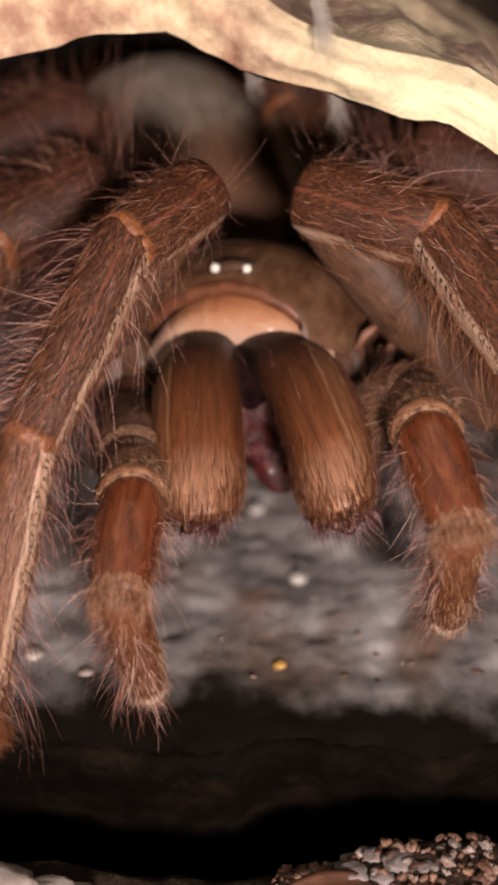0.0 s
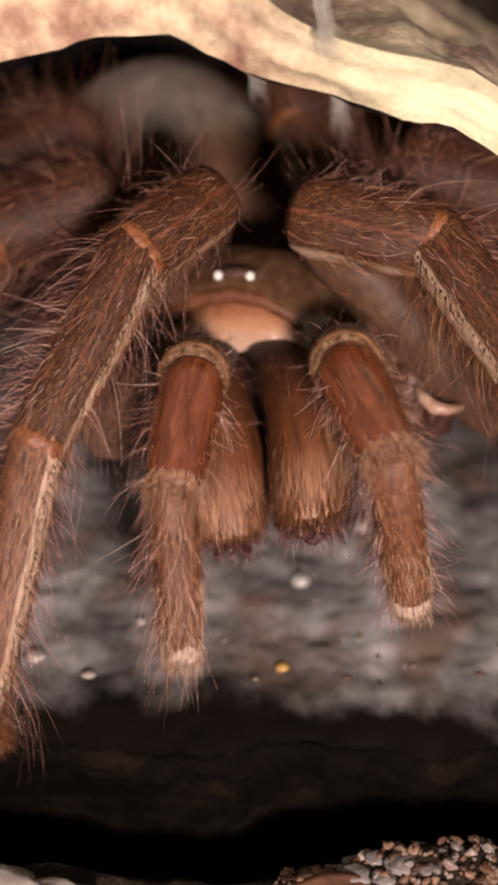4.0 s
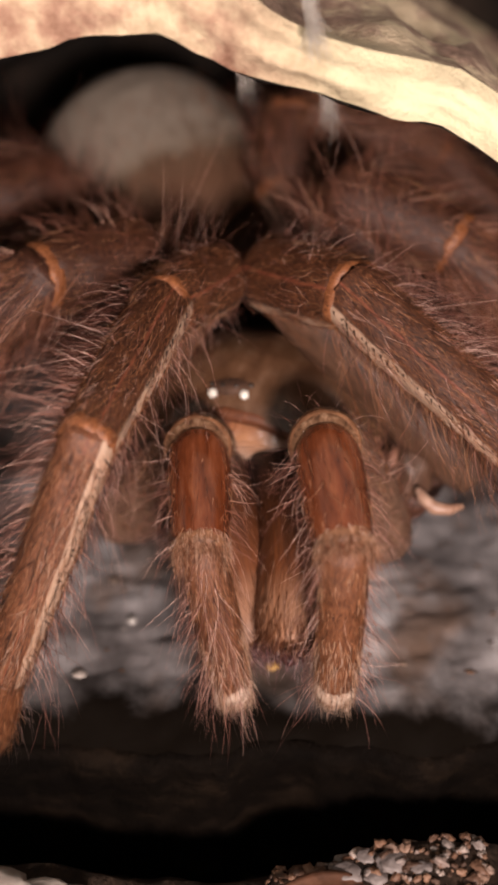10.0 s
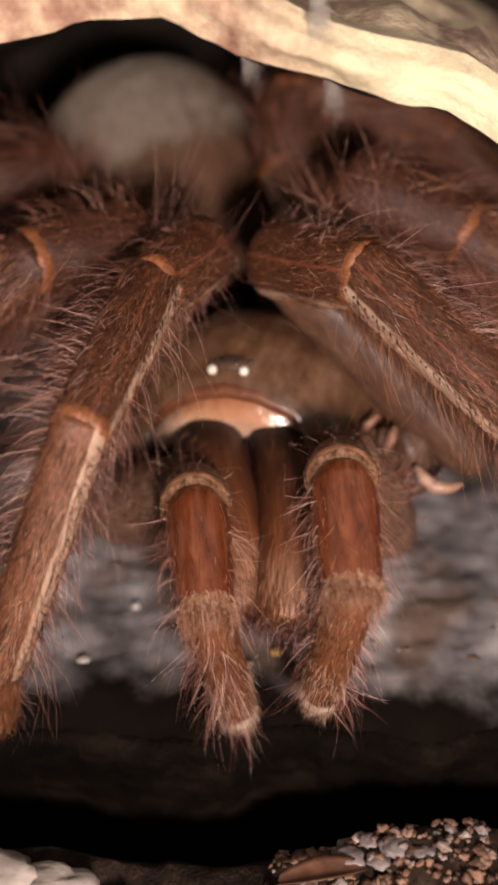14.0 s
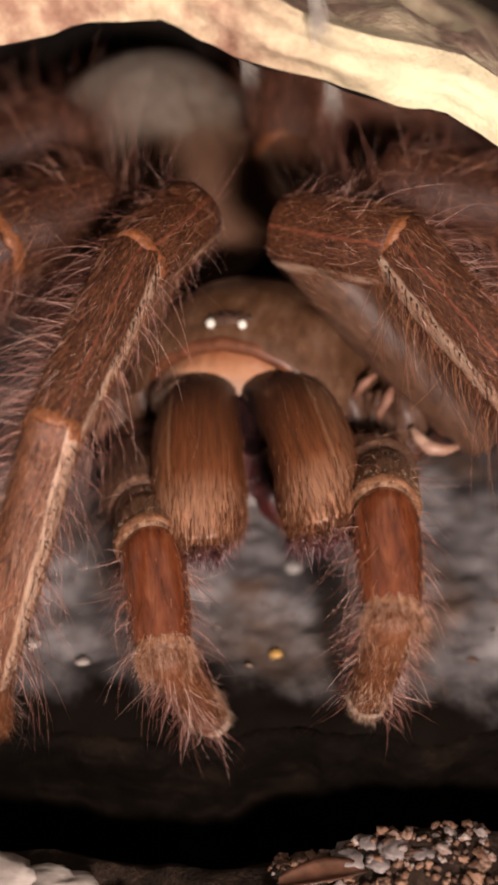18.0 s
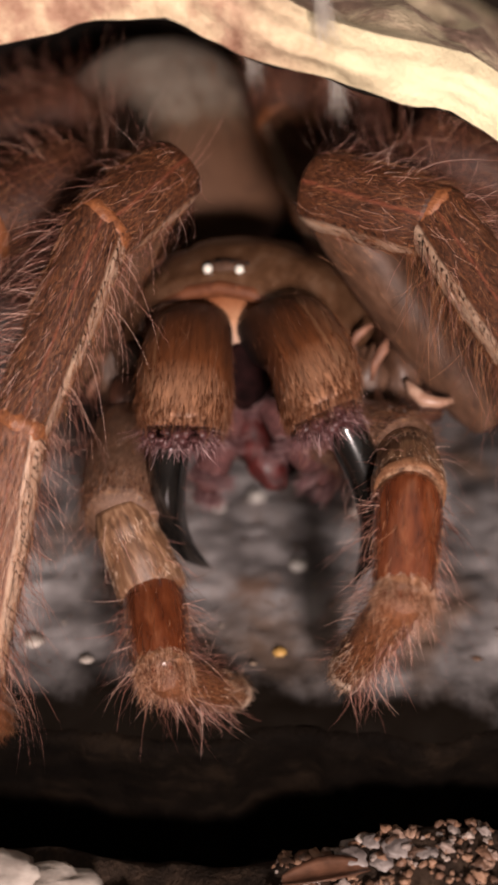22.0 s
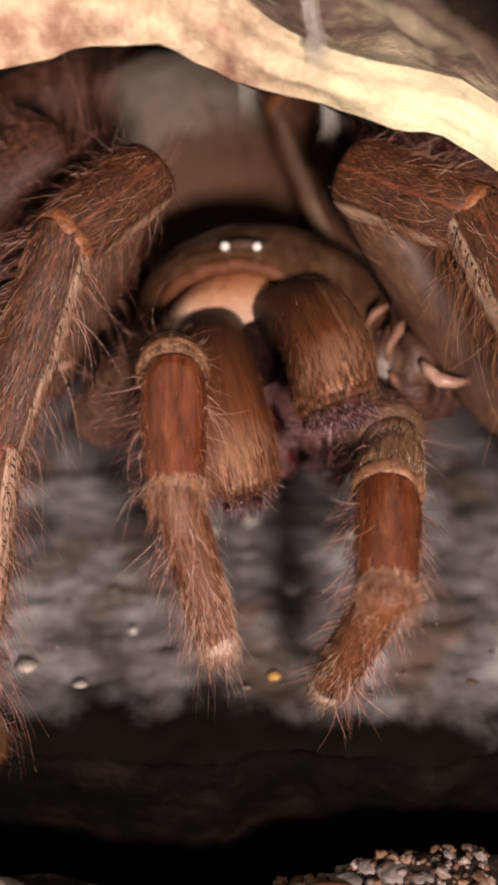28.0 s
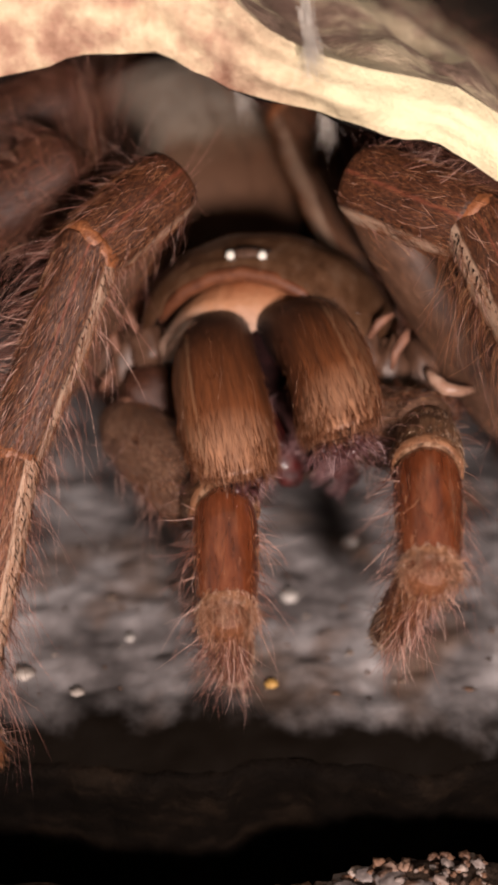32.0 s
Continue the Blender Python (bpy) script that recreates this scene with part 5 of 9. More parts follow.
    walk(PARTS["palp_patella_l"], mm([
        (0, -15.46, -14.19, 31.44, -93.4, -86.3, -171.6), (0.5, -10.55, -11.44, 38.68, 2.5, -84.4, 87.2), (1, -8.06, -10.04, 41.05, 5.1, -79.4, 83.7),
        (1.5, -6.76, -9.03, 41.86, 6.5, -77.6, 81.8), (2, -6.7, -8.52, 42.9, 6.4, -77.1, 81.9), (3, -6.36, -6.98, 43.89, 7.3, -77.6, 80.8),
        (4, -7.08, -7.48, 42.73, 4.8, -76.8, 83.9), (5, -8.12, -7.99, 40.33, 0.5, -75.3, 89.4), (6, -8.58, -8.76, 37.4, -3.6, -73.9, 94.8),
        (7, -7.56, -9.41, 32.37, -8.7, -72.1, 101.9), (8, -6.11, -7.86, 30.89, 3, -71.2, 85.9), (9, -5.22, -6.41, 30.47, 13.4, -69.3, 71.2),
        (10, -4.85, -5.5, 30.02, 13.6, -68.3, 70.6), (11, -5.17, -6.69, 28.62, 13, -67.1, 71.3), (12, -5.52, -9.06, 25.89, 8.2, -68.3, 78.4),
        (13, -6.9, -10, 25.13, -1.1, -71.7, 91.5), (14, -6.93, -11.29, 23.73, -8.4, -74.1, 101.2), (15, -7.45, -12.2, 23.14, -13, -76, 106.8),
        (16, -8.53, -12.99, 22.84, -18.5, -77.7, 113.3), (17, -10.46, -13.62, 21.94, -34, -80, 131), (18, -13.62, -14.34, 22.64, -74.6, -83.5, 172.9),
        (19, -14.25, -14.33, 23.87, -75.7, -84, 173.4), (20, -16.44, -18.54, 21.37, -164.4, -29.8, -79.2), (21, -16.45, -18.54, 22.82, -162.8, -29.9, -78),
        (22, -17.03, -17.97, 22.93, -162.3, -29.9, -77.7), (23, -16.33, -18.46, 25.51, -161.3, -30.2, -77), (24, -12.89, -13.47, 31.52, -70.6, -85.1, 166.8),
        (25, -11.95, -13.45, 30.05, -114.5, -84, -148), (26, -11.55, -13.43, 34.37, -91.9, -84.4, -170.5), (27, -10.91, -11.52, 41.19, -51.3, -82.4, 149.1),
        (28, -9.59, -9.16, 45.24, -21.5, -76.9, 117.4), (29, -8.25, -13.52, 34.88, -59.5, -49.1, 171.6), (30, -6.87, -13.43, 33.9, -60.3, -47.9, 172.7),
        (31, -5.41, -13.07, 28.73, -62.3, -44.4, 175.5), (32, -4.65, -12.53, 27.55, -61.7, -45.5, 174.6),
    ]))
    walk(PARTS["palp_tibia_l"], mm([
        (0, -14.56, -24.66, 31.4, 176.9, -68.6, -88.6), (0.5, -10.6, -21.89, 39.7, 169.9, -49.4, -91.1), (1, -8.26, -20.36, 42.97, 171.5, -37.4, -93.9),
        (1.5, -7.03, -19.28, 44.11, 169.8, -46.2, -92.1), (2, -6.98, -18.76, 45.24, 169.7, -47.3, -91.8), (3, -6.67, -17.24, 46.12, 169, -51.1, -90.7),
        (4, -7.29, -17.71, 45.12, 172.6, -50.3, -90.6), (5, -8.14, -18.15, 42.99, 178, -46.5, -90.4), (6, -8.39, -18.85, 40.31, -178, -44.4, -89.5),
        (7, -7.09, -19.4, 35.56, -175.4, -58.5, -90.7), (8, -6.28, -17.8, 34.28, -177.8, -57.5, -90.3), (9, -6, -16.24, 34.07, -174.6, -63.7, -91.6),
        (10, -5.67, -15.26, 33.8, -176.9, -60.8, -90.7), (11, -5.96, -16.37, 32.6, -176, -56.2, -90.4), (12, -6.01, -18.81, 29.73, -174.8, -55.3, -90.3),
        (13, -6.84, -19.97, 28.43, -173.3, -48, -89), (14, -6.51, -21.39, 26.58, -172, -60.5, -91.7), (15, -6.84, -22.39, 25.62, -172.1, -61.6, -92),
        (16, -7.74, -23.25, 24.95, -173.5, -58.9, -91.1), (17, -9.25, -23.94, 23.46, -173.9, -53.8, -90.1), (18, -12.12, -24.73, 22.96, -169.1, -60.3, -92.3),
        (19, -12.85, -24.73, 24.14, -170.4, -60.6, -92.1), (20, -12.72, -22.94, 12.59, -153, -75.6, -107.5), (21, -12.37, -22.78, 14.12, -157.7, -76, -104.7),
        (22, -12.84, -22.16, 14.27, -148.4, -78.6, -113.2), (23, -11.92, -22.58, 16.92, -159.6, -75.6, -103.1), (24, -11.77, -23.91, 31.82, -169.9, -58.8, -91.7),
        (25, -10.56, -23.85, 29.59, -171, -56.1, -90.8), (26, -10.17, -23.84, 34.34, -172, -60.3, -91.7), (27, -9.54, -21.89, 42.06, -174.9, -60.6, -91.1),
        (28, -8.63, -19.38, 47.45, -177.9, -45.8, -89.6), (29, -5.59, -23.07, 38.36, 178.5, -61.2, -89.7), (30, -4.21, -22.97, 37.39, 179.7, -63.6, -89.9),
        (31, -2.74, -22.62, 32.22, 179.1, -70.4, -89.5), (32, -1.99, -22.07, 31.04, -177.6, -63.8, -90.7),
    ]))
    walk(PARTS["palp_tarsus_l"], mm([
        (0, -15.05, -39.08, 25.74, -157.4, -6.9, 1.9), (0.5, -13.53, -33.42, 29.76, -176.4, -3.1, 0.5), (1, -11.18, -29.5, 30.8, 176.6, 0.6, -0.7),
        (1.5, -10.18, -30.19, 33.56, 170.7, 2.6, -2.3), (2, -10.11, -29.86, 34.89, 165.9, 1.8, -3.3), (3, -9.77, -29.05, 36.57, 154.5, -2.2, -4.4),
        (4, -9.4, -29.51, 35.29, 161.6, -3.5, -2.6), (5, -8.76, -29.38, 32.33, 169.7, -6, -1), (6, -7.77, -29.67, 29.24, 175, -8.5, -0.2),
        (7, -6.02, -32.59, 27.48, 173.5, -9.6, -0.2), (8, -5.74, -30.86, 25.95, 173, -12.1, 0.1), (9, -4.94, -30.11, 27.23, 142.3, -13.6, 1.8),
        (10, -5, -28.79, 26.25, 174.3, -11, 0), (11, -4.96, -29.23, 24, 179.6, -12.9, 0), (12, -4.67, -31.51, 20.94, -170.8, -12, -0.1),
        (13, -4.82, -31.37, 18.12, -169.3, -12.1, -0.2), (14, -4.76, -34.81, 19.02, -165.9, -11, 0.1), (15, -5.17, -35.96, 18.32, -162.9, -10.1, 0.4),
        (16, -6.23, -36.46, 17, -159.2, -10.6, 0.3), (17, -7.64, -36.38, 14.35, -153.1, -14.3, -1.6), (18, -9.72, -38.06, 15.42, -151.9, -15.8, -2.4),
        (19, -10.75, -38.12, 16.63, -150.4, -16.4, -2.9), (20, -10.04, -37.82, 9.15, -128.9, -27.2, -18.4), (21, -10.2, -37.73, 10.66, -129.8, -26.3, -17),
        (22, -10.46, -37.26, 11.67, -134.6, -23.3, -11.9), (23, -9.86, -37.51, 13.31, -139.3, -23, -9.9), (24, -9.44, -37.04, 23.91, -159.9, -15.4, -1.5),
        (25, -8.32, -36.59, 21.06, -156.7, -17.8, -2.8), (26, -8.41, -37.23, 26.74, -166, -14.9, -0.9), (27, -8.44, -35.36, 34.48, 174.5, -11.3, 0),
        (28, -7.98, -30.49, 36.65, 169.4, -14, 0.5), (29, -5.91, -36.65, 30.9, -154.8, -5.6, 2.7), (30, -4.27, -36.85, 30.49, -145.4, -4.9, 4.5),
        (31, -2.88, -37.22, 27.01, -140.6, -5.3, 5), (32, -1.53, -35.97, 24.19, -143.6, -5.2, 4.6),
    ]))
    walk(PARTS["palp_femur_r"], mm([
        (0, 10.82, 1.53, 26.31, 26.9, -48.1, 94.6), (0.5, 13.05, 2.49, 24.34, 11.3, -42.7, 95.4), (1, 17.18, 0.88, 23.68, -6.2, -30.7, 93.4),
        (1.5, 18.74, -0.33, 24.19, -13, -25.9, 90.7), (2, 19.03, -0.82, 24.67, -15.6, -24.6, 88.4), (3, 19.29, -2.15, 25.7, -17, -19.1, 86.9),
        (4, 19.35, -2.46, 24.87, -16.9, -19.1, 87.1), (5, 19.6, -2.99, 23.48, -16.2, -19, 87.7), (6, 20.1, -3.55, 21.76, -16.1, -19.5, 87.9),
        (7, 21.11, -4.23, 18.47, -17.4, -23.1, 86.7), (8, 21.14, -5.55, 16.79, -20.8, -24.3, 83.5), (9, 21.23, -6.43, 16.41, -21.9, -23.1, 82.1),
        (10, 20.6, -6.46, 15.62, -22, -24.4, 82.2), (11, 21.18, -5.91, 13.56, -20.7, -28.3, 84.1), (12, 21.1, -5.16, 12.85, -20, -31.8, 85.3),
        (13, 21.19, -4.78, 12.31, -18.5, -33.3, 86.5), (14, 21.07, -4.45, 12.6, -19.5, -35.3, 86), (15, 20.1, -2.83, 12.75, -16, -40.2, 87.5),
        (16, 17.61, -0.06, 14, -7.3, -49.4, 89.6), (17, 14.14, 1.89, 16.79, 5.9, -58.3, 89.1), (18, 13, 2.1, 18.91, 17.5, -61.2, 85.8),
        (19, 11.77, 2.4, 21.93, 32.9, -66.1, 76.9), (20, 11.21, 2.01, 24.23, 37.7, -66.7, 74), (21, 12.55, -1.65, 26.92, 57.6, -71.1, 56.1),
        (22, 9.61, 2.67, 27.09, 55.8, -67.8, 62.4), (23, 11.09, 0.79, 29.11, 67.8, -71.3, 47.8), (24, 9.52, 4.06, 30.56, 64.7, -71.7, 49.7),
        (25, 11.52, 4.47, 26.67, 15.1, -49.4, 92.1), (26, 10.18, 5.87, 29.96, 27, -62.1, 82.6), (27, 12.38, 5.88, 32.44, 43.1, -73.7, 62.4),
        (28, 13.54, 5.93, 33.02, 52.5, -75.3, 52.4), (29, 13.81, 6.73, 30.7, 24.5, -62.8, 81.6), (30, 17.76, 1.95, 26.98, 4.6, -30.7, 99.3),
        (31, 12.79, 5.52, 31.3, 38.2, -61.9, 77.8), (32, 13.15, 4.7, 31.62, 50, -64.3, 69.2),
    ]))
    walk(PARTS["palp_patella_r"], mm([
        (0, 22.16, -12.54, 39.7, 118, -88.8, -29.4), (0.5, 18.84, -12.01, 40.53, 16.9, -88.8, 72.6), (1, 15.41, -10.67, 42.91, 14.2, -85.6, 74.4),
        (1.5, 13.77, -9.98, 43.9, 16.9, -81.9, 70.1), (2, 12.72, -9.66, 44.38, 12.8, -80.3, 74.5), (3, 12.35, -8.84, 46.03, 19.5, -78.6, 65.8),
        (4, 12.47, -9.19, 45.21, 18.8, -77.8, 66.4), (5, 13.04, -9.76, 43.91, 18.8, -77.1, 66.1), (6, 13.59, -10.55, 42.13, 18.4, -75.9, 66.2),
        (7, 13.91, -12.27, 38.21, 16.8, -72.8, 67.4), (8, 12.22, -13.27, 35.95, 14.2, -71.5, 70.5), (9, 11.82, -13.41, 35.62, 13.5, -70.9, 71.3),
        (10, 11.08, -13.85, 34.62, 12.4, -69.8, 72.6), (11, 12.25, -15.01, 32.1, 13.3, -68.3, 71), (12, 12.54, -15.63, 30.82, 14, -69.9, 70.4),
        (13, 13.31, -16.02, 30.14, 15.9, -72.4, 68.5), (14, 12.73, -16.15, 29.91, 15.7, -73.5, 69), (15, 13.33, -16.52, 29.28, 17.6, -75.3, 67),
        (16, 14.6, -16.99, 28.53, 21.8, -77.8, 62.5), (17, 16.17, -17.18, 28.54, 30.9, -81, 53.2), (18, 18.37, -17.16, 29.24, 54.8, -84.2, 29),
        (19, 19.78, -17.17, 29.6, 76.9, -85, 6.6), (20, 19.94, -17.51, 31.26, 165.7, -79.3, -79.4), (21, 21.95, -21.72, 30.82, 174.3, -53, -90),
        (22, 20.66, -16.33, 31.88, 117.5, -86.1, -32.1), (23, 21.12, -19.17, 31.84, 166.9, -65.5, -85.3), (24, 19.12, -16.06, 33.58, 149.4, -82.1, -65.1),
        (25, 17.97, -11.79, 40.81, 57.5, -84.5, 26.4), (26, 18.04, -13.01, 39.33, 120.9, -84.1, -37.8), (27, 18.67, -15.22, 37.06, 156.4, -75.7, -74.6),
        (28, 19.57, -15.47, 36.49, 154.2, -75.8, -73.1), (29, 20.36, -12.66, 40.05, 122.2, -84.5, -38.5), (30, 21.41, -9.05, 46.27, 37.4, -82.9, 47.1),
        (31, 23.08, -12.68, 39.63, 97.6, -84.5, -14.9), (32, 24.6, -13.61, 37.92, 111, -83.9, -28.7),
    ]))
    walk(PARTS["palp_tibia_r"], mm([
        (0, 21.9, -23.04, 39.6, -167, -64, -94.1), (0.5, 18.76, -22.51, 40.74, -161.8, -61.7, -94.6), (1, 15.16, -21.14, 43.68, -160.2, -56.2, -91.9),
        (1.5, 13.26, -20.38, 45.31, -160.2, -55.3, -91.3), (2, 12.27, -20, 46.11, -155, -63.5, -97.8), (3, 11.57, -19.13, 47.98, -154.2, -62, -97),
        (4, 11.68, -19.45, 47.3, -157.2, -63, -96.8), (5, 12.21, -19.99, 46.14, -162.4, -63.7, -95.5), (6, 12.72, -20.73, 44.56, -167.3, -63.9, -94),
        (7, 13.02, -22.3, 41.18, -170.3, -66, -93.6), (8, 11.43, -23.23, 39.19, -171.2, -60.4, -91.9), (9, 11.06, -23.34, 38.96, -172.5, -69.2, -93.5),
        (10, 10.36, -23.71, 38.16, -171.8, -63.4, -92.4), (11, 11.46, -24.77, 35.88, -175.5, -62.7, -91.2), (12, 11.73, -25.5, 34.33, -175.7, -61, -91),
        (13, 12.46, -26.03, 33.19, -177.4, -61.8, -90.6), (14, 11.92, -26.22, 32.77, -177.3, -59.4, -90.5), (15, 12.48, -26.67, 31.81, -177.7, -59.5, -90.4),
        (16, 13.68, -27.24, 30.59, -178.2, -63, -90.5), (17, 15.16, -27.54, 29.95, -176.6, -67.9, -91.4), (18, 17.25, -27.58, 29.86, 179.4, -63.5, -89.8),
        (19, 18.6, -27.61, 29.81, 178.5, -65.9, -89.4), (20, 19.21, -27.81, 29.37, 180, -66.1, -90), (21, 20.91, -30.07, 24.53, 165.8, -71.7, -82.4),
        (22, 19.8, -26.79, 31.56, 170, -64.1, -86.8), (23, 19.51, -28.64, 27.6, 166.1, -72.2, -82.4), (24, 18.06, -26.43, 32.33, 174.8, -66.6, -88),
        (25, 16.88, -22.22, 41.35, 179.2, -55.2, -90), (26, 16.75, -23.42, 38.78, 177, -60, -89.4), (27, 17.08, -25.33, 34.69, 173.5, -66.5, -87.5),
        (28, 17.87, -25.57, 34.17, 172.5, -67.6, -86.9), (29, 19.18, -23.08, 39.52, 174.7, -60.8, -88.8), (30, 20.44, -19.45, 47.3, 177.2, -57.5, -89.6),
        (31, 21.73, -23.09, 39.49, 174, -60.7, -88.7), (32, 23.18, -24.01, 37.52, 173, -66, -87.4),
    ]))
    walk(PARTS["palp_tarsus_r"], mm([
        (0, 24.4, -36.83, 32.97, -166.3, 25.4, -67), (0.5, 22.54, -35.82, 33.77, -171.3, 25.4, -75.7), (1, 20.01, -33.43, 35.58, -164.1, 17.5, -63.9),
        (1.5, 18.24, -32.48, 37.01, -160.2, 9.9, -58.2), (2, 17.05, -33.35, 39.85, -161.6, 5.5, -62.1), (3, 16.77, -32.18, 41.43, -166.8, 0.1, -71.7),
        (4, 16.15, -32.8, 40.82, -169.8, -0.3, -76.2), (5, 15.62, -33.63, 39.6, -174.6, 0.9, -82.7), (6, 15.17, -34.51, 37.9, 179.9, 0.6, -90.1),
        (7, 14.74, -36.4, 34.96, 174.4, 0.2, -97.5), (8, 13.38, -36.62, 31.62, 173.8, 2.9, -98.6), (9, 12.21, -37.8, 33.52, 177.5, -8.8, -93),
        (10, 11.98, -37.51, 31.28, 178.5, 2.7, -92), (11, 12.37, -38.52, 28.78, 177.6, 5.8, -93.4), (12, 12.66, -39.04, 26.84, 171, 10.6, -103.6),
        (13, 13, -39.68, 25.86, 172.8, 13.5, -101.2), (14, 12.54, -39.56, 24.89, 165.6, 11.5, -112.6), (15, 13.01, -40.01, 23.95, 168, 16.6, -109.2),
        (16, 14.04, -41.05, 23.57, 175.5, 22.2, -97.2), (17, 15.72, -41.89, 24.13, 173, 21, -101.2), (18, 17.13, -41.46, 22.95, 167.8, 21.9, -110.1),
        (19, 18.32, -41.75, 23.47, 155.3, 12.1, -132.2), (20, 19.21, -41.98, 23.09, 148.3, 1.3, -146.3), (21, 19.02, -44.71, 19.81, 140.2, -32.3, 173),
        (22, 17.87, -40.64, 24.88, 148.3, 2.8, -147.2), (23, 17.71, -43.33, 22.99, 140.2, -24, -177.6), (24, 17.15, -40.63, 26.2, 148.2, -5.5, -141.8),
        (25, 16.67, -34.95, 32.5, 158.6, -12.7, -115.6), (26, 16.07, -36.83, 31.03, 157.4, -5.3, -121.4), (27, 15.96, -39.52, 28.56, 153.9, 1.1, -131.4),
        (28, 16.62, -39.86, 28.31, 153.5, 3, -133.1), (29, 18.03, -36.58, 31.99, 157.8, -12, -117.2), (30, 19.77, -32.51, 38.97, 159.2, -36.3, -100.8),
        (31, 20.42, -36.57, 31.96, 148.3, -0.6, -145), (32, 21.94, -38.14, 31.26, 143.4, -2.2, -170.1),
    ]))
    walk(PARTS["leg1l_femur"], mm([
        (0, -26.12, 15.09, 30.74, -34.5, -10.4, -139.4), (0.5, -26.36, 15.16, 31.16, -34.9, -11.3, -139.8), (1, -26.58, 15.28, 31.43, -35.3, -12, -140.3),
        (1.5, -26.67, 15.3, 31.52, -35.4, -12.2, -140.3), (2, -26.58, 15.28, 31.44, -35.5, -12.6, -140.7), (3, -25.95, 15.08, 31.32, -35.1, -11.8, -139.9),
        (4, -25.69, 14.95, 30.44, -35, -11.6, -139.6), (5, -25.23, 14.89, 28.78, -34.2, -10.9, -137.7), (6, -24.4, 14.77, 27.05, -33.2, -10.5, -136),
        (7, -23.71, 15.04, 22.62, -32.1, -11.4, -134.4), (8, -23.36, 15.16, 18.69, -31.3, -11.6, -133.1), (9, -22.74, 15.15, 16.7, -30.6, -11.3, -132),
        (10, -23.11, 15.04, 16.79, -30.4, -11.7, -131.5), (11, -23.27, 15.07, 16.33, -30.5, -11.6, -131.7), (12, -23.81, 15.12, 16.84, -30.3, -11, -131.8),
        (13, -23.99, 15.14, 16.93, -29.7, -10.2, -131.1), (14, -24.09, 15.12, 17.71, -29, -9, -130.8), (15, -24.25, 15.08, 18.87, -28.8, -8, -130.8),
        (16, -24.44, 15.07, 20.3, -28.9, -7.1, -130.9), (17, -24.56, 15.01, 22.06, -29.2, -6.6, -131.2), (18, -25.01, 15.06, 23.5, -29.8, -5.9, -131.4),
        (19, -25.71, 15.13, 25.37, -30.8, -5.6, -132.6), (20, -26.38, 15.14, 27.14, -30.8, -5.1, -133), (21, -26.75, 15.15, 28.27, -30.7, -4.6, -133.1),
        (22, -27.32, 15.21, 29.17, -30.7, -3.9, -133.4), (23, -28.26, 15.33, 30.33, -31.2, -3.1, -132.8), (24, -29.58, 15.67, 31.7, -32.2, -3.6, -132.5),
        (25, -30.34, 16.05, 32.61, -33.1, -3.6, -131.8), (26, -30.14, 16.3, 32.58, -32.4, -2.3, -131), (27, -29.43, 16.53, 32.42, -31.9, -0.7, -130.1),
        (28, -28.87, 16.69, 32.28, -31, 0.8, -129), (29, -28.16, 16.78, 32.7, -30.9, 0.9, -128.6), (30, -27.53, 16.75, 33.05, -30.8, 0.7, -128.3),
        (31, -27.71, 16.57, 33.16, -32.1, -1.8, -130.6), (32, -27.25, 16.41, 32.86, -32.9, -3, -131.8),
    ]))
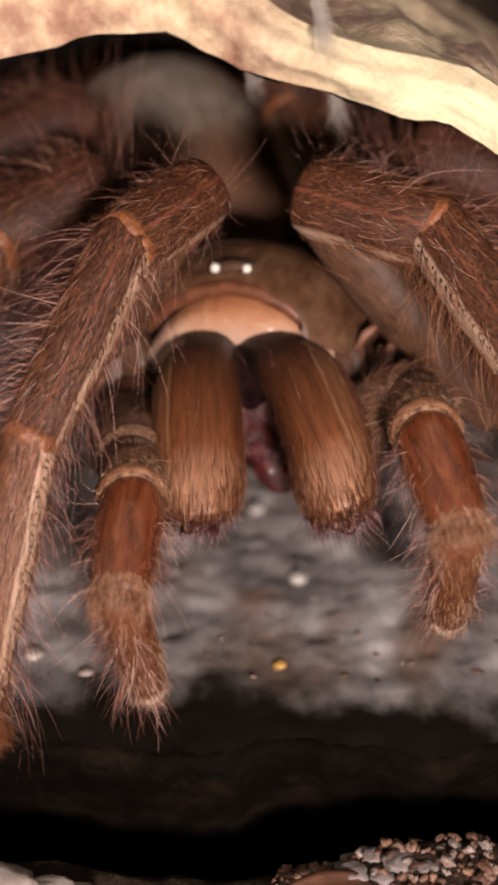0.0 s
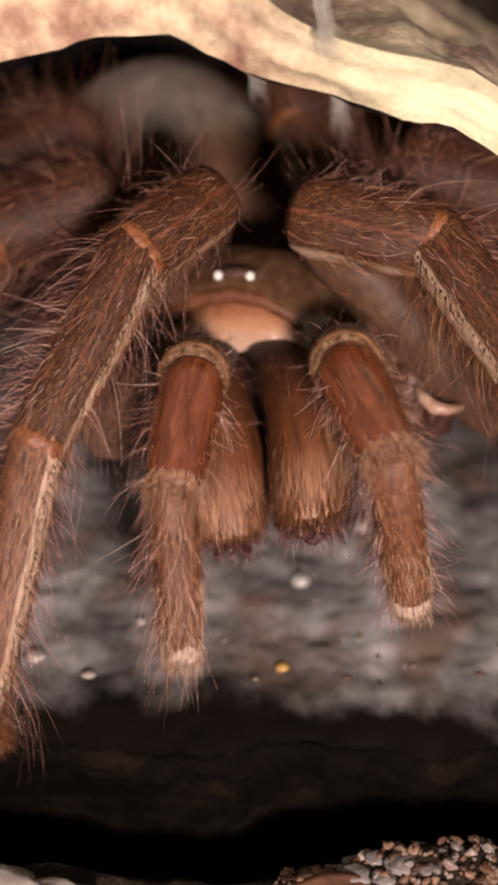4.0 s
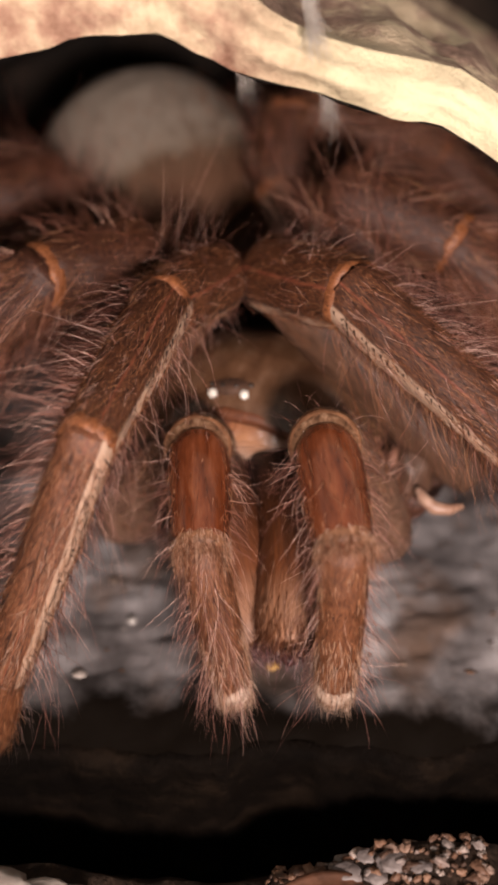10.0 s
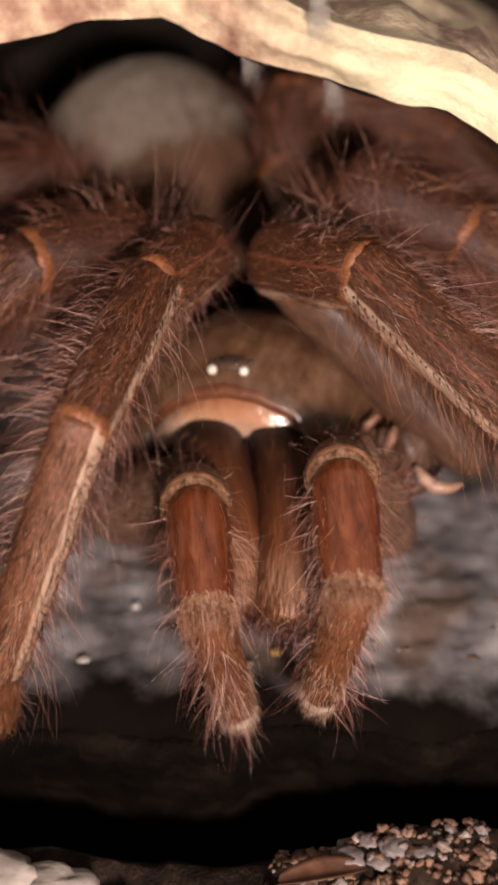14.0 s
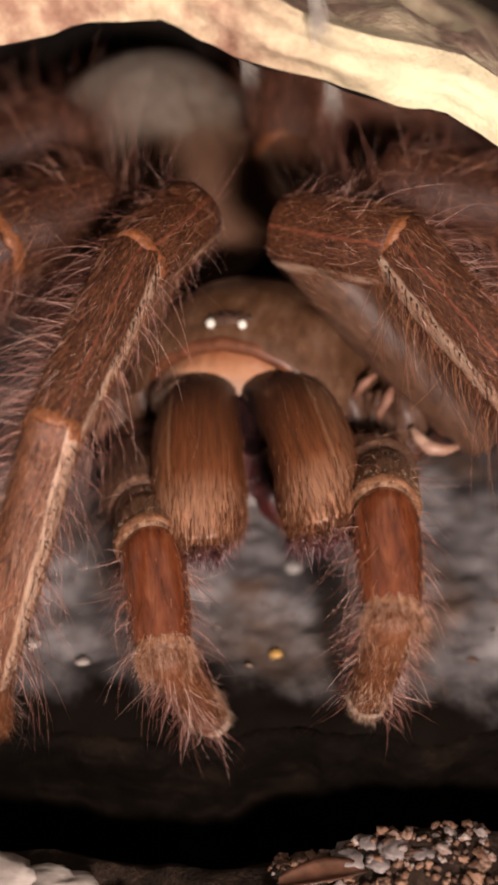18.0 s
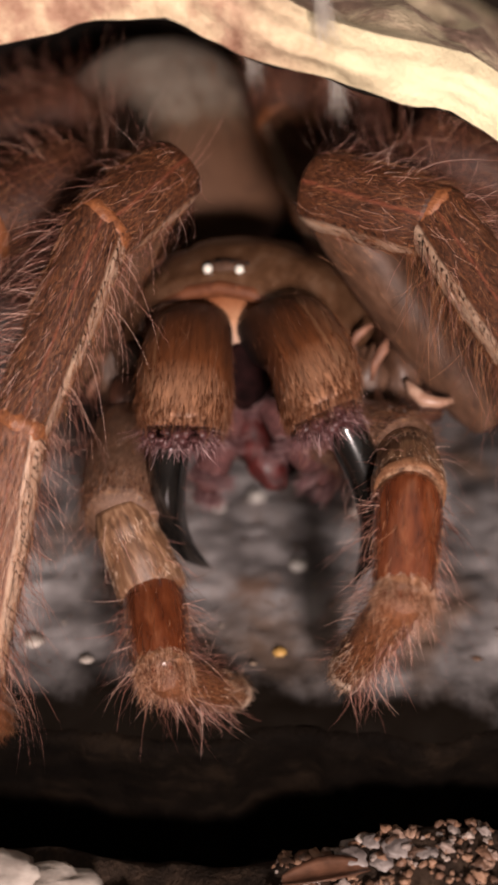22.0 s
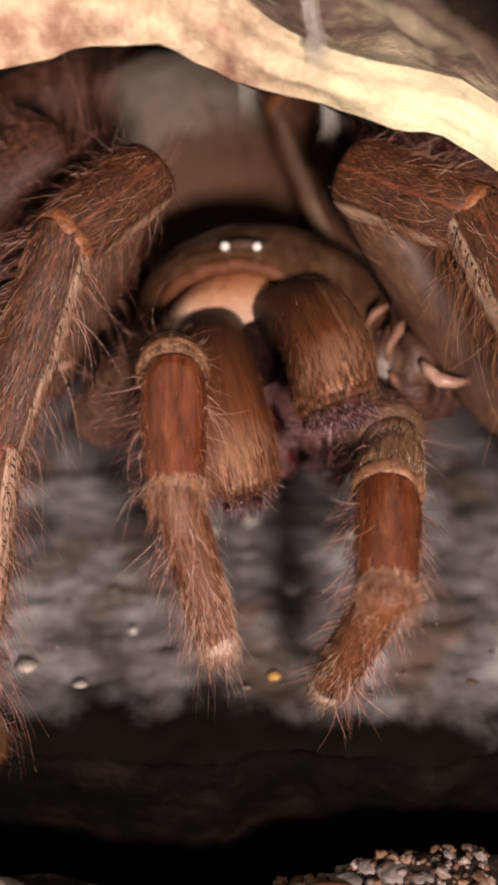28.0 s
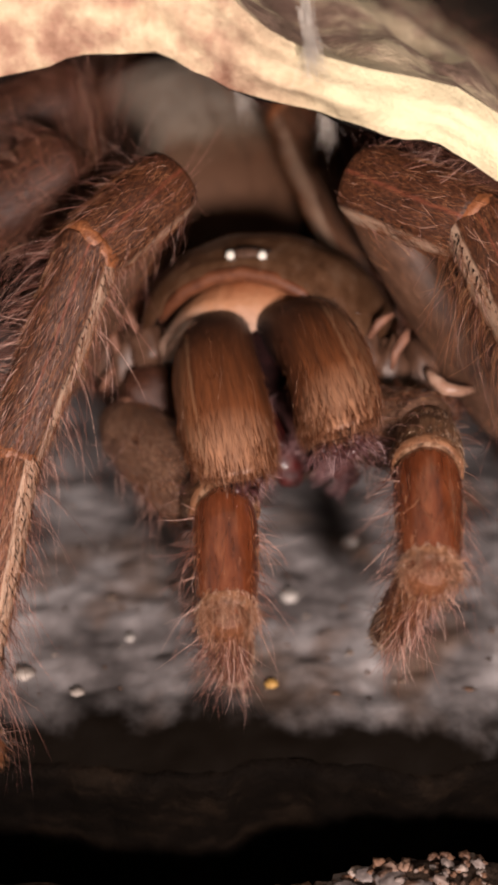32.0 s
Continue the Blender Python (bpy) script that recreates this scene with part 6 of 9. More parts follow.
    walk(PARTS["leg1l_patella"], mm([
        (0, -6.87, 1.74, 63.17, 105.9, -34.4, -45), (0.5, -6.68, 1.82, 63.33, 106.1, -33.2, -47), (1, -6.62, 1.84, 63.39, 106.3, -32.2, -48.6),
        (1.5, -6.6, 1.85, 63.4, 106.5, -31.8, -49.6), (2, -6.35, 1.75, 63.19, 106.7, -31.4, -50.5), (3, -5.97, 1.83, 63.35, 109.2, -32.7, -51),
        (4, -5.81, 1.76, 62.55, 108.8, -33.8, -49), (5, -5.48, 2.5, 61.28, 105.7, -34.2, -45), (6, -4.8, 3.27, 59.97, 104, -33.5, -41.9),
        (7, -3.83, 4.93, 55.83, 96.4, -28.7, -32.4), (8, -3.5, 5.96, 52.16, 92, -24.5, -26.3), (9, -3.12, 6.55, 50.49, 90.1, -22.2, -24.9),
        (10, -3.31, 6.91, 50.57, 90.4, -21.7, -27.5), (11, -3.51, 6.77, 50.1, 89.6, -21.3, -26.1), (12, -4.39, 6.59, 50.76, 91.3, -23.9, -25.7),
        (13, -5, 6.72, 51.11, 93.1, -26.6, -25.8), (14, -5.86, 6.56, 52.28, 94, -28.7, -26.7), (15, -6.45, 6.19, 53.57, 95.5, -30.5, -26.8),
        (16, -6.96, 5.68, 55.05, 97.9, -32.5, -27.5), (17, -7.24, 5.14, 56.75, 101.2, -33.8, -30.8), (18, -7.78, 4.59, 58.05, 101.9, -37.3, -32.2),
        (19, -8.35, 3.78, 59.58, 101.3, -37.8, -34.7), (20, -9.33, 3.42, 61.37, 105.4, -38.3, -39.3), (21, -9.94, 3.23, 62.55, 108.3, -38, -43.1),
        (22, -10.9, 2.89, 63.5, 109.8, -37.2, -45.6), (23, -11.75, 2.64, 64.49, 112.9, -37.6, -48.3), (24, -12.42, 2.81, 65.47, 115.6, -34.4, -54.8),
        (25, -12.69, 3.11, 66.09, 116.5, -33.1, -57.2), (26, -13.08, 3.2, 66.3, 116.5, -32.5, -58.1), (27, -13.04, 3.25, 66.4, 116.2, -32.3, -58.1),
        (28, -13.13, 3.31, 66.53, 115.9, -32.7, -57.2), (29, -12.44, 3.54, 67.02, 119.1, -33.3, -59), (30, -11.7, 3.71, 67.4, 122.8, -33.9, -60.9),
        (31, -10.8, 3.52, 66.99, 120.4, -32.3, -61.2), (32, -9.87, 3.25, 66.39, 117.8, -33.5, -57.8),
    ]))
    walk(PARTS["leg1l_tibia"], mm([
        (0, -15.71, -10.5, 59.66, 147.2, -34.4, -73), (0.5, -15.97, -10.06, 59.73, 148.8, -31.5, -75.3), (1, -16.25, -9.73, 59.7, 150, -28.6, -77.4),
        (1.5, -16.41, -9.55, 59.66, 149.9, -28.4, -77.5), (2, -16.32, -9.49, 59.38, 149.5, -28.9, -77.1), (3, -15.62, -9.53, 59.07, 148.3, -30.4, -75.8),
        (4, -15.06, -9.96, 58.41, 145, -36.4, -70.9), (5, -14.36, -9.72, 57.8, 142.1, -40.3, -66.8), (6, -13.31, -9.31, 56.84, 138.9, -43.7, -62.7),
        (7, -11.38, -8.52, 54.32, 131.7, -48.8, -55), (8, -10.18, -8.02, 51.68, 123.7, -52.7, -45.9), (9, -9.64, -7.51, 50.47, 119, -53.5, -40.8),
        (10, -10.42, -6.86, 50.47, 118.2, -53.8, -39.7), (11, -10.36, -7.13, 50.2, 117.2, -54.2, -38.4), (12, -10.99, -7.43, 50.43, 118.1, -54.8, -38.8),
        (13, -11.39, -7.38, 50.36, 119.1, -54.5, -39.9), (14, -12.33, -7.49, 51.34, 122.8, -54.4, -42.6), (15, -12.72, -7.92, 52.3, 126.4, -53.6, -46.3),
        (16, -13.04, -8.46, 53.25, 129.3, -52.8, -49.6), (17, -13.6, -8.78, 54.26, 132.7, -52.1, -53.1), (18, -14.23, -9.28, 55.51, 136.2, -49.2, -57.4),
        (19, -15.48, -9.77, 57.17, 141.3, -45.8, -62.9), (20, -16.81, -9.77, 58.14, 145.2, -43.3, -66.8), (21, -17.79, -9.57, 58.71, 147.6, -41.1, -69.3),
        (22, -19.1, -9.58, 59.31, 150.4, -38.8, -71.9), (23, -19.95, -9.61, 59.71, 152.1, -36.6, -73.8), (24, -21.66, -8.33, 59.93, 154.1, -32.7, -76.4),
        (25, -22.3, -7.58, 60.29, 156.4, -25.5, -80.3), (26, -22.89, -7.28, 60.45, 157.2, -25.5, -80.5), (27, -22.93, -7.19, 60.61, 157.8, -25.4, -80.6),
        (28, -22.87, -7.32, 60.85, 158.3, -25.4, -80.7), (29, -21.92, -6.99, 60.72, 158.1, -25.4, -80.7), (30, -20.81, -6.72, 60.43, 156.5, -25.3, -80.4),
        (31, -20.5, -6.58, 60.36, 156.7, -25.3, -80.5), (32, -19.33, -7.44, 60.36, 156.3, -25.3, -80.4),
    ]))
    walk(PARTS["leg1l_metatarsus"], mm([
        (0, -26.15, -27.34, 40.59, 165.6, -23.1, -82.5), (0.5, -26.62, -25.58, 39.68, 165.3, -26.6, -81.5), (1, -27.17, -23.87, 38.8, 165, -30, -80.5),
        (1.5, -27.43, -23.57, 38.72, 165.3, -30.5, -80.4), (2, -27.37, -23.76, 38.63, 165.2, -30.4, -80.4), (3, -26.74, -24.53, 38.88, 164.6, -29, -80.7),
        (4, -25.58, -27.76, 40.27, 164.6, -22.9, -82.4), (5, -24.36, -29.27, 41.25, 164, -19, -83.5), (6, -22.83, -30.32, 41.86, 162.8, -16, -84.5),
        (7, -20.31, -31.56, 42.25, 160.5, -12.3, -85.9), (8, -18.18, -32.65, 42.44, 158.7, -8.8, -87.5), (9, -17.22, -32.72, 42.5, 157.9, -7.5, -88.2),
        (10, -17.78, -32.22, 42.8, 158.9, -7.6, -88), (11, -17.55, -32.63, 42.84, 158.6, -7.2, -88.2), (12, -17.9, -32.97, 42.95, 159.1, -6.7, -88.3),
        (13, -18.44, -32.8, 42.59, 159.1, -8.4, -87.6), (14, -19.08, -32.7, 42.64, 159.8, -9, -87.2), (15, -19.67, -32.7, 42.61, 160.3, -9.6, -86.9),
        (16, -20.29, -32.81, 42.72, 161.1, -9.6, -86.8), (17, -20.93, -32.68, 42.8, 161.8, -10, -86.5), (18, -22.18, -32.19, 42.54, 162.9, -12, -85.7),
        (19, -23.76, -31.31, 42.22, 164.4, -14.6, -84.8), (20, -25.1, -30.2, 41.71, 165.5, -17.4, -84), (21, -26.17, -29.06, 41.21, 166.4, -20, -83.3),
        (22, -27.38, -28.02, 40.67, 167.5, -22.6, -82.8), (23, -28.28, -27.1, 40.19, 168.3, -24.7, -82.4), (24, -30.18, -24.15, 39.11, 170, -30.2, -81.6),
        (25, -31.32, -20.13, 37.54, 170.1, -37.1, -80.5), (26, -31.57, -19.82, 37.57, 170.5, -37.4, -80.6), (27, -31.39, -19.68, 37.62, 170.2, -37.4, -80.5),
        (28, -31.12, -19.79, 37.76, 169.9, -36.9, -80.4), (29, -30.28, -19.44, 37.67, 168.3, -37.2, -79.8), (30, -29.83, -19.18, 37.64, 167.5, -37.3, -79.5),
        (31, -29.45, -19.04, 37.53, 166.7, -37.4, -79.2), (32, -28.44, -19.88, 37.58, 165.2, -36.2, -78.9),
    ]))
    walk(PARTS["leg1l_tarsus"], mm([
        (0, -32.45, -40.42, 12.07, 179.7, 31.6, -90.2), (0.5, -32.61, -40.51, 12.01, -179.3, 32.1, -89.6), (1, -32.76, -40.48, 12.03, -178.4, 32, -89.1),
        (1.5, -32.81, -40.43, 12.06, -178.1, 31.7, -89), (2, -32.83, -40.58, 11.96, -178, 32.5, -88.9), (3, -32.71, -40.67, 11.9, -178.7, 33, -89.3),
        (4, -32.42, -40.77, 11.85, 179.5, 33.5, -90.3), (5, -31.98, -40.23, 12.17, 176.9, 30.6, -91.6), (6, -31.43, -39.62, 12.47, 174, 27.5, -92.8),
        (7, -30.52, -38.72, 12.78, 169.6, 22.9, -94.1), (8, -29.62, -37.73, 12.98, 165.8, 18, -94.5), (9, -29.11, -36.94, 13.1, 163.8, 14.3, -94.1),
        (10, -29.17, -36.59, 13.22, 164.4, 12.8, -93.6), (11, -29.1, -36.71, 13.27, 164.1, 13.3, -93.8), (12, -29.21, -36.81, 13.26, 164.5, 13.8, -93.8),
        (13, -29.65, -37.67, 13.01, 166, 17.7, -94.3), (14, -29.91, -37.92, 12.98, 167.1, 19, -94.3), (15, -30.17, -38.28, 12.9, 168.1, 20.7, -94.2),
        (16, -30.37, -38.45, 12.87, 169.1, 21.5, -94.1), (17, -30.57, -38.56, 12.86, 170, 22.1, -93.8), (18, -31.1, -39.25, 12.63, 172.4, 25.5, -93.3),
        (19, -31.66, -39.81, 12.39, 175.2, 28.4, -92.3), (20, -32.11, -40.27, 12.15, 177.7, 30.8, -91.2), (21, -32.43, -40.53, 12, 179.6, 32.2, -90.2),
        (22, -32.77, -40.8, 11.82, -178.3, 33.6, -89.1), (23, -32.99, -40.93, 11.72, -176.8, 34.3, -88.2), (24, -33.38, -40.65, 11.89, -174.5, 32.7, -87),
        (25, -33.6, -39.77, 12.39, -173.7, 28.2, -87), (26, -33.64, -39.58, 12.49, -173.6, 27.2, -87.1), (27, -33.59, -39.45, 12.56, -174, 26.6, -87.3),
        (28, -33.52, -39.4, 12.59, -174.4, 26.4, -87.5), (29, -33.32, -39.21, 12.7, -175.6, 25.5, -88.1), (30, -33.2, -39.05, 12.78, -176.2, 24.7, -88.4),
        (31, -33.11, -39.01, 12.8, -176.7, 24.6, -88.6), (32, -32.93, -39.4, 12.63, -177.7, 26.5, -89),
    ]))
    walk(PARTS["leg1r_femur"], mm([
        (0, 34.38, 2.93, 31.94, 32.6, -23.5, -55), (0.5, 34.57, 3.06, 32.06, 33, -23.8, -54.7), (1, 34.87, 3.2, 32.26, 33.6, -24.5, -54.3),
        (1.5, 34.94, 3.24, 32.26, 34, -24.8, -54), (2, 35.21, 3.28, 32.04, 34.4, -25.2, -53.6), (3, 35.17, 3.13, 31.81, 34.5, -25.2, -53.7),
        (4, 34.85, 2.89, 31.26, 34.9, -25.9, -53.8), (5, 34.1, 2.39, 30.59, 34.9, -27.1, -55.6), (6, 33.65, 1.91, 29.51, 34.4, -29.1, -57.8),
        (7, 33.38, 1.27, 27.53, 35.1, -31.9, -60.1), (8, 33.16, 0.65, 25.12, 35.3, -34, -62.1), (9, 33.3, 0.28, 23.68, 35.1, -35, -63.5),
        (10, 32.65, 0.21, 23.33, 34, -34.2, -63.8), (11, 32.72, 0.14, 23.03, 33.6, -34.1, -63.9), (12, 32.63, 0.22, 23.28, 33.8, -34, -63.4),
        (13, 32.79, 0.18, 23.05, 34.4, -34, -63.3), (14, 32.86, 0.29, 23.44, 34.2, -33.4, -62.9), (15, 33.08, 0.43, 23.88, 34, -32.5, -62.3),
        (16, 33.42, 0.68, 24.67, 34, -31.4, -61.4), (17, 33.69, 0.98, 25.62, 33.8, -29.8, -60.4), (18, 33.84, 1.3, 26.66, 33.5, -28.2, -59.4),
        (19, 34.05, 1.72, 27.77, 32.9, -26.5, -58.2), (20, 33.85, 2.09, 28.85, 32.1, -24.8, -57.4), (21, 33.87, 2.32, 29.27, 31, -23, -57.3),
        (22, 33.86, 2.58, 29.68, 30.2, -21.3, -56.9), (23, 34.08, 2.8, 30.33, 29.4, -19.8, -56.9), (24, 34.4, 3.12, 31, 28.2, -18.4, -57.6),
        (25, 35.3, 3.35, 31.48, 27.5, -17.7, -58.1), (26, 35.94, 3.43, 31.9, 27.5, -17.8, -58.3), (27, 36.87, 3.47, 32.46, 27.5, -18, -58.4),
        (28, 37.55, 3.49, 32.87, 27.6, -18.3, -58.6), (29, 38.56, 3.58, 32.93, 27.1, -17.7, -58.9), (30, 39.17, 3.6, 33.03, 26.9, -17.5, -59.1),
        (31, 38.71, 3.55, 32.76, 26.6, -17.2, -59.3), (32, 38.62, 3.44, 32.88, 27.2, -17.9, -59),
    ]))
    walk(PARTS["leg1r_patella"], mm([
        (0, 8.99, 1.58, 62.82, -97.9, -21.7, -118), (0.5, 8.97, 1.55, 62.75, -97.5, -21.4, -117.3), (1, 8.83, 1.46, 62.57, -97.1, -21.1, -116.5),
        (1.5, 8.64, 1.36, 62.34, -96.8, -20.7, -115.6), (2, 8.67, 1.15, 61.9, -96.4, -20.4, -114.8), (3, 8.6, 1.03, 61.64, -95.9, -20, -113.6),
        (4, 7.91, 0.93, 60.76, -95.5, -19.9, -113.9), (5, 6.79, 1.82, 59.81, -95.3, -20.2, -115.3), (6, 5.98, 3.46, 58.36, -93.9, -20.8, -121.4),
        (7, 4.82, 4.8, 55.32, -89.7, -20.8, -132.7), (8, 4.18, 5.98, 52.17, -86.8, -19.6, -139.7), (9, 4.33, 6.8, 50.48, -84.9, -18.5, -144.4),
        (10, 4.34, 7.09, 50.75, -85, -18.9, -145.9), (11, 4.64, 7.14, 50.63, -85.4, -19.5, -147.4), (12, 4.39, 6.85, 50.83, -84.7, -18.9, -147),
        (13, 4.3, 6.52, 50.41, -83.6, -17.5, -144.3), (14, 4.51, 6.25, 51.03, -83.4, -16.8, -141.8), (15, 4.99, 5.82, 51.85, -83.2, -16.7, -139.4),
        (16, 5.51, 5.15, 52.97, -83.4, -17, -136.7), (17, 6.2, 4.38, 54.47, -84.8, -17.7, -133.6), (18, 6.78, 3.62, 56.04, -87.8, -19.3, -129.9),
        (19, 7.68, 2.97, 57.83, -91.1, -20.9, -127.6), (20, 8.27, 2.59, 59.59, -93, -21.6, -126.2), (21, 9.29, 2.42, 60.82, -94.3, -22.2, -125.6),
        (22, 10.15, 2.14, 61.89, -95.3, -22.6, -125.3), (23, 11.17, 2, 63.12, -96.6, -23.2, -125.1), (24, 12.49, 2.34, 64.45, -98.6, -24, -124.3),
        (25, 13.9, 2.72, 65.27, -99.6, -24.5, -124.3), (26, 14.53, 2.92, 65.69, -99.7, -24.6, -124.3), (27, 15.37, 3.15, 66.19, -100, -24.7, -124.3),
        (28, 15.95, 3.31, 66.53, -100.3, -25.1, -124.9), (29, 17.34, 3.46, 66.85, -100.1, -26.7, -128.8), (30, 18.13, 3.56, 67.05, -100.5, -28.1, -131.3),
        (31, 17.88, 3.49, 66.9, -100.9, -27.6, -129.8), (32, 17.32, 3.41, 66.74, -101.1, -26.7, -127.5),
    ]))
    walk(PARTS["leg1r_tibia"], mm([
        (0, 24.31, -7.59, 60.54, -134.7, -39.1, -116.6), (0.5, 24.43, -7.4, 60.56, -134.9, -39.1, -116.4), (1, 24.45, -7.22, 60.48, -135, -38.9, -116.2),
        (1.5, 24.44, -7.04, 60.34, -134.9, -38.8, -116.2), (2, 24.62, -6.99, 60.01, -134.4, -39.5, -117), (3, 24.76, -6.72, 59.91, -134.6, -39.4, -116.9),
        (4, 24.06, -6.85, 59.15, -132.9, -39.3, -117.8), (5, 22.75, -6.36, 58.25, -131.7, -37.2, -116.7), (6, 21.08, -6.27, 57.22, -130.2, -34.9, -115.5),
        (7, 18.06, -7.4, 55.4, -126.8, -32.2, -114.6), (8, 16.05, -7.51, 53.11, -124.2, -30, -113.5), (9, 15.18, -7.48, 51.98, -123.2, -28.8, -112.6),
        (10, 14.8, -7.48, 52.23, -124.7, -26.9, -109.4), (11, 14.7, -7.72, 52, -123.7, -27.7, -110.8), (12, 14.59, -7.89, 52.39, -124.5, -26.9, -109.5),
        (13, 15.23, -7.66, 52.32, -123.5, -28.9, -112.5), (14, 16.03, -7.44, 53, -124.1, -29.9, -113.5), (15, 17.09, -7.35, 53.88, -124.8, -31.5, -115),
        (16, 18.21, -7.46, 54.94, -125.8, -33.1, -116.3), (17, 19.52, -7.62, 56.03, -126.8, -35, -117.6), (18, 20.73, -7.74, 56.69, -127.5, -36.9, -119.1),
        (19, 21.87, -8.1, 57.5, -128.5, -38.6, -120.1), (20, 22.56, -8.32, 58.71, -130.4, -39, -119.2), (21, 23.59, -8.44, 59.57, -132, -40.1, -119.1),
        (22, 24.4, -8.75, 60.34, -133.3, -41.1, -119), (23, 25.34, -8.94, 61.21, -135, -41.9, -118.5), (24, 26.57, -8.6, 61.99, -137.3, -42.5, -117.5),
        (25, 27.87, -8.3, 62.53, -139.3, -43.5, -116.9), (26, 28.47, -8.13, 62.93, -140.6, -43.6, -116.2), (27, 29.29, -7.9, 63.36, -142.1, -43.9, -115.5),
        (28, 29.71, -7.93, 63.63, -142.9, -44.2, -115.1), (29, 30.25, -8.76, 64.01, -143.6, -45.6, -115.5), (30, 30.41, -9.29, 64.16, -143.7, -46.3, -115.8),
        (31, 30.45, -9.04, 63.88, -143.5, -46.4, -116.1), (32, 30.39, -8.59, 63.65, -143.3, -46, -116),
    ]))
    walk(PARTS["leg1r_metatarsus"], mm([
        (0, 36.99, -28.32, 44.72, -154.7, -9.6, -92.1), (0.5, 37.1, -28.08, 44.65, -154.8, -9.9, -92.3), (1, 37.16, -27.85, 44.53, -154.8, -10.2, -92.4),
        (1.5, 37.21, -27.61, 44.39, -154.7, -10.5, -92.6), (2, 37.22, -27.88, 44.33, -154.7, -10.2, -92.4), (3, 37.34, -27.6, 44.19, -154.8, -10.5, -92.6),
        (4, 37.02, -27.8, 43.85, -154.3, -10.4, -92.4), (5, 36.83, -26.52, 42.87, -153.6, -12, -93.2), (6, 36.44, -25.48, 41.87, -152.6, -13.5, -93.8),
        (7, 35.31, -25.49, 40.69, -150.7, -13.7, -93.8), (8, 34.79, -24.56, 38.99, -145.3, -15.5, -94.6), (9, 34.64, -23.87, 38.06, -143, -16.6, -95.4),
        (10, 34.83, -22.44, 37.52, -142.3, -18.3, -96.7), (11, 34.59, -23.28, 37.75, -142.4, -17.3, -95.9), (12, 34.65, -22.86, 37.74, -142.6, -17.8, -96.3),
        (13, 34.6, -24.07, 38.31, -143.5, -16.3, -95.1), (14, 34.8, -24.47, 38.9, -145.1, -15.7, -94.7), (15, 35.01, -25.26, 39.77, -147.3, -14.5, -94),
        (16, 35.21, -26.19, 40.75, -150.3, -13, -93.3), (17, 35.45, -27.23, 41.79, -151.5, -11.5, -92.6), (18, 35.69, -28.18, 42.56, -152.3, -10.3, -92.1),
        (19, 35.87, -29.23, 43.41, -152.9, -8.9, -91.4), (20, 36.08, -29.41, 44.1, -153.5, -8.6, -91.4), (21, 36.36, -29.83, 44.73, -154.1, -8, -91.2),
        (22, 36.54, -30.41, 45.35, -154.5, -7.2, -90.9), (23, 36.81, -30.77, 45.95, -155.1, -6.7, -90.8), (24, 37.35, -30.46, 46.28, -155.8, -6.9, -91.1),
        (25, 37.88, -30.34, 46.57, -156.5, -7, -91.2), (26, 38.17, -30.13, 46.71, -156.8, -7.2, -91.4), (27, 38.54, -29.9, 46.88, -157.3, -7.4, -91.6),
        (28, 38.69, -29.96, 47.04, -157.5, -7.3, -91.6), (29, 38.6, -31.22, 47.67, -157.7, -5.8, -91), (30, 38.48, -31.97, 48, -157.7, -4.9, -90.7),
        (31, 38.54, -31.77, 47.79, -157.7, -5.2, -90.8), (32, 38.65, -31.21, 47.49, -157.7, -5.8, -91),
    ]))
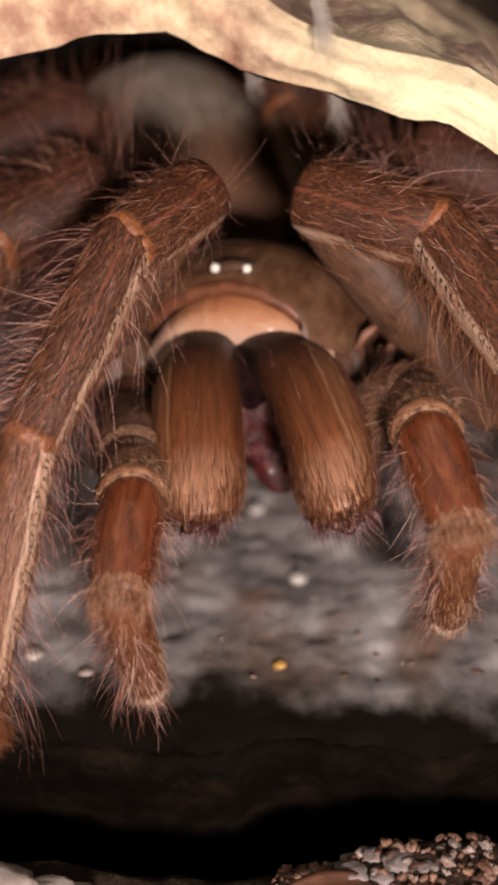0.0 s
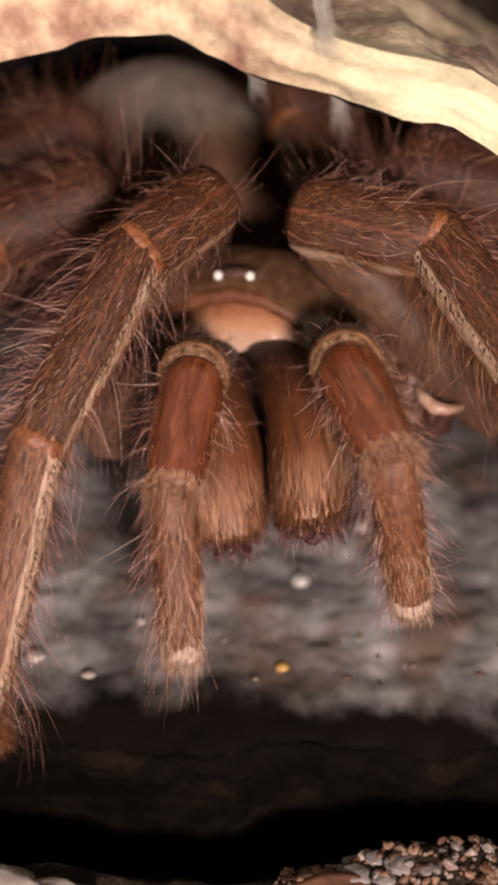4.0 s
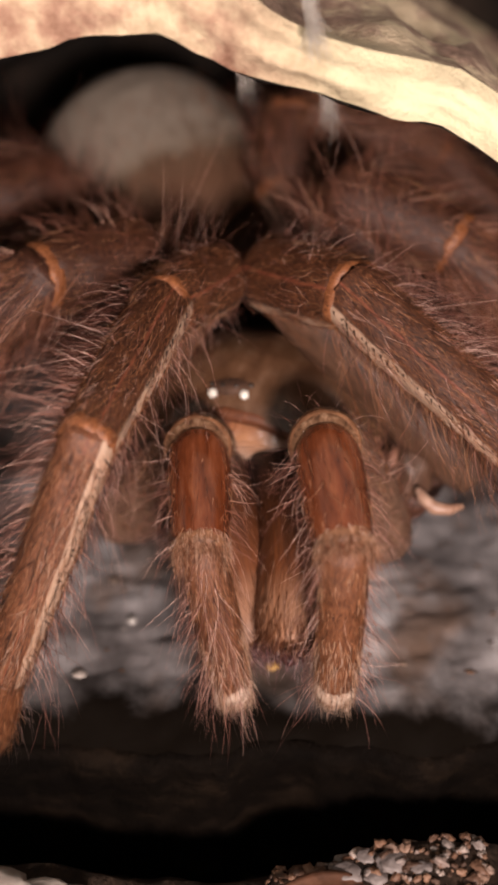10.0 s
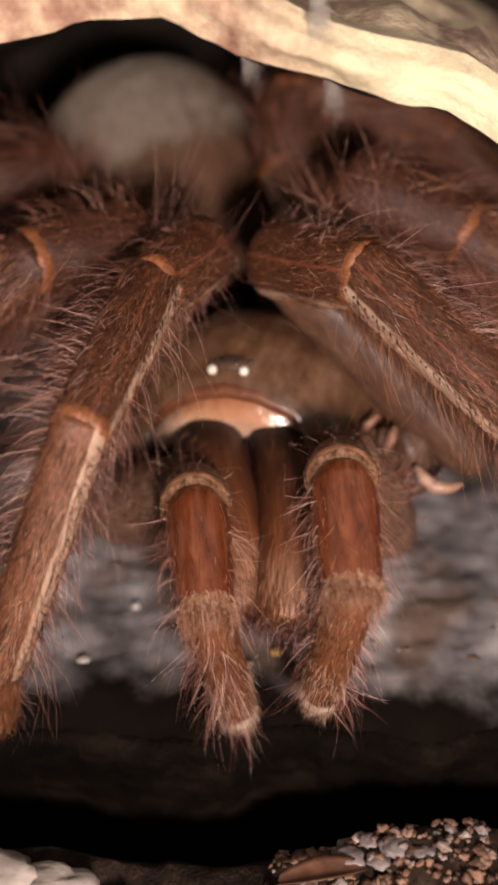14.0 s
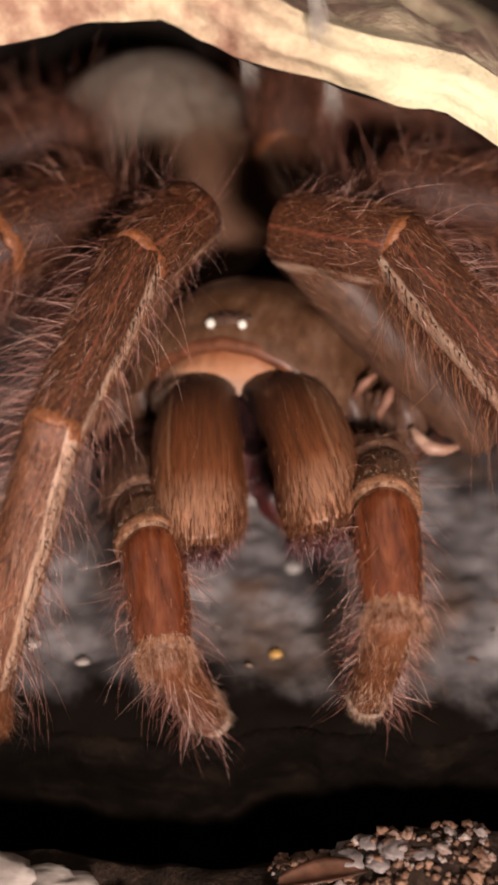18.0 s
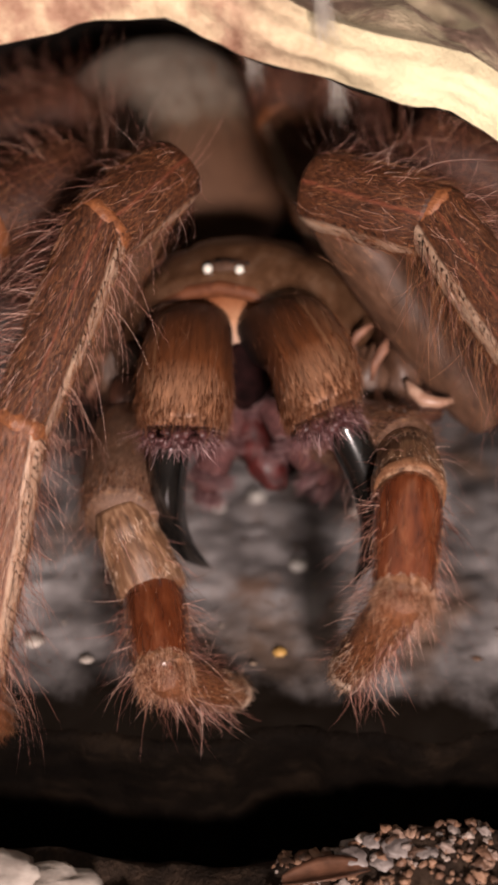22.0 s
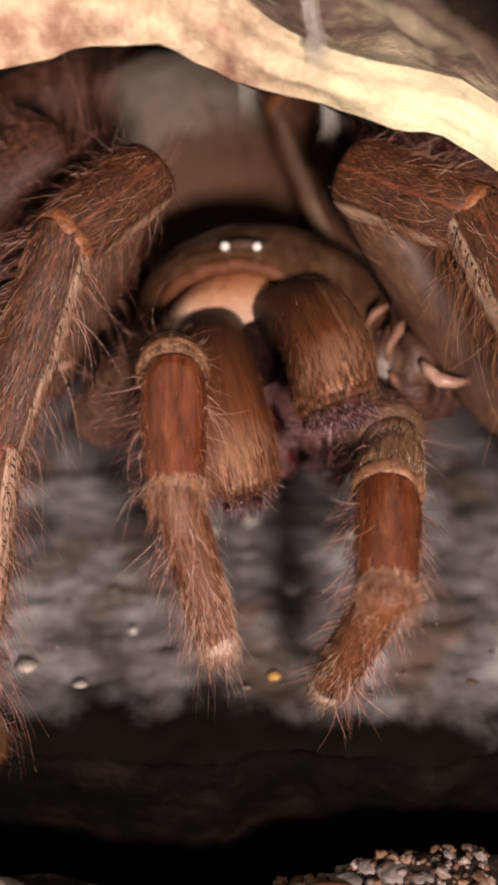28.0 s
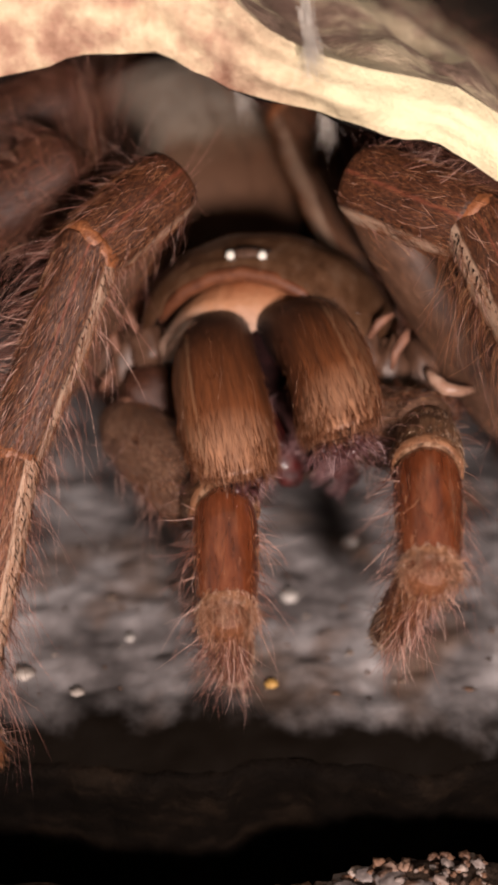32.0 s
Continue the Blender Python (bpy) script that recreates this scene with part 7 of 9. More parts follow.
    walk(PARTS["leg1r_tarsus"], mm([
        (0, 50.49, -33.65, 16.2, -177.4, -8.7, -86.9), (0.5, 50.53, -33.59, 16.14, -177.5, -9, -87.1), (1, 50.58, -33.53, 16.04, -177.5, -9.2, -87.1),
        (1.5, 50.62, -33.47, 15.93, -177.5, -9.5, -87.2), (2, 50.64, -33.57, 15.84, -177.5, -9.2, -87.1), (3, 50.7, -33.49, 15.72, -177.6, -9.6, -87.2),
        (4, 50.65, -33.58, 15.48, -177.2, -9.5, -86.7), (5, 50.71, -33.28, 14.84, -176.8, -11.2, -86.4), (6, 50.71, -33.06, 14.24, -176.2, -12.7, -85.9),
        (7, 50.51, -33.15, 13.59, -174.7, -13.3, -84.3), (8, 52.39, -33.06, 13.66, 178.6, -13.1, -91.5), (9, 53.14, -32.96, 13.59, 176, -13.9, -94.3),
        (10, 53.33, -32.62, 13.48, 175.4, -15.6, -94.7), (11, 53.23, -32.82, 13.54, 175.7, -14.6, -94.5), (12, 53.11, -32.7, 13.52, 176.1, -15.1, -94),
        (13, 52.9, -32.98, 13.61, 176.8, -13.7, -93.4), (14, 52.49, -33.04, 13.65, 178.3, -13.2, -91.9), (15, 51.78, -33.19, 13.69, -179.2, -12.5, -89.1),
        (16, 50.65, -33.35, 13.65, -175.1, -12.3, -84.7), (17, 50.42, -33.55, 14.22, -175, -11, -84.4), (18, 50.39, -33.77, 14.69, -175.4, -9.6, -84.7),
        (19, 50.32, -34.02, 15.26, -175.7, -8.2, -84.9), (20, 50.27, -34.02, 15.8, -176.2, -7.8, -85.4), (21, 50.28, -34.11, 16.23, -176.6, -7.1, -85.9),
        (22, 50.24, -34.25, 16.69, -176.9, -6.4, -86.3), (23, 50.25, -34.34, 17.13, -177.4, -5.8, -86.8), (24, 50.41, -34.23, 17.31, -178.1, -6.1, -87.6),
        (25, 50.57, -34.19, 17.44, -178.7, -6.1, -88.4), (26, 50.66, -34.12, 17.52, -179, -6.3, -88.8), (27, 50.78, -34.04, 17.6, -179.5, -6.5, -89.4),
        (28, 50.82, -34.05, 17.72, -179.7, -6.4, -89.6), (29, 50.7, -34.43, 18.22, -179.7, -5, -89.7), (30, 50.61, -34.66, 18.51, -179.7, -4.2, -89.6),
        (31, 50.67, -34.6, 18.32, -179.7, -4.4, -89.6), (32, 50.75, -34.44, 18.05, -179.7, -5, -89.7),
    ]))
    walk(PARTS["leg2l_femur"], mm([
        (0, -20.95, 25.38, 24, 4, 11.9, -83.9), (0.5, -21.15, 25.44, 24.1, 3.3, 12, -85), (1, -21.24, 25.52, 24.12, 3.1, 12.2, -85.3),
        (1.5, -21.31, 25.54, 24.09, 3.1, 12.2, -85.3), (2, -21.24, 25.59, 23.84, 2.9, 12.5, -85.6), (3, -20.89, 25.49, 23.84, 2.9, 12.4, -85.6),
        (4, -20.76, 25.51, 23.03, 2.8, 13.1, -85.7), (5, -20.41, 25.42, 22.05, 2.5, 13.7, -86.2), (6, -19.83, 25.31, 20.85, 1.5, 14.6, -87.7),
        (7, -18.57, 25.06, 18.92, -1.5, 15.8, -92.3), (8, -17.78, 24.87, 16.57, -4.4, 17.1, -97), (9, -17.07, 24.69, 15.34, -6.2, 17.5, -99.8),
        (10, -17.66, 24.51, 15.58, -7.6, 16.6, -101.9), (11, -17.68, 24.47, 15.47, -7.6, 16.7, -101.9), (12, -18.17, 24.6, 15.62, -7.2, 16.9, -101.4),
        (13, -18.34, 24.71, 15.28, -7, 17.4, -101.2), (14, -18.52, 24.73, 15.77, -5.7, 17.3, -99), (15, -18.81, 24.75, 16.61, -3.4, 17, -95.3),
        (16, -19.06, 24.8, 17.74, -0.3, 16.3, -90.5), (17, -19.35, 24.84, 19.02, 1.7, 15.3, -87.4), (18, -19.75, 24.88, 20.36, 3.9, 14, -83.9),
        (19, -20.37, 25.01, 21.6, 5.1, 13, -82.2), (20, -21.01, 25.14, 22.37, 5.7, 12.5, -81.4), (21, -21.35, 25.23, 22.78, 5.9, 12.3, -81.1),
        (22, -21.79, 25.25, 23.53, 6.6, 11.5, -80), (23, -21.8, 25.16, 24.78, 8, 10, -78), (24, -22.08, 25.1, 26.32, 8.9, 8.4, -76.8),
        (25, -21.75, 25.06, 27.52, 10.1, 6.9, -75.1), (26, -21.36, 24.99, 28.46, 11.4, 5.6, -73.4), (27, -20.55, 24.92, 29.45, 12.4, 4.2, -72.2),
        (28, -19.95, 24.87, 30.08, 13.3, 3.2, -70.9), (29, -19.16, 24.88, 30.27, 13.7, 2.8, -70.3), (30, -18.51, 24.91, 30.07, 14.1, 2.8, -69.7),
        (31, -18.75, 24.96, 29.42, 12.9, 4, -71.4), (32, -18.48, 24.95, 29.11, 12.5, 4.5, -71.9),
    ]))
    walk(PARTS["leg2l_patella"], mm([
        (0, -22.77, 17.32, 61.09, 127, -53.9, -88.4), (0.5, -22.64, 17.38, 61.2, 125.6, -54, -88.1), (1, -22.64, 17.38, 61.21, 124, -54.1, -87.8),
        (1.5, -22.71, 17.36, 61.17, 122.5, -54.1, -87.6), (2, -22.51, 17.23, 60.88, 121, -54, -87.7), (3, -22.2, 17.24, 60.92, 119, -53.3, -89.5),
        (4, -21.99, 16.82, 60, 118.2, -51.4, -95.7), (5, -21.45, 16.32, 58.93, 115.6, -52, -94.1), (6, -20.42, 15.7, 57.61, 112.1, -52.6, -92.1),
        (7, -18.01, 14.71, 55.48, 99.3, -58.9, -63.1), (8, -16.22, 13.45, 52.77, 91, -60.5, -50.2), (9, -14.97, 12.79, 51.37, 87.2, -60.7, -45.1),
        (10, -15, 12.93, 51.67, 88.4, -60.8, -46.3), (11, -15.02, 12.88, 51.56, 91, -61, -48.9), (12, -15.65, 12.94, 51.69, 91.1, -60.8, -49.4),
        (13, -15.95, 12.74, 51.26, 89.3, -60.2, -49.1), (14, -16.55, 13.02, 51.87, 90.5, -60, -50.8), (15, -17.61, 13.5, 52.88, 93.4, -60.5, -52.8),
        (16, -18.94, 14.12, 54.21, 97.8, -61.1, -55.6), (17, -20.01, 14.79, 55.66, 103.3, -61.3, -60), (18, -21.38, 15.49, 57.15, 111.8, -60.5, -68),
        (19, -22.55, 16.11, 58.48, 118.3, -59.2, -74.4), (20, -23.48, 16.48, 59.29, 118.6, -59.5, -73.8), (21, -23.94, 16.68, 59.72, 118.6, -59.8, -73.2),
        (22, -24.76, 17.06, 60.51, 122.2, -58.7, -77.2), (23, -25.6, 17.68, 61.85, 127.1, -56.1, -83.7), (24, -26.55, 18.43, 63.46, 131.2, -53.2, -89.9),
        (25, -27.05, 18.99, 64.65, 134, -49.2, -97.1), (26, -27.5, 19.4, 65.54, 135.4, -45.4, -104.1), (27, -27.46, 19.83, 66.47, 135.9, -45.1, -104.4),
        (28, -27.53, 20.08, 67.01, 136.1, -44.9, -104.5), (29, -27.04, 20.15, 67.14, 136, -44.9, -104.6), (30, -26.6, 20.02, 66.88, 135.7, -45.1, -104.5),
        (31, -25.93, 19.79, 66.38, 135.3, -45.2, -104.4), (32, -25.38, 19.66, 66.11, 134.9, -45.4, -104.4),
    ]))
    walk(PARTS["leg2l_tibia"], mm([
        (0, -36.1, 8.67, 55.05, 141.8, -36, -115.5), (0.5, -36.19, 8.93, 55.39, 141.8, -36, -115.5), (1, -36.42, 9.14, 55.63, 141.8, -36, -115.5),
        (1.5, -36.72, 9.37, 55.81, 141.8, -36, -115.5), (2, -36.78, 9.55, 55.73, 141.8, -36, -115.5), (3, -37.01, 10.52, 56, 141.8, -36, -115.5),
        (4, -37.52, 12.06, 54.99, 141.8, -36, -115.5), (5, -37.16, 11.65, 54.42, 141.8, -36, -115.5), (6, -36.35, 11.2, 53.74, 141.8, -36, -115.5),
        (7, -31.9, 5.01, 54.06, 141.8, -36, -115.5), (8, -29.12, 2.37, 52.63, 141.8, -36, -115.5), (9, -27.5, 1.31, 51.78, 141.8, -36, -115.5),
        (10, -27.56, 1.49, 51.91, 141.8, -36, -115.5), (11, -27.65, 1.51, 51.41, 141.8, -36, -115.5), (12, -28.37, 1.67, 51.54, 141.8, -36, -115.5),
        (13, -28.91, 1.74, 51.37, 141.8, -36, -115.5), (14, -29.64, 2.18, 51.79, 141.8, -36, -115.5), (15, -30.59, 2.53, 52.38, 141.8, -36, -115.5),
        (16, -31.7, 2.94, 53.09, 141.8, -36, -115.5), (17, -32.63, 3.55, 53.79, 141.8, -36, -115.5), (18, -33.96, 4.48, 54.05, 141.8, -36, -115.5),
        (19, -35.09, 5.4, 54.35, 141.8, -36, -115.5), (20, -35.87, 5.59, 55.16, 141.8, -36, -115.5), (21, -36.2, 5.64, 55.63, 141.8, -36, -115.5),
        (22, -37.08, 6.33, 55.8, 141.8, -36, -115.5), (23, -38.15, 7.74, 56.13, 141.8, -36, -115.5), (24, -39.34, 9.46, 56.75, 141.8, -36, -115.5),
        (25, -40.28, 11.61, 56.94, 141.8, -36, -115.5), (26, -41.18, 13.94, 57.04, 141.8, -36, -115.5), (27, -41.06, 14.39, 57.84, 141.8, -36, -115.5),
        (28, -41.11, 14.65, 58.34, 141.8, -36, -115.5), (29, -40.64, 14.76, 58.49, 141.8, -36, -115.5), (30, -40.26, 14.67, 58.29, 141.8, -36, -115.5),
        (31, -39.66, 14.47, 57.88, 141.8, -36, -115.5), (32, -39.16, 14.38, 57.68, 141.8, -36, -115.5),
    ]))
    walk(PARTS["leg2l_metatarsus"], mm([
        (0, -56.53, 4.58, 37.88, 148.5, -19.9, -126.9), (1, -56.86, 5.05, 38.46, 149.2, -19.4, -126.1), (2, -57.21, 5.46, 38.56, 149.7, -19.2, -125.4),
        (4, -57.96, 7.97, 37.82, 151, -20.2, -122), (6, -56.79, 7.11, 36.57, 149.2, -21.7, -123.8), (8, -49.56, -1.71, 35.47, 140.1, -27.6, -135.9),
        (10, -48, -2.6, 34.74, 138.4, -29.6, -136.6), (12, -48.81, -2.42, 34.37, 138.7, -29.2, -136.7), (14, -50.08, -1.91, 34.63, 139.8, -27.8, -136.4),
        (16, -52.14, -1.15, 35.93, 142.1, -24.8, -135.6), (18, -54.39, 0.39, 36.88, 144.7, -21.8, -133.4), (20, -56.3, 1.5, 38, 147, -19.1, -131.2),
        (22, -57.52, 2.24, 38.64, 148.5, -17.5, -129.7), (24, -59.77, 5.38, 39.59, 152.1, -15.8, -124.1), (26, -61.61, 9.86, 39.87, 155.8, -16.8, -117.3),
        (28, -61.55, 10.57, 41.17, 156.4, -16.9, -116.3), (30, -60.69, 10.58, 41.12, 155.7, -17.7, -116.9), (32, -59.6, 10.29, 40.51, 154.4, -18.8, -117.9),
    ]))
    walk(PARTS["leg2l_tarsus"], mm([
        (0, -74.3, 7.03, 13.84, 165.1, -1.2, -110.5), (1, -74.32, 7.15, 14.16, 166, -1.2, -109.1), (2, -74.48, 7.28, 14.1, 166.6, -1.3, -108.3),
        (4, -75.08, 7.99, 13.19, 167.7, -3.6, -106.1), (6, -74.86, 7.77, 12.63, 165.4, -4, -109.2), (8, -70.61, 4.69, 15.08, 154.5, -4.8, -127),
        (10, -69.72, 4.26, 15.22, 152.6, -6.7, -129.9), (12, -70.37, 4.45, 14.68, 152.9, -6.2, -129.5), (14, -71.16, 4.75, 14.35, 154.1, -4.8, -127.7),
        (16, -72.11, 5.09, 14.43, 157, -2, -123.6), (18, -73.25, 5.71, 14.16, 160.5, 0, -118.2), (20, -74.02, 6.09, 14.23, 163.7, 1.5, -113.4),
        (22, -74.5, 6.34, 14.25, 165.8, 2.1, -110.2), (24, -75.43, 7.28, 14.07, 170.1, 0.7, -103.6), (26, -76.19, 8.49, 13.69, 173.3, -3.2, -98.6),
        (28, -75.85, 8.73, 14.86, 174, -3.7, -97.7), (30, -75.48, 8.75, 15.08, 173, -4, -98.9), (32, -75.13, 8.66, 14.9, 171.5, -4.3, -100.8),
    ]))
    walk(PARTS["leg2r_femur"], mm([
        (0, 26.9, 11.58, 27.65, 1.8, -14.6, -88.1), (0.5, 26.7, 11.49, 27.71, 1.8, -14.7, -88.1), (1, 26.63, 11.37, 27.66, 2.1, -14.9, -87.8),
        (1.5, 26.57, 11.31, 27.53, 2.5, -14.9, -87.4), (2, 26.66, 11.23, 27.16, 2.8, -14.8, -87.1), (3, 26.98, 11.36, 27.19, 3.7, -14.7, -86.1),
        (4, 27.06, 11.41, 26.59, 4.9, -14.5, -84.8), (5, 27.21, 11.62, 26.24, 6.3, -14.2, -83.3), (6, 27.42, 11.83, 25.95, 8.2, -14.2, -81.3),
        (7, 27.49, 12.14, 25.99, 12.5, -15.4, -76.8), (8, 27.43, 11.99, 24.75, 14.8, -15.9, -74.4), (9, 27.67, 11.83, 23.98, 15.7, -16.1, -73.4),
        (10, 27.02, 11.88, 24.1, 14.8, -15.7, -74.2), (11, 27.04, 11.85, 23.95, 14.6, -15.5, -74.5), (12, 26.74, 11.85, 23.98, 14.5, -15.4, -74.6),
        (13, 26.9, 11.65, 23.13, 14.5, -15.2, -74.5), (14, 27.11, 11.56, 22.75, 14, -14.8, -74.9), (15, 27.37, 11.44, 22.25, 12.9, -14.1, -76),
        (16, 27.71, 11.34, 21.89, 11.7, -13.5, -77.2), (17, 27.93, 11.24, 21.69, 10.1, -12.9, -78.9), (18, 27.83, 11.25, 22.22, 8.4, -12.7, -80.8),
        (19, 27.39, 11.33, 23.43, 6.3, -12.8, -83.1), (20, 26.79, 11.45, 24.81, 4.6, -13.2, -85), (21, 26.48, 11.53, 25.73, 2.8, -13.5, -87),
        (22, 26.12, 11.5, 26.3, 0.9, -13.8, -89), (23, 26.23, 11.56, 27.21, -0.5, -14.2, -90.6), (24, 26.07, 11.63, 28.64, -2.3, -15.2, -92.3),
        (25, 26.47, 11.63, 29.65, -3.4, -15.9, -93.5), (26, 27, 11.63, 30.1, -3.8, -16.3, -93.8), (27, 27.98, 11.64, 30.5, -4, -16.5, -94),
        (28, 28.71, 11.63, 30.65, -3.6, -16.6, -93.6), (29, 29.45, 11.54, 30.81, -3.3, -16.8, -93.3), (30, 30.01, 11.5, 30.84, -2.8, -16.8, -92.7),
        (31, 29.65, 11.56, 30.79, -3.4, -16.8, -93.4), (32, 29.98, 11.72, 30.85, -3.2, -16.5, -93.2),
    ]))
    walk(PARTS["leg2r_patella"], mm([
        (0, 25.36, 21.08, 64.41, -112.2, -52.8, -88.7), (0.5, 25.16, 21.1, 64.45, -111.9, -52.9, -88.9), (1, 24.85, 21.06, 64.36, -111.4, -52.9, -89.1),
        (1.5, 24.48, 20.99, 64.22, -110.9, -53, -89.3), (2, 24.35, 20.82, 63.85, -110.5, -53, -89.6), (3, 23.85, 20.82, 63.86, -110.4, -53, -89.5),
        (4, 22.96, 20.54, 63.25, -112.5, -52.6, -87.9), (5, 21.95, 20.35, 62.85, -116.7, -51.8, -85.1), (6, 20.64, 20.14, 62.4, -121.3, -50.5, -82.2),
        (7, 17.24, 19.84, 61.76, -125.7, -48.9, -79.1), (8, 15.4, 19.07, 60.09, -124.5, -49.3, -79.6), (9, 14.89, 18.61, 59.12, -122.8, -49.8, -80.6),
        (10, 14.96, 18.77, 59.47, -123.2, -49.7, -80.4), (11, 15.2, 18.74, 59.4, -123.7, -49.6, -80.1), (12, 14.95, 18.76, 59.44, -123.9, -49.5, -79.9),
        (13, 15.15, 18.39, 58.63, -123.2, -49.8, -80.4), (14, 15.78, 18.28, 58.4, -120.7, -50.5, -81.9), (15, 16.94, 18.17, 58.17, -116.4, -51.7, -84.6),
        (16, 18.29, 18.12, 58.07, -111.1, -52.7, -88.2), (17, 19.8, 18.17, 58.16, -105.8, -53.5, -91.9), (18, 21.04, 18.51, 58.9, -104, -53.7, -93.3),
        (19, 22.24, 19.14, 60.26, -105.8, -53.6, -92.4), (20, 22.98, 19.81, 61.68, -109, -53.2, -90.4), (21, 24.17, 20.26, 62.64, -112.1, -52.8, -88.6),
        (22, 25.35, 20.52, 63.21, -113.7, -52.6, -87.8), (23, 26.67, 20.91, 64.04, -114.5, -52.5, -87.5), (24, 27.97, 21.49, 65.29, -114.6, -52.5, -87.7),
        (25, 29.37, 21.88, 66.12, -114.7, -52.6, -88), (26, 30.23, 22.05, 66.5, -113.8, -54.4, -94.5), (27, 31.34, 22.22, 66.85, -112.8, -56.4, -100.9),
        (28, 31.8, 22.28, 66.99, -112.4, -57.4, -104), (29, 32.27, 22.35, 67.13, -112.1, -58.1, -105.8), (30, 32.37, 22.37, 67.18, -112, -58.4, -106.9),
        (31, 32.57, 22.34, 67.11, -111.9, -58.8, -107.8), (32, 32.73, 22.39, 67.22, -111.8, -59.1, -108.6),
    ]))
    walk(PARTS["leg2r_tibia"], mm([
        (0, 42.14, 16.04, 60.29, -141.8, -36, -64.5), (0.5, 41.97, 16.09, 60.4, -141.8, -36, -64.5), (1, 41.69, 16.09, 60.4, -141.8, -36, -64.5),
        (1.5, 41.36, 16.07, 60.35, -141.8, -36, -64.5), (2, 41.25, 15.91, 60.06, -141.8, -36, -64.5), (3, 40.76, 15.96, 60.08, -141.8, -36, -64.5),
        (4, 39.77, 15.66, 59.06, -141.8, -36, -64.5), (5, 38.51, 15.39, 57.84, -141.8, -36, -64.5), (6, 36.86, 15.09, 56.47, -141.8, -36, -64.5),
        (7, 33.09, 14.83, 54.87, -141.8, -36, -64.5), (8, 31.38, 14.13, 53.44, -141.8, -36, -64.5), (9, 31.04, 13.73, 52.83, -141.8, -36, -64.5),
        (10, 31.07, 13.89, 53.1, -141.8, -36, -64.5), (11, 31.25, 13.81, 52.92, -141.8, -36, -64.5), (12, 30.99, 13.85, 52.91, -141.8, -36, -64.5),
        (13, 31.25, 13.47, 52.27, -141.8, -36, -64.5), (14, 32.1, 13.43, 52.56, -141.8, -36, -64.5), (15, 33.59, 13.43, 53.2, -141.8, -36, -64.5),
        (16, 35.25, 13.51, 54.15, -141.8, -36, -64.5), (17, 36.99, 13.66, 55.25, -141.8, -36, -64.5), (18, 38.27, 13.99, 56.32, -141.8, -36, -64.5),
        (19, 39.38, 14.47, 57.35, -141.8, -36, -64.5), (20, 39.96, 14.99, 58.17, -141.8, -36, -64.5), (21, 40.97, 15.26, 58.55, -141.8, -36, -64.5),
        (22, 42.04, 15.4, 58.81, -141.8, -36, -64.5), (23, 43.28, 15.69, 59.49, -141.8, -36, -64.5), (24, 44.56, 16.2, 60.73, -141.8, -36, -64.5),
        (25, 45.93, 16.5, 61.56, -141.8, -36, -64.5), (26, 46.18, 14.87, 62.28, -141.8, -36, -64.5), (27, 46.54, 13.38, 62.99, -141.8, -36, -64.5),
        (28, 46.55, 12.65, 63.31, -141.8, -36, -64.5), (29, 46.73, 12.26, 63.54, -141.8, -36, -64.5), (30, 46.66, 12.02, 63.64, -141.8, -36, -64.5),
        (31, 46.72, 11.78, 63.63, -141.8, -36, -64.5), (32, 46.73, 11.62, 63.77, -141.8, -36, -64.5),
    ]))
    walk(PARTS["leg2r_metatarsus"], mm([
        (0, 62.58, 11.95, 43.13, -154.1, -22.8, -64.7), (1, 62.13, 12, 43.24, -153.8, -23.1, -64.6), (2, 61.68, 11.83, 42.9, -153.3, -23.5, -64.2),
        (4, 60.21, 11.57, 41.89, -151.7, -24.9, -63.4), (6, 57.3, 11, 39.3, -148.2, -28.3, -62), (8, 51.82, 10.04, 36.28, -142.2, -33.6, -60.9),
        (10, 51.51, 9.8, 35.94, -141.7, -33.9, -60.7), (12, 51.43, 9.76, 35.74, -141.5, -34.1, -60.7), (14, 52.53, 9.35, 35.39, -142, -33.4, -60.3),
        (16, 55.68, 9.43, 36.99, -145.3, -30.1, -60.2), (18, 58.71, 9.9, 39.15, -148.9, -26.6, -61.1), (20, 60.4, 10.91, 41, -151.3, -24.8, -62.7),
        (22, 62.48, 11.31, 41.65, -153.3, -23.1, -63.9), (24, 65, 12.11, 43.57, -156.2, -20.9, -66.1), (26, 66.62, 10.78, 45.11, -157.6, -17.9, -66),
        (28, 66.98, 8.56, 46.14, -157.5, -15.4, -64.3), (30, 67.1, 7.93, 46.48, -157.4, -14.7, -63.8), (32, 67.17, 7.53, 46.61, -157.4, -14.3, -63.5),
    ]))
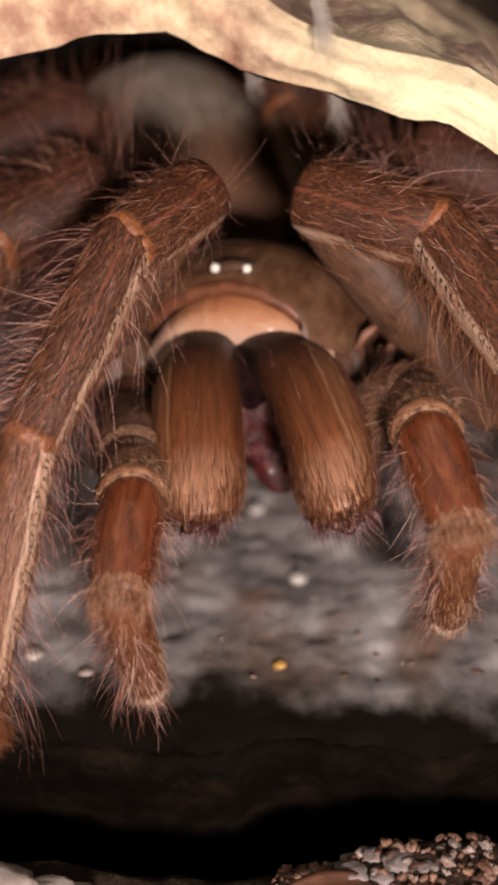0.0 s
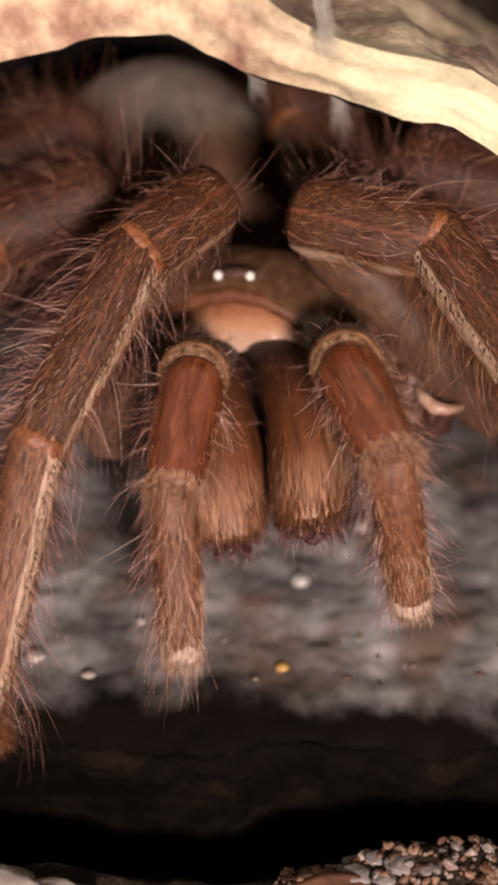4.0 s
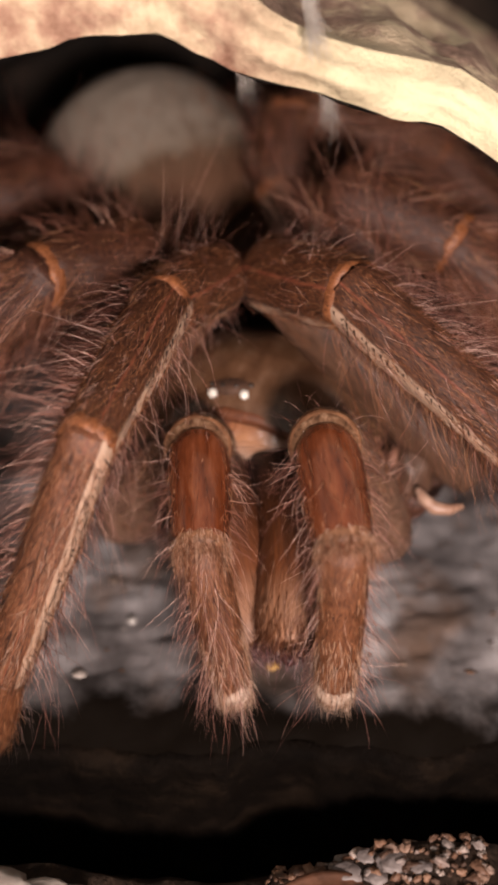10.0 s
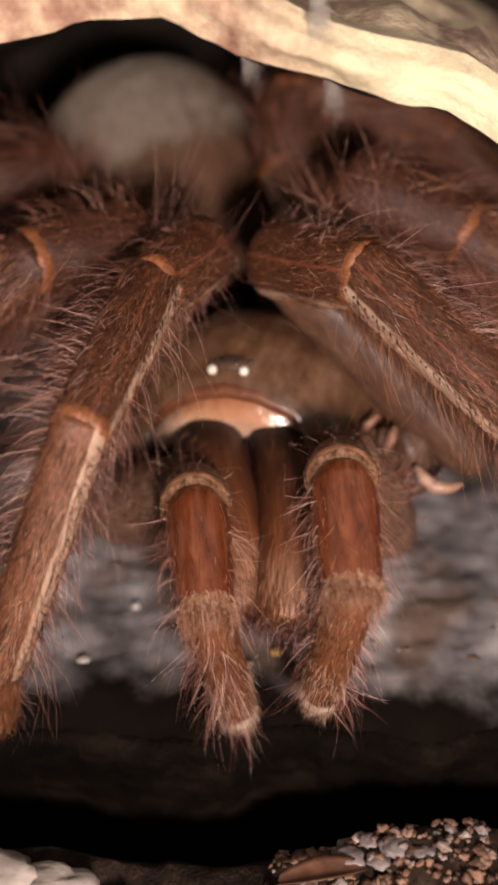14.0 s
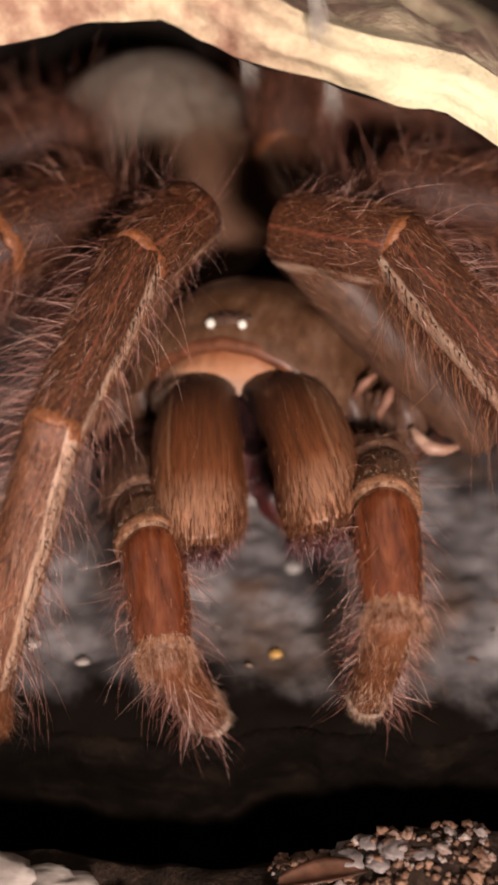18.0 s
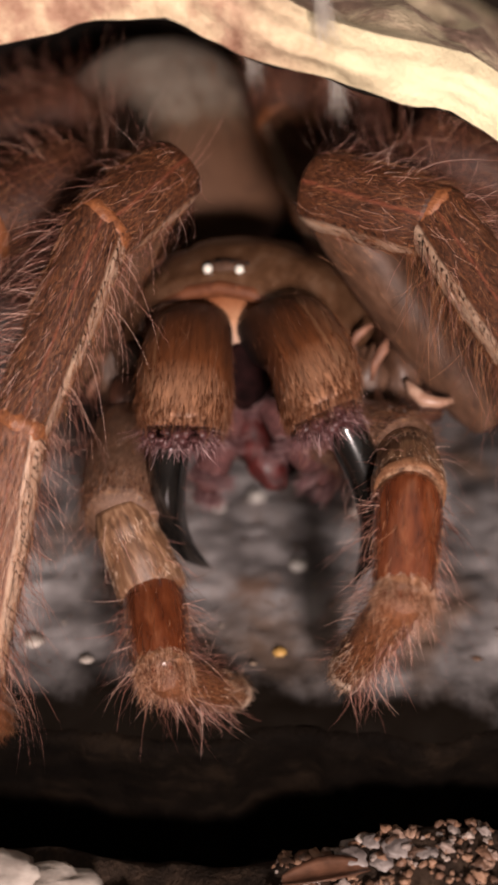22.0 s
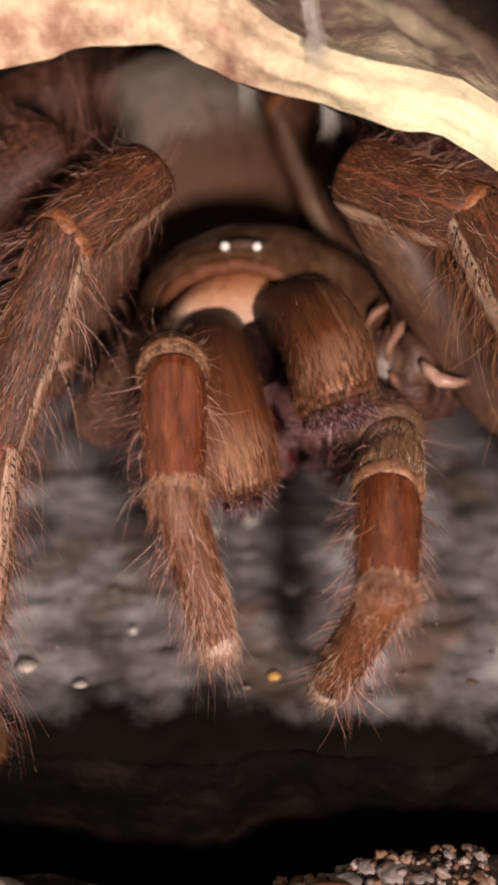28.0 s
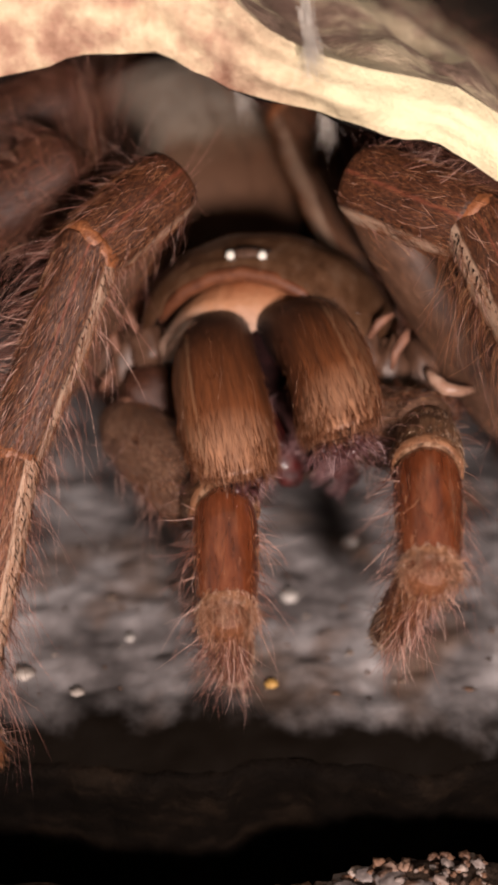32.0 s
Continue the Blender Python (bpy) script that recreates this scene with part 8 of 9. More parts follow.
    walk(PARTS["leg2r_tarsus"], mm([
        (0, 78.89, 8.09, 18.24, -170.4, -8.4, -78.6), (1, 78.62, 8.14, 18.48, -170.1, -8.6, -78.2), (2, 78.47, 8.07, 18.32, -169.5, -8.8, -77.5),
        (4, 77.91, 7.98, 17.94, -167.7, -9.6, -75.5), (6, 76.93, 7.76, 16.85, -164, -11.8, -71.3), (8, 74.25, 7.51, 16.52, -158.1, -16.1, -65.6),
        (10, 74.14, 7.42, 16.39, -157.7, -16.3, -65.1), (12, 74.14, 7.4, 16.29, -157.5, -16.5, -64.9), (14, 75.02, 7.2, 15.65, -157.9, -15.7, -65),
        (16, 76.63, 7.17, 15.64, -161, -12.7, -67.8), (18, 77.84, 7.31, 16.19, -164.7, -10.1, -71.7), (20, 78.27, 7.69, 17.12, -167.3, -9.2, -74.9),
        (22, 79.22, 7.78, 17, -169.6, -8.4, -77.5), (24, 80.02, 8.08, 17.92, -172.9, -7.6, -81.5), (26, 80.52, 7.65, 18.72, -174.9, -5.5, -83.7),
        (28, 80.54, 6.9, 19.43, -175.4, -3, -84.1), (30, 80.54, 6.69, 19.68, -175.6, -2.4, -84.3), (32, 80.55, 6.54, 19.78, -175.7, -1.9, -84.4),
    ]))
    walk(PARTS["leg3r_femur"], mm([
        (0, 18.43, 31.8, 41.78, 16.2, -42.1, -84.6), (0.5, 18.47, 31.92, 42.24, 15.6, -42.1, -84.9), (1, 18.32, 32.04, 42.69, 15.6, -42.2, -84.9),
        (1.5, 18.4, 31.95, 42.62, 15.4, -42.3, -85), (2, 18.53, 31.77, 42.33, 15.5, -42.4, -85), (3, 18.96, 31.45, 41.54, 15.7, -42.3, -84.9),
        (4, 19.06, 30.89, 40.19, 16.4, -42.4, -84.7), (5, 19.23, 30.28, 38.39, 17.3, -42.3, -84.3), (6, 19.62, 29.83, 36.76, 18, -42.1, -84),
        (7, 20.57, 29.06, 34.22, 18.8, -41.7, -83.5), (8, 21.17, 28.18, 31.74, 19.6, -41.6, -83.1), (9, 21.77, 27.64, 30.32, 20, -41.6, -82.9),
        (10, 21.06, 27.58, 30.11, 20, -41.5, -82.9), (11, 21.19, 27.42, 29.81, 19.9, -41.5, -82.9), (12, 20.68, 27.76, 30.51, 19.6, -41.4, -83),
        (13, 20.56, 27.73, 30.48, 19.6, -41.4, -83), (14, 20.46, 27.92, 30.95, 19.3, -41.4, -83), (15, 20.23, 28.25, 31.72, 19, -41.3, -83.1),
        (16, 20.02, 28.63, 32.73, 18.9, -41.4, -83.2), (17, 19.78, 29.01, 33.81, 18.8, -41.5, -83.4), (18, 19.59, 29.28, 34.79, 18.6, -41.7, -83.6),
        (19, 19.26, 29.58, 36.09, 18, -42, -83.9), (20, 18.79, 29.71, 37.01, 17.9, -42.4, -84.2), (21, 18.4, 29.91, 37.76, 17.9, -42.6, -84.3),
        (22, 18.03, 30.23, 38.74, 17.5, -42.7, -84.5), (23, 18.03, 30.67, 39.85, 17.1, -42.7, -84.6), (24, 17.8, 31.31, 41.6, 16.5, -42.8, -84.9),
        (25, 18.06, 32, 43.29, 16, -42.8, -85), (26, 18.52, 32.32, 44.06, 15.8, -42.8, -85.1), (27, 19.42, 32.45, 44.47, 15.8, -42.9, -85.1),
        (28, 20.01, 32.54, 44.72, 16.1, -43, -85.1), (29, 20.62, 32.65, 45.15, 16.4, -43.2, -85.1), (30, 20.92, 32.74, 45.36, 16.9, -43.3, -85),
        (31, 20.8, 32.61, 45.04, 16.4, -43.2, -85.1), (32, 21.06, 32.63, 44.75, 16.4, -43, -85),
    ]))
    walk(PARTS["leg3r_patella"], mm([
        (0, 6.94, 52.71, 65.99, -7, -31, -94.4), (0.5, 7.38, 52.97, 66.54, -7, -31, -94.4), (1, 7.23, 53.15, 66.93, -7, -31, -94.4),
        (1.5, 7.46, 53.12, 66.87, -7, -31, -94.4), (2, 7.53, 52.97, 66.54, -7, -31, -94.4), (3, 7.82, 52.59, 65.73, -7, -31, -94.4),
        (4, 7.49, 51.91, 64.27, -7, -31, -94.4), (5, 6.98, 51.03, 62.39, -7, -31, -94.4), (6, 6.93, 50.28, 60.78, -7, -31, -94.4),
        (7, 7.23, 49.1, 58.24, -7, -31, -94.4), (8, 7.3, 47.91, 55.7, -7, -31, -94.4), (9, 7.6, 47.23, 54.23, -7, -31, -94.4),
        (10, 6.87, 47.13, 54.03, -7, -31, -94.4), (11, 7.08, 47.01, 53.76, -7, -31, -94.4), (12, 6.8, 47.38, 54.56, -7, -31, -94.4),
        (13, 6.64, 47.35, 54.5, -7, -31, -94.4), (14, 6.71, 47.6, 55.03, -7, -31, -94.4), (15, 6.69, 47.99, 55.86, -7, -31, -94.4),
        (16, 6.57, 48.45, 56.86, -7, -31, -94.4), (17, 6.42, 48.94, 57.91, -7, -31, -94.4), (18, 6.42, 49.38, 58.84, -7, -31, -94.4),
        (19, 6.49, 49.97, 60.12, -7, -31, -94.4), (20, 6.2, 50.35, 60.92, -7, -31, -94.4), (21, 5.83, 50.66, 61.59, -7, -31, -94.4),
        (22, 5.75, 51.12, 62.59, -7, -31, -94.4), (23, 5.98, 51.66, 63.73, -7, -31, -94.4), (24, 6.19, 52.49, 65.53, -7, -31, -94.4),
        (25, 6.79, 53.31, 67.27, -7, -31, -94.4), (26, 7.4, 53.68, 68.06, -7, -31, -94.4), (27, 8.29, 53.85, 68.43, -7, -31, -94.4),
        (28, 8.7, 53.93, 68.61, -7, -31, -94.4), (29, 9.16, 54.08, 68.93, -7, -31, -94.4), (30, 9.16, 54.13, 69.03, -7, -31, -94.4),
        (31, 9.31, 54.03, 68.81, -7, -31, -94.4), (32, 9.58, 53.94, 68.62, -7, -31, -94.4),
    ]))
    walk(PARTS["leg3r_tibia"], mm([
        (0, 9.02, 59.21, 77.04, -115.2, -48.7, -64.5), (1, 9.31, 59.65, 77.98, -115.2, -48.7, -64.5), (2, 9.61, 59.47, 77.59, -115.2, -48.7, -64.5),
        (4, 9.57, 58.41, 75.32, -115.2, -48.7, -64.5), (6, 9.01, 56.78, 71.83, -115.2, -48.7, -64.5), (8, 9.38, 54.41, 66.75, -115.2, -48.7, -64.5),
        (10, 8.95, 53.63, 65.08, -115.2, -48.7, -64.5), (12, 8.88, 53.88, 65.61, -115.2, -48.7, -64.5), (14, 8.79, 54.1, 66.08, -115.2, -48.7, -64.5),
        (16, 8.65, 54.95, 67.91, -115.2, -48.7, -64.5), (18, 8.5, 55.88, 69.89, -115.2, -48.7, -64.5), (20, 8.28, 56.85, 71.97, -115.2, -48.7, -64.5),
        (22, 7.83, 57.62, 73.64, -115.2, -48.7, -64.5), (24, 8.27, 58.99, 76.58, -115.2, -48.7, -64.5), (26, 9.48, 60.18, 79.11, -115.2, -48.7, -64.5),
        (28, 10.78, 60.43, 79.66, -115.2, -48.7, -64.5), (30, 11.24, 60.63, 80.08, -115.2, -48.7, -64.5), (32, 11.66, 60.44, 79.67, -115.2, -48.7, -64.5),
    ]))
    walk(PARTS["leg3r_metatarsus"], mm([
        (0, 34.79, 61.93, 69.45, -146.2, -26.3, -56.4), (1, 35.08, 62.36, 70.38, -146.7, -25.9, -56.8), (2, 35.38, 62.18, 69.99, -146.6, -25.9, -56.6),
        (4, 35.34, 61.12, 67.73, -145.8, -26.4, -55.9), (6, 34.78, 59.49, 64.23, -144.2, -27.6, -54.6), (8, 35.15, 57.13, 59.16, -142.2, -29, -52.9),
        (10, 34.72, 56.34, 57.48, -141.3, -29.8, -52.3), (12, 34.64, 56.59, 58.01, -141.5, -29.7, -52.5), (14, 34.56, 56.81, 58.48, -141.7, -29.5, -52.7),
        (16, 34.42, 57.66, 60.31, -142.5, -29, -53.3), (18, 34.27, 58.59, 62.3, -143.2, -28.4, -54), (20, 34.05, 59.56, 64.37, -144, -27.9, -54.7),
        (22, 33.6, 60.34, 66.04, -144.5, -27.7, -55.2), (24, 34.04, 61.71, 68.98, -145.8, -26.7, -56.2), (26, 35.25, 62.89, 71.52, -147.1, -25.6, -57.2),
        (28, 36.55, 63.14, 72.06, -147.8, -24.9, -57.5), (30, 37.01, 63.34, 72.48, -148.1, -24.6, -57.6), (32, 37.42, 63.15, 72.07, -148.2, -24.5, -57.5),
    ]))
    walk(PARTS["leg3r_tarsus"], mm([
        (0, 57.46, 61.96, 44.11, -162, -7.8, -67.1), (1, 57.51, 62.21, 44.84, -162.5, -7.6, -67.8), (2, 57.81, 62.11, 44.44, -162.5, -7.6, -67.7),
        (4, 58.18, 61.49, 42.54, -161.5, -7.7, -66.4), (6, 58.39, 60.56, 39.79, -159.8, -8.3, -64), (8, 59.61, 59.31, 35.65, -157.6, -9, -60.8),
        (10, 59.6, 58.91, 34.46, -156.5, -9.6, -59.5), (12, 59.44, 59.03, 34.89, -156.8, -9.5, -59.8), (14, 59.29, 59.14, 35.27, -157, -9.4, -60.1),
        (16, 58.84, 59.58, 36.73, -157.8, -9.1, -61.3), (18, 58.35, 60.06, 38.34, -158.7, -8.9, -62.6), (20, 57.8, 60.59, 40.07, -159.5, -8.7, -63.8),
        (22, 57.16, 61.03, 41.54, -160.1, -8.6, -64.6), (24, 56.97, 61.83, 43.88, -161.5, -8.2, -66.5), (26, 57.45, 62.53, 45.77, -163, -7.5, -68.5),
        (28, 58.33, 62.68, 45.96, -163.8, -7, -69.5), (30, 58.6, 62.8, 46.22, -164.2, -6.8, -69.9), (32, 58.97, 62.68, 45.78, -164.2, -6.7, -69.9),
    ]))
    walk(PARTS["leg3l_femur"], mm([
        (0, -29.63, 41.49, 30.03, -4.2, -11.5, -77.9), (0.5, -29.76, 41.4, 30.21, -4.4, -11.7, -78), (1, -29.8, 41.26, 30.24, -4.2, -11.9, -78),
        (1.5, -29.88, 41.22, 30.19, -4.1, -12, -77.8), (2, -29.74, 41.1, 29.85, -4, -12, -77.8), (3, -29.57, 41.29, 29.84, -3.7, -11.8, -77.4),
        (4, -29.45, 41.15, 28.67, -2.7, -11.3, -76.5), (5, -29.29, 41.12, 27.31, -1.4, -10.7, -75.2), (6, -28.87, 41.07, 25.78, 0, -10.1, -73.7),
        (7, -27.85, 40.87, 23.44, 1.7, -9.4, -71.8), (8, -27, 40.31, 20.35, 4.2, -9, -69.4), (9, -26.37, 40.09, 19.03, 5.3, -8.9, -68.2),
        (10, -27.08, 40.15, 19.29, 4.2, -8.6, -69.1), (11, -27.08, 40.11, 19.15, 4.1, -8.5, -69.2), (12, -27.5, 40.14, 19.31, 4.4, -8.6, -69),
        (13, -27.44, 39.99, 18.86, 4.7, -8.7, -68.7), (14, -27.79, 40.23, 19.77, 4.1, -8.7, -69.3), (15, -28.35, 40.65, 21.42, 2.7, -8.7, -70.6),
        (16, -28.82, 41.15, 23.39, 1.4, -8.8, -72), (17, -29.09, 41.53, 25.12, -0.1, -9, -73.4), (18, -29.2, 41.67, 26.25, -1.2, -9.2, -74.6),
        (19, -29.37, 41.62, 27.16, -2.5, -9.7, -75.8), (20, -29.8, 41.57, 27.98, -3.3, -10.1, -76.6), (21, -29.93, 41.44, 28.3, -3.8, -10.4, -77.3),
        (22, -30.25, 41.31, 28.62, -3.9, -10.8, -77.4), (23, -30.35, 41.45, 29.57, -3.9, -11.3, -77.5), (24, -30.79, 41.8, 31.53, -4.6, -12, -78.3),
        (25, -30.62, 42.04, 33.03, -4.7, -12.7, -78.6), (26, -30.41, 42.26, 33.87, -4.3, -13, -78.4), (27, -29.87, 42.57, 34.8, -3.9, -13.3, -78),
        (28, -29.5, 42.77, 35.36, -3.2, -13.5, -77.5), (29, -28.84, 42.79, 35.74, -3, -13.8, -77.3), (30, -28.38, 42.81, 35.91, -2.8, -14, -77.2),
        (31, -28.54, 42.86, 35.88, -3.6, -13.7, -77.8), (32, -28.36, 43.1, 36.05, -3.8, -13.4, -77.9),
    ]))
    walk(PARTS["leg3l_patella"], mm([
        (0, -28.59, 49.04, 65.21, 118.8, -51, -97.2), (0.5, -28.59, 49.1, 65.35, 120, -50.7, -97.9), (1, -28.75, 49.11, 65.36, 121.3, -50.3, -98.6),
        (1.5, -28.96, 49.08, 65.31, 122.7, -49.9, -99.3), (2, -28.89, 48.93, 64.98, 124, -49.5, -99.9), (3, -28.89, 48.95, 65.02, 126.2, -48.8, -101),
        (4, -29.44, 48.44, 63.92, 127.7, -48.4, -101.4), (5, -30.16, 47.85, 62.66, 128.3, -48.2, -101.5), (6, -30.65, 47.17, 61.21, 127.8, -48.5, -101.1),
        (7, -30.7, 46.11, 58.93, 122.3, -50.3, -98.1), (8, -31.46, 44.65, 55.8, 105.9, -57.1, -73.6), (9, -31.49, 44.02, 54.45, 93.6, -59.3, -56.4),
        (10, -31.49, 44.18, 54.79, 93.6, -59.3, -56.4), (11, -31.42, 44.11, 54.65, 93.3, -59.3, -56.1), (12, -32, 44.18, 54.8, 93.3, -59.3, -55.9),
        (13, -32.15, 43.96, 54.33, 93.5, -59.4, -56.1), (14, -32.09, 44.41, 55.28, 96.4, -59.8, -57.8), (15, -31.76, 45.19, 56.96, 102.5, -60.2, -61.9),
        (16, -31.35, 46.11, 58.93, 109.7, -59.7, -68.7), (17, -30.65, 46.93, 60.68, 115.5, -57.3, -77.6), (18, -29.95, 47.44, 61.79, 120.7, -50.6, -98),
        (19, -29.29, 47.84, 62.64, 119.9, -50.7, -97.6), (20, -29.26, 48.17, 63.36, 117.4, -51.4, -96), (21, -29, 48.3, 63.63, 115.3, -51.9, -94.7),
        (22, -29.31, 48.42, 63.89, 115.4, -51.9, -94.8), (23, -29.48, 48.84, 64.8, 116.7, -51.5, -95.7), (24, -29.55, 49.7, 66.63, 119.1, -50.9, -97.3),
        (25, -29.25, 50.35, 68.03, 120, -50.6, -98), (26, -29.37, 50.74, 68.85, 119.2, -50.8, -97.6), (27, -29.22, 51.16, 69.76, 119, -50.8, -97.7),
        (28, -29.34, 51.42, 70.31, 119.1, -50.8, -97.8), (29, -28.87, 51.58, 70.66, 119.1, -50.7, -97.9), (30, -28.61, 51.65, 70.8, 119.3, -50.7, -98),
        (31, -28.16, 51.64, 70.8, 119.4, -50.7, -98.1), (32, -27.8, 51.73, 71, 119.5, -50.6, -98.2),
    ]))
    walk(PARTS["leg3l_tibia"], mm([
        (0, -43.26, 44.86, 60.36, 133.4, -36.1, -133.2), (1, -43.22, 44.82, 60.04, 133.4, -36.1, -133.2), (2, -43.13, 44.51, 59.17, 133.4, -36.1, -133.2),
        (4, -43.3, 43.79, 57.43, 133.4, -36.1, -133.2), (6, -44.47, 42.4, 54.71, 133.4, -36.1, -133.2), (8, -45.19, 36.78, 53.42, 133.4, -36.1, -133.2),
        (10, -44.31, 34.62, 54.28, 133.4, -36.1, -133.2), (12, -44.78, 34.58, 54.34, 133.4, -36.1, -133.2), (14, -44.71, 34.62, 54.38, 133.4, -36.1, -133.2),
        (16, -43.68, 36.29, 56.2, 133.4, -36.1, -133.2), (18, -44.46, 43.1, 56.6, 133.4, -36.1, -133.2), (20, -43.99, 43.93, 58.77, 133.4, -36.1, -133.2),
        (22, -44.16, 44.24, 59.65, 133.4, -36.1, -133.2), (24, -44.19, 45.49, 61.73, 133.4, -36.1, -133.2), (26, -44.01, 46.58, 63.92, 133.4, -36.1, -133.2),
        (28, -44.01, 47.34, 65.4, 133.4, -36.1, -133.2), (30, -43.28, 47.6, 65.85, 133.4, -36.1, -133.2), (32, -42.45, 47.7, 65.99, 133.4, -36.1, -133.2),
    ]))
    walk(PARTS["leg3l_metatarsus"], mm([
        (0, -63.43, 49.91, 46.49, 147.4, -14.4, -135.6), (1, -63.4, 49.87, 46.17, 147.3, -14.6, -135.8), (2, -63.31, 49.56, 45.3, 146.7, -15.1, -136.7),
        (4, -63.48, 48.83, 43.56, 145.8, -16, -138.5), (6, -64.64, 47.45, 40.84, 144.5, -16.6, -141.9), (8, -65.37, 41.82, 39.55, 141.5, -19, -151.8),
        (10, -64.49, 39.67, 40.41, 140.6, -20.5, -154.4), (12, -64.96, 39.62, 40.47, 140.8, -20, -154.6), (14, -64.89, 39.67, 40.51, 140.8, -20, -154.5),
        (16, -63.86, 41.33, 42.33, 141.9, -18.5, -150.3), (18, -64.63, 48.15, 42.73, 145.6, -15.2, -139.8), (20, -64.16, 48.97, 44.9, 146.7, -14.4, -137.5),
        (22, -64.34, 49.29, 45.78, 147.3, -13.7, -136.6), (24, -64.37, 50.53, 47.86, 148.7, -12.7, -133.9), (26, -64.19, 51.63, 50.05, 149.9, -12.1, -131.6),
        (28, -64.18, 52.39, 51.52, 150.8, -11.7, -130), (30, -63.46, 52.65, 51.98, 150.7, -12.3, -129.8), (32, -62.63, 52.74, 52.12, 150.3, -13.1, -130),
    ]))
    walk(PARTS["leg3l_tarsus"], mm([
        (0, -79.21, 57.06, 22, 166.4, 7.6, -110.5), (1, -79.25, 57.08, 21.75, 166.1, 7.5, -110.9), (2, -79.36, 57.04, 21.09, 165.3, 7.5, -112.2),
        (4, -79.78, 56.95, 19.72, 164, 7.8, -114.5), (6, -80.88, 56.87, 17.43, 162.5, 9.1, -117.3), (8, -80.92, 54.69, 17.35, 158.8, 12.4, -125.1),
        (10, -80.03, 53.33, 18.69, 156.9, 12.2, -128.7), (12, -80.26, 53.36, 18.63, 157.6, 13.1, -127.5), (14, -80.23, 53.36, 18.67, 157.6, 13, -127.5),
        (16, -79.53, 53.72, 19.95, 159.4, 12, -123.8), (18, -80.52, 56.88, 18.83, 164.4, 9.1, -114), (20, -79.88, 56.9, 20.61, 165.8, 8.6, -111.6),
        (22, -79.82, 56.94, 21.25, 166.8, 8.6, -110), (24, -79.5, 57.26, 22.84, 168.6, 7.9, -107.1), (26, -79.04, 57.52, 24.66, 169.9, 7.1, -104.9),
        (28, -78.8, 57.74, 25.88, 170.9, 6.6, -103.3), (30, -78.32, 57.79, 26.43, 170.4, 6.1, -104), (32, -77.81, 57.78, 26.74, 169.6, 5.6, -105.1),
    ]))
    walk(PARTS["leg4l_femur"], mm([
        (0, -6.82, 34.04, 22.33, 45.1, -50.8, -86), (2, -7.17, 33.96, 23.02, 45.1, -50.8, -86), (6, -5.68, 34.22, 19.73, 45.1, -50.8, -86),
        (10, -3.82, 33.81, 15.23, 45.1, -50.8, -86), (14, -4.57, 33.91, 15.69, 45.1, -50.8, -86), (18, -5.51, 34.21, 18.26, 45.1, -50.8, -86),
        (22, -7.58, 34.13, 21.44, 45.1, -50.8, -86), (26, -6.92, 33.8, 24.18, 45.1, -50.8, -86), (30, -3.91, 33.65, 25.09, 45.1, -50.8, -86),
        (32, -3.97, 33.75, 24.51, 45.1, -50.8, -86),
    ]))
    walk(PARTS["leg4l_patella"], mm([
        (0, -30.82, 50.04, 36.73, 69.7, -73, -136.6), (2, -31.17, 49.96, 37.42, 69.7, -73, -136.6), (6, -29.68, 50.22, 34.13, 69.7, -73, -136.6),
        (10, -27.82, 49.81, 29.63, 69.7, -73, -136.6), (14, -28.57, 49.91, 30.09, 69.7, -73, -136.6), (18, -29.51, 50.21, 32.66, 69.7, -73, -136.6),
        (22, -31.58, 50.13, 35.84, 69.7, -73, -136.6), (26, -30.92, 49.8, 38.58, 69.7, -73, -136.6), (30, -27.91, 49.65, 39.49, 69.7, -73, -136.6),
        (32, -27.97, 49.75, 38.91, 69.7, -73, -136.6),
    ]))
    walk(PARTS["leg4l_tibia"], mm([
        (0, -36.42, 62.64, 38.13, 139.5, -42.5, 166.7), (2, -36.77, 62.56, 38.82, 139.5, -42.5, 166.7), (6, -35.28, 62.82, 35.53, 139.5, -42.5, 166.7),
        (10, -33.42, 62.41, 31.03, 139.5, -42.5, 166.7), (14, -34.17, 62.51, 31.49, 139.5, -42.5, 166.7), (18, -35.11, 62.81, 34.06, 139.5, -42.5, 166.7),
        (22, -37.18, 62.73, 37.24, 139.5, -42.5, 166.7), (26, -36.52, 62.4, 39.98, 139.5, -42.5, 166.7), (30, -33.51, 62.25, 40.89, 139.5, -42.5, 166.7),
        (32, -33.57, 62.35, 40.31, 139.5, -42.5, 166.7),
    ]))
    walk(PARTS["leg4l_metatarsus"], mm([
        (0, -46.22, 83.64, 22.45, 165.1, -63, 112.3), (2, -46.57, 83.56, 23.14, 166.5, -62.4, 110.3), (6, -45.08, 83.82, 19.85, 160.1, -65.7, 119.1),
        (10, -43.22, 83.41, 15.35, 149.2, -70.9, 132.4), (14, -43.97, 83.51, 15.81, 152.8, -70.7, 127.7), (18, -44.91, 83.81, 18.38, 158.7, -67.5, 120.6),
        (22, -46.98, 83.73, 21.56, 168, -64.4, 107.8), (26, -46.32, 83.4, 24.3, 165.6, -61, 111.9), (30, -43.31, 83.25, 25.21, 155.7, -58.3, 128.3),
        (32, -43.37, 83.35, 24.63, 155.7, -59, 127.9),
    ]))
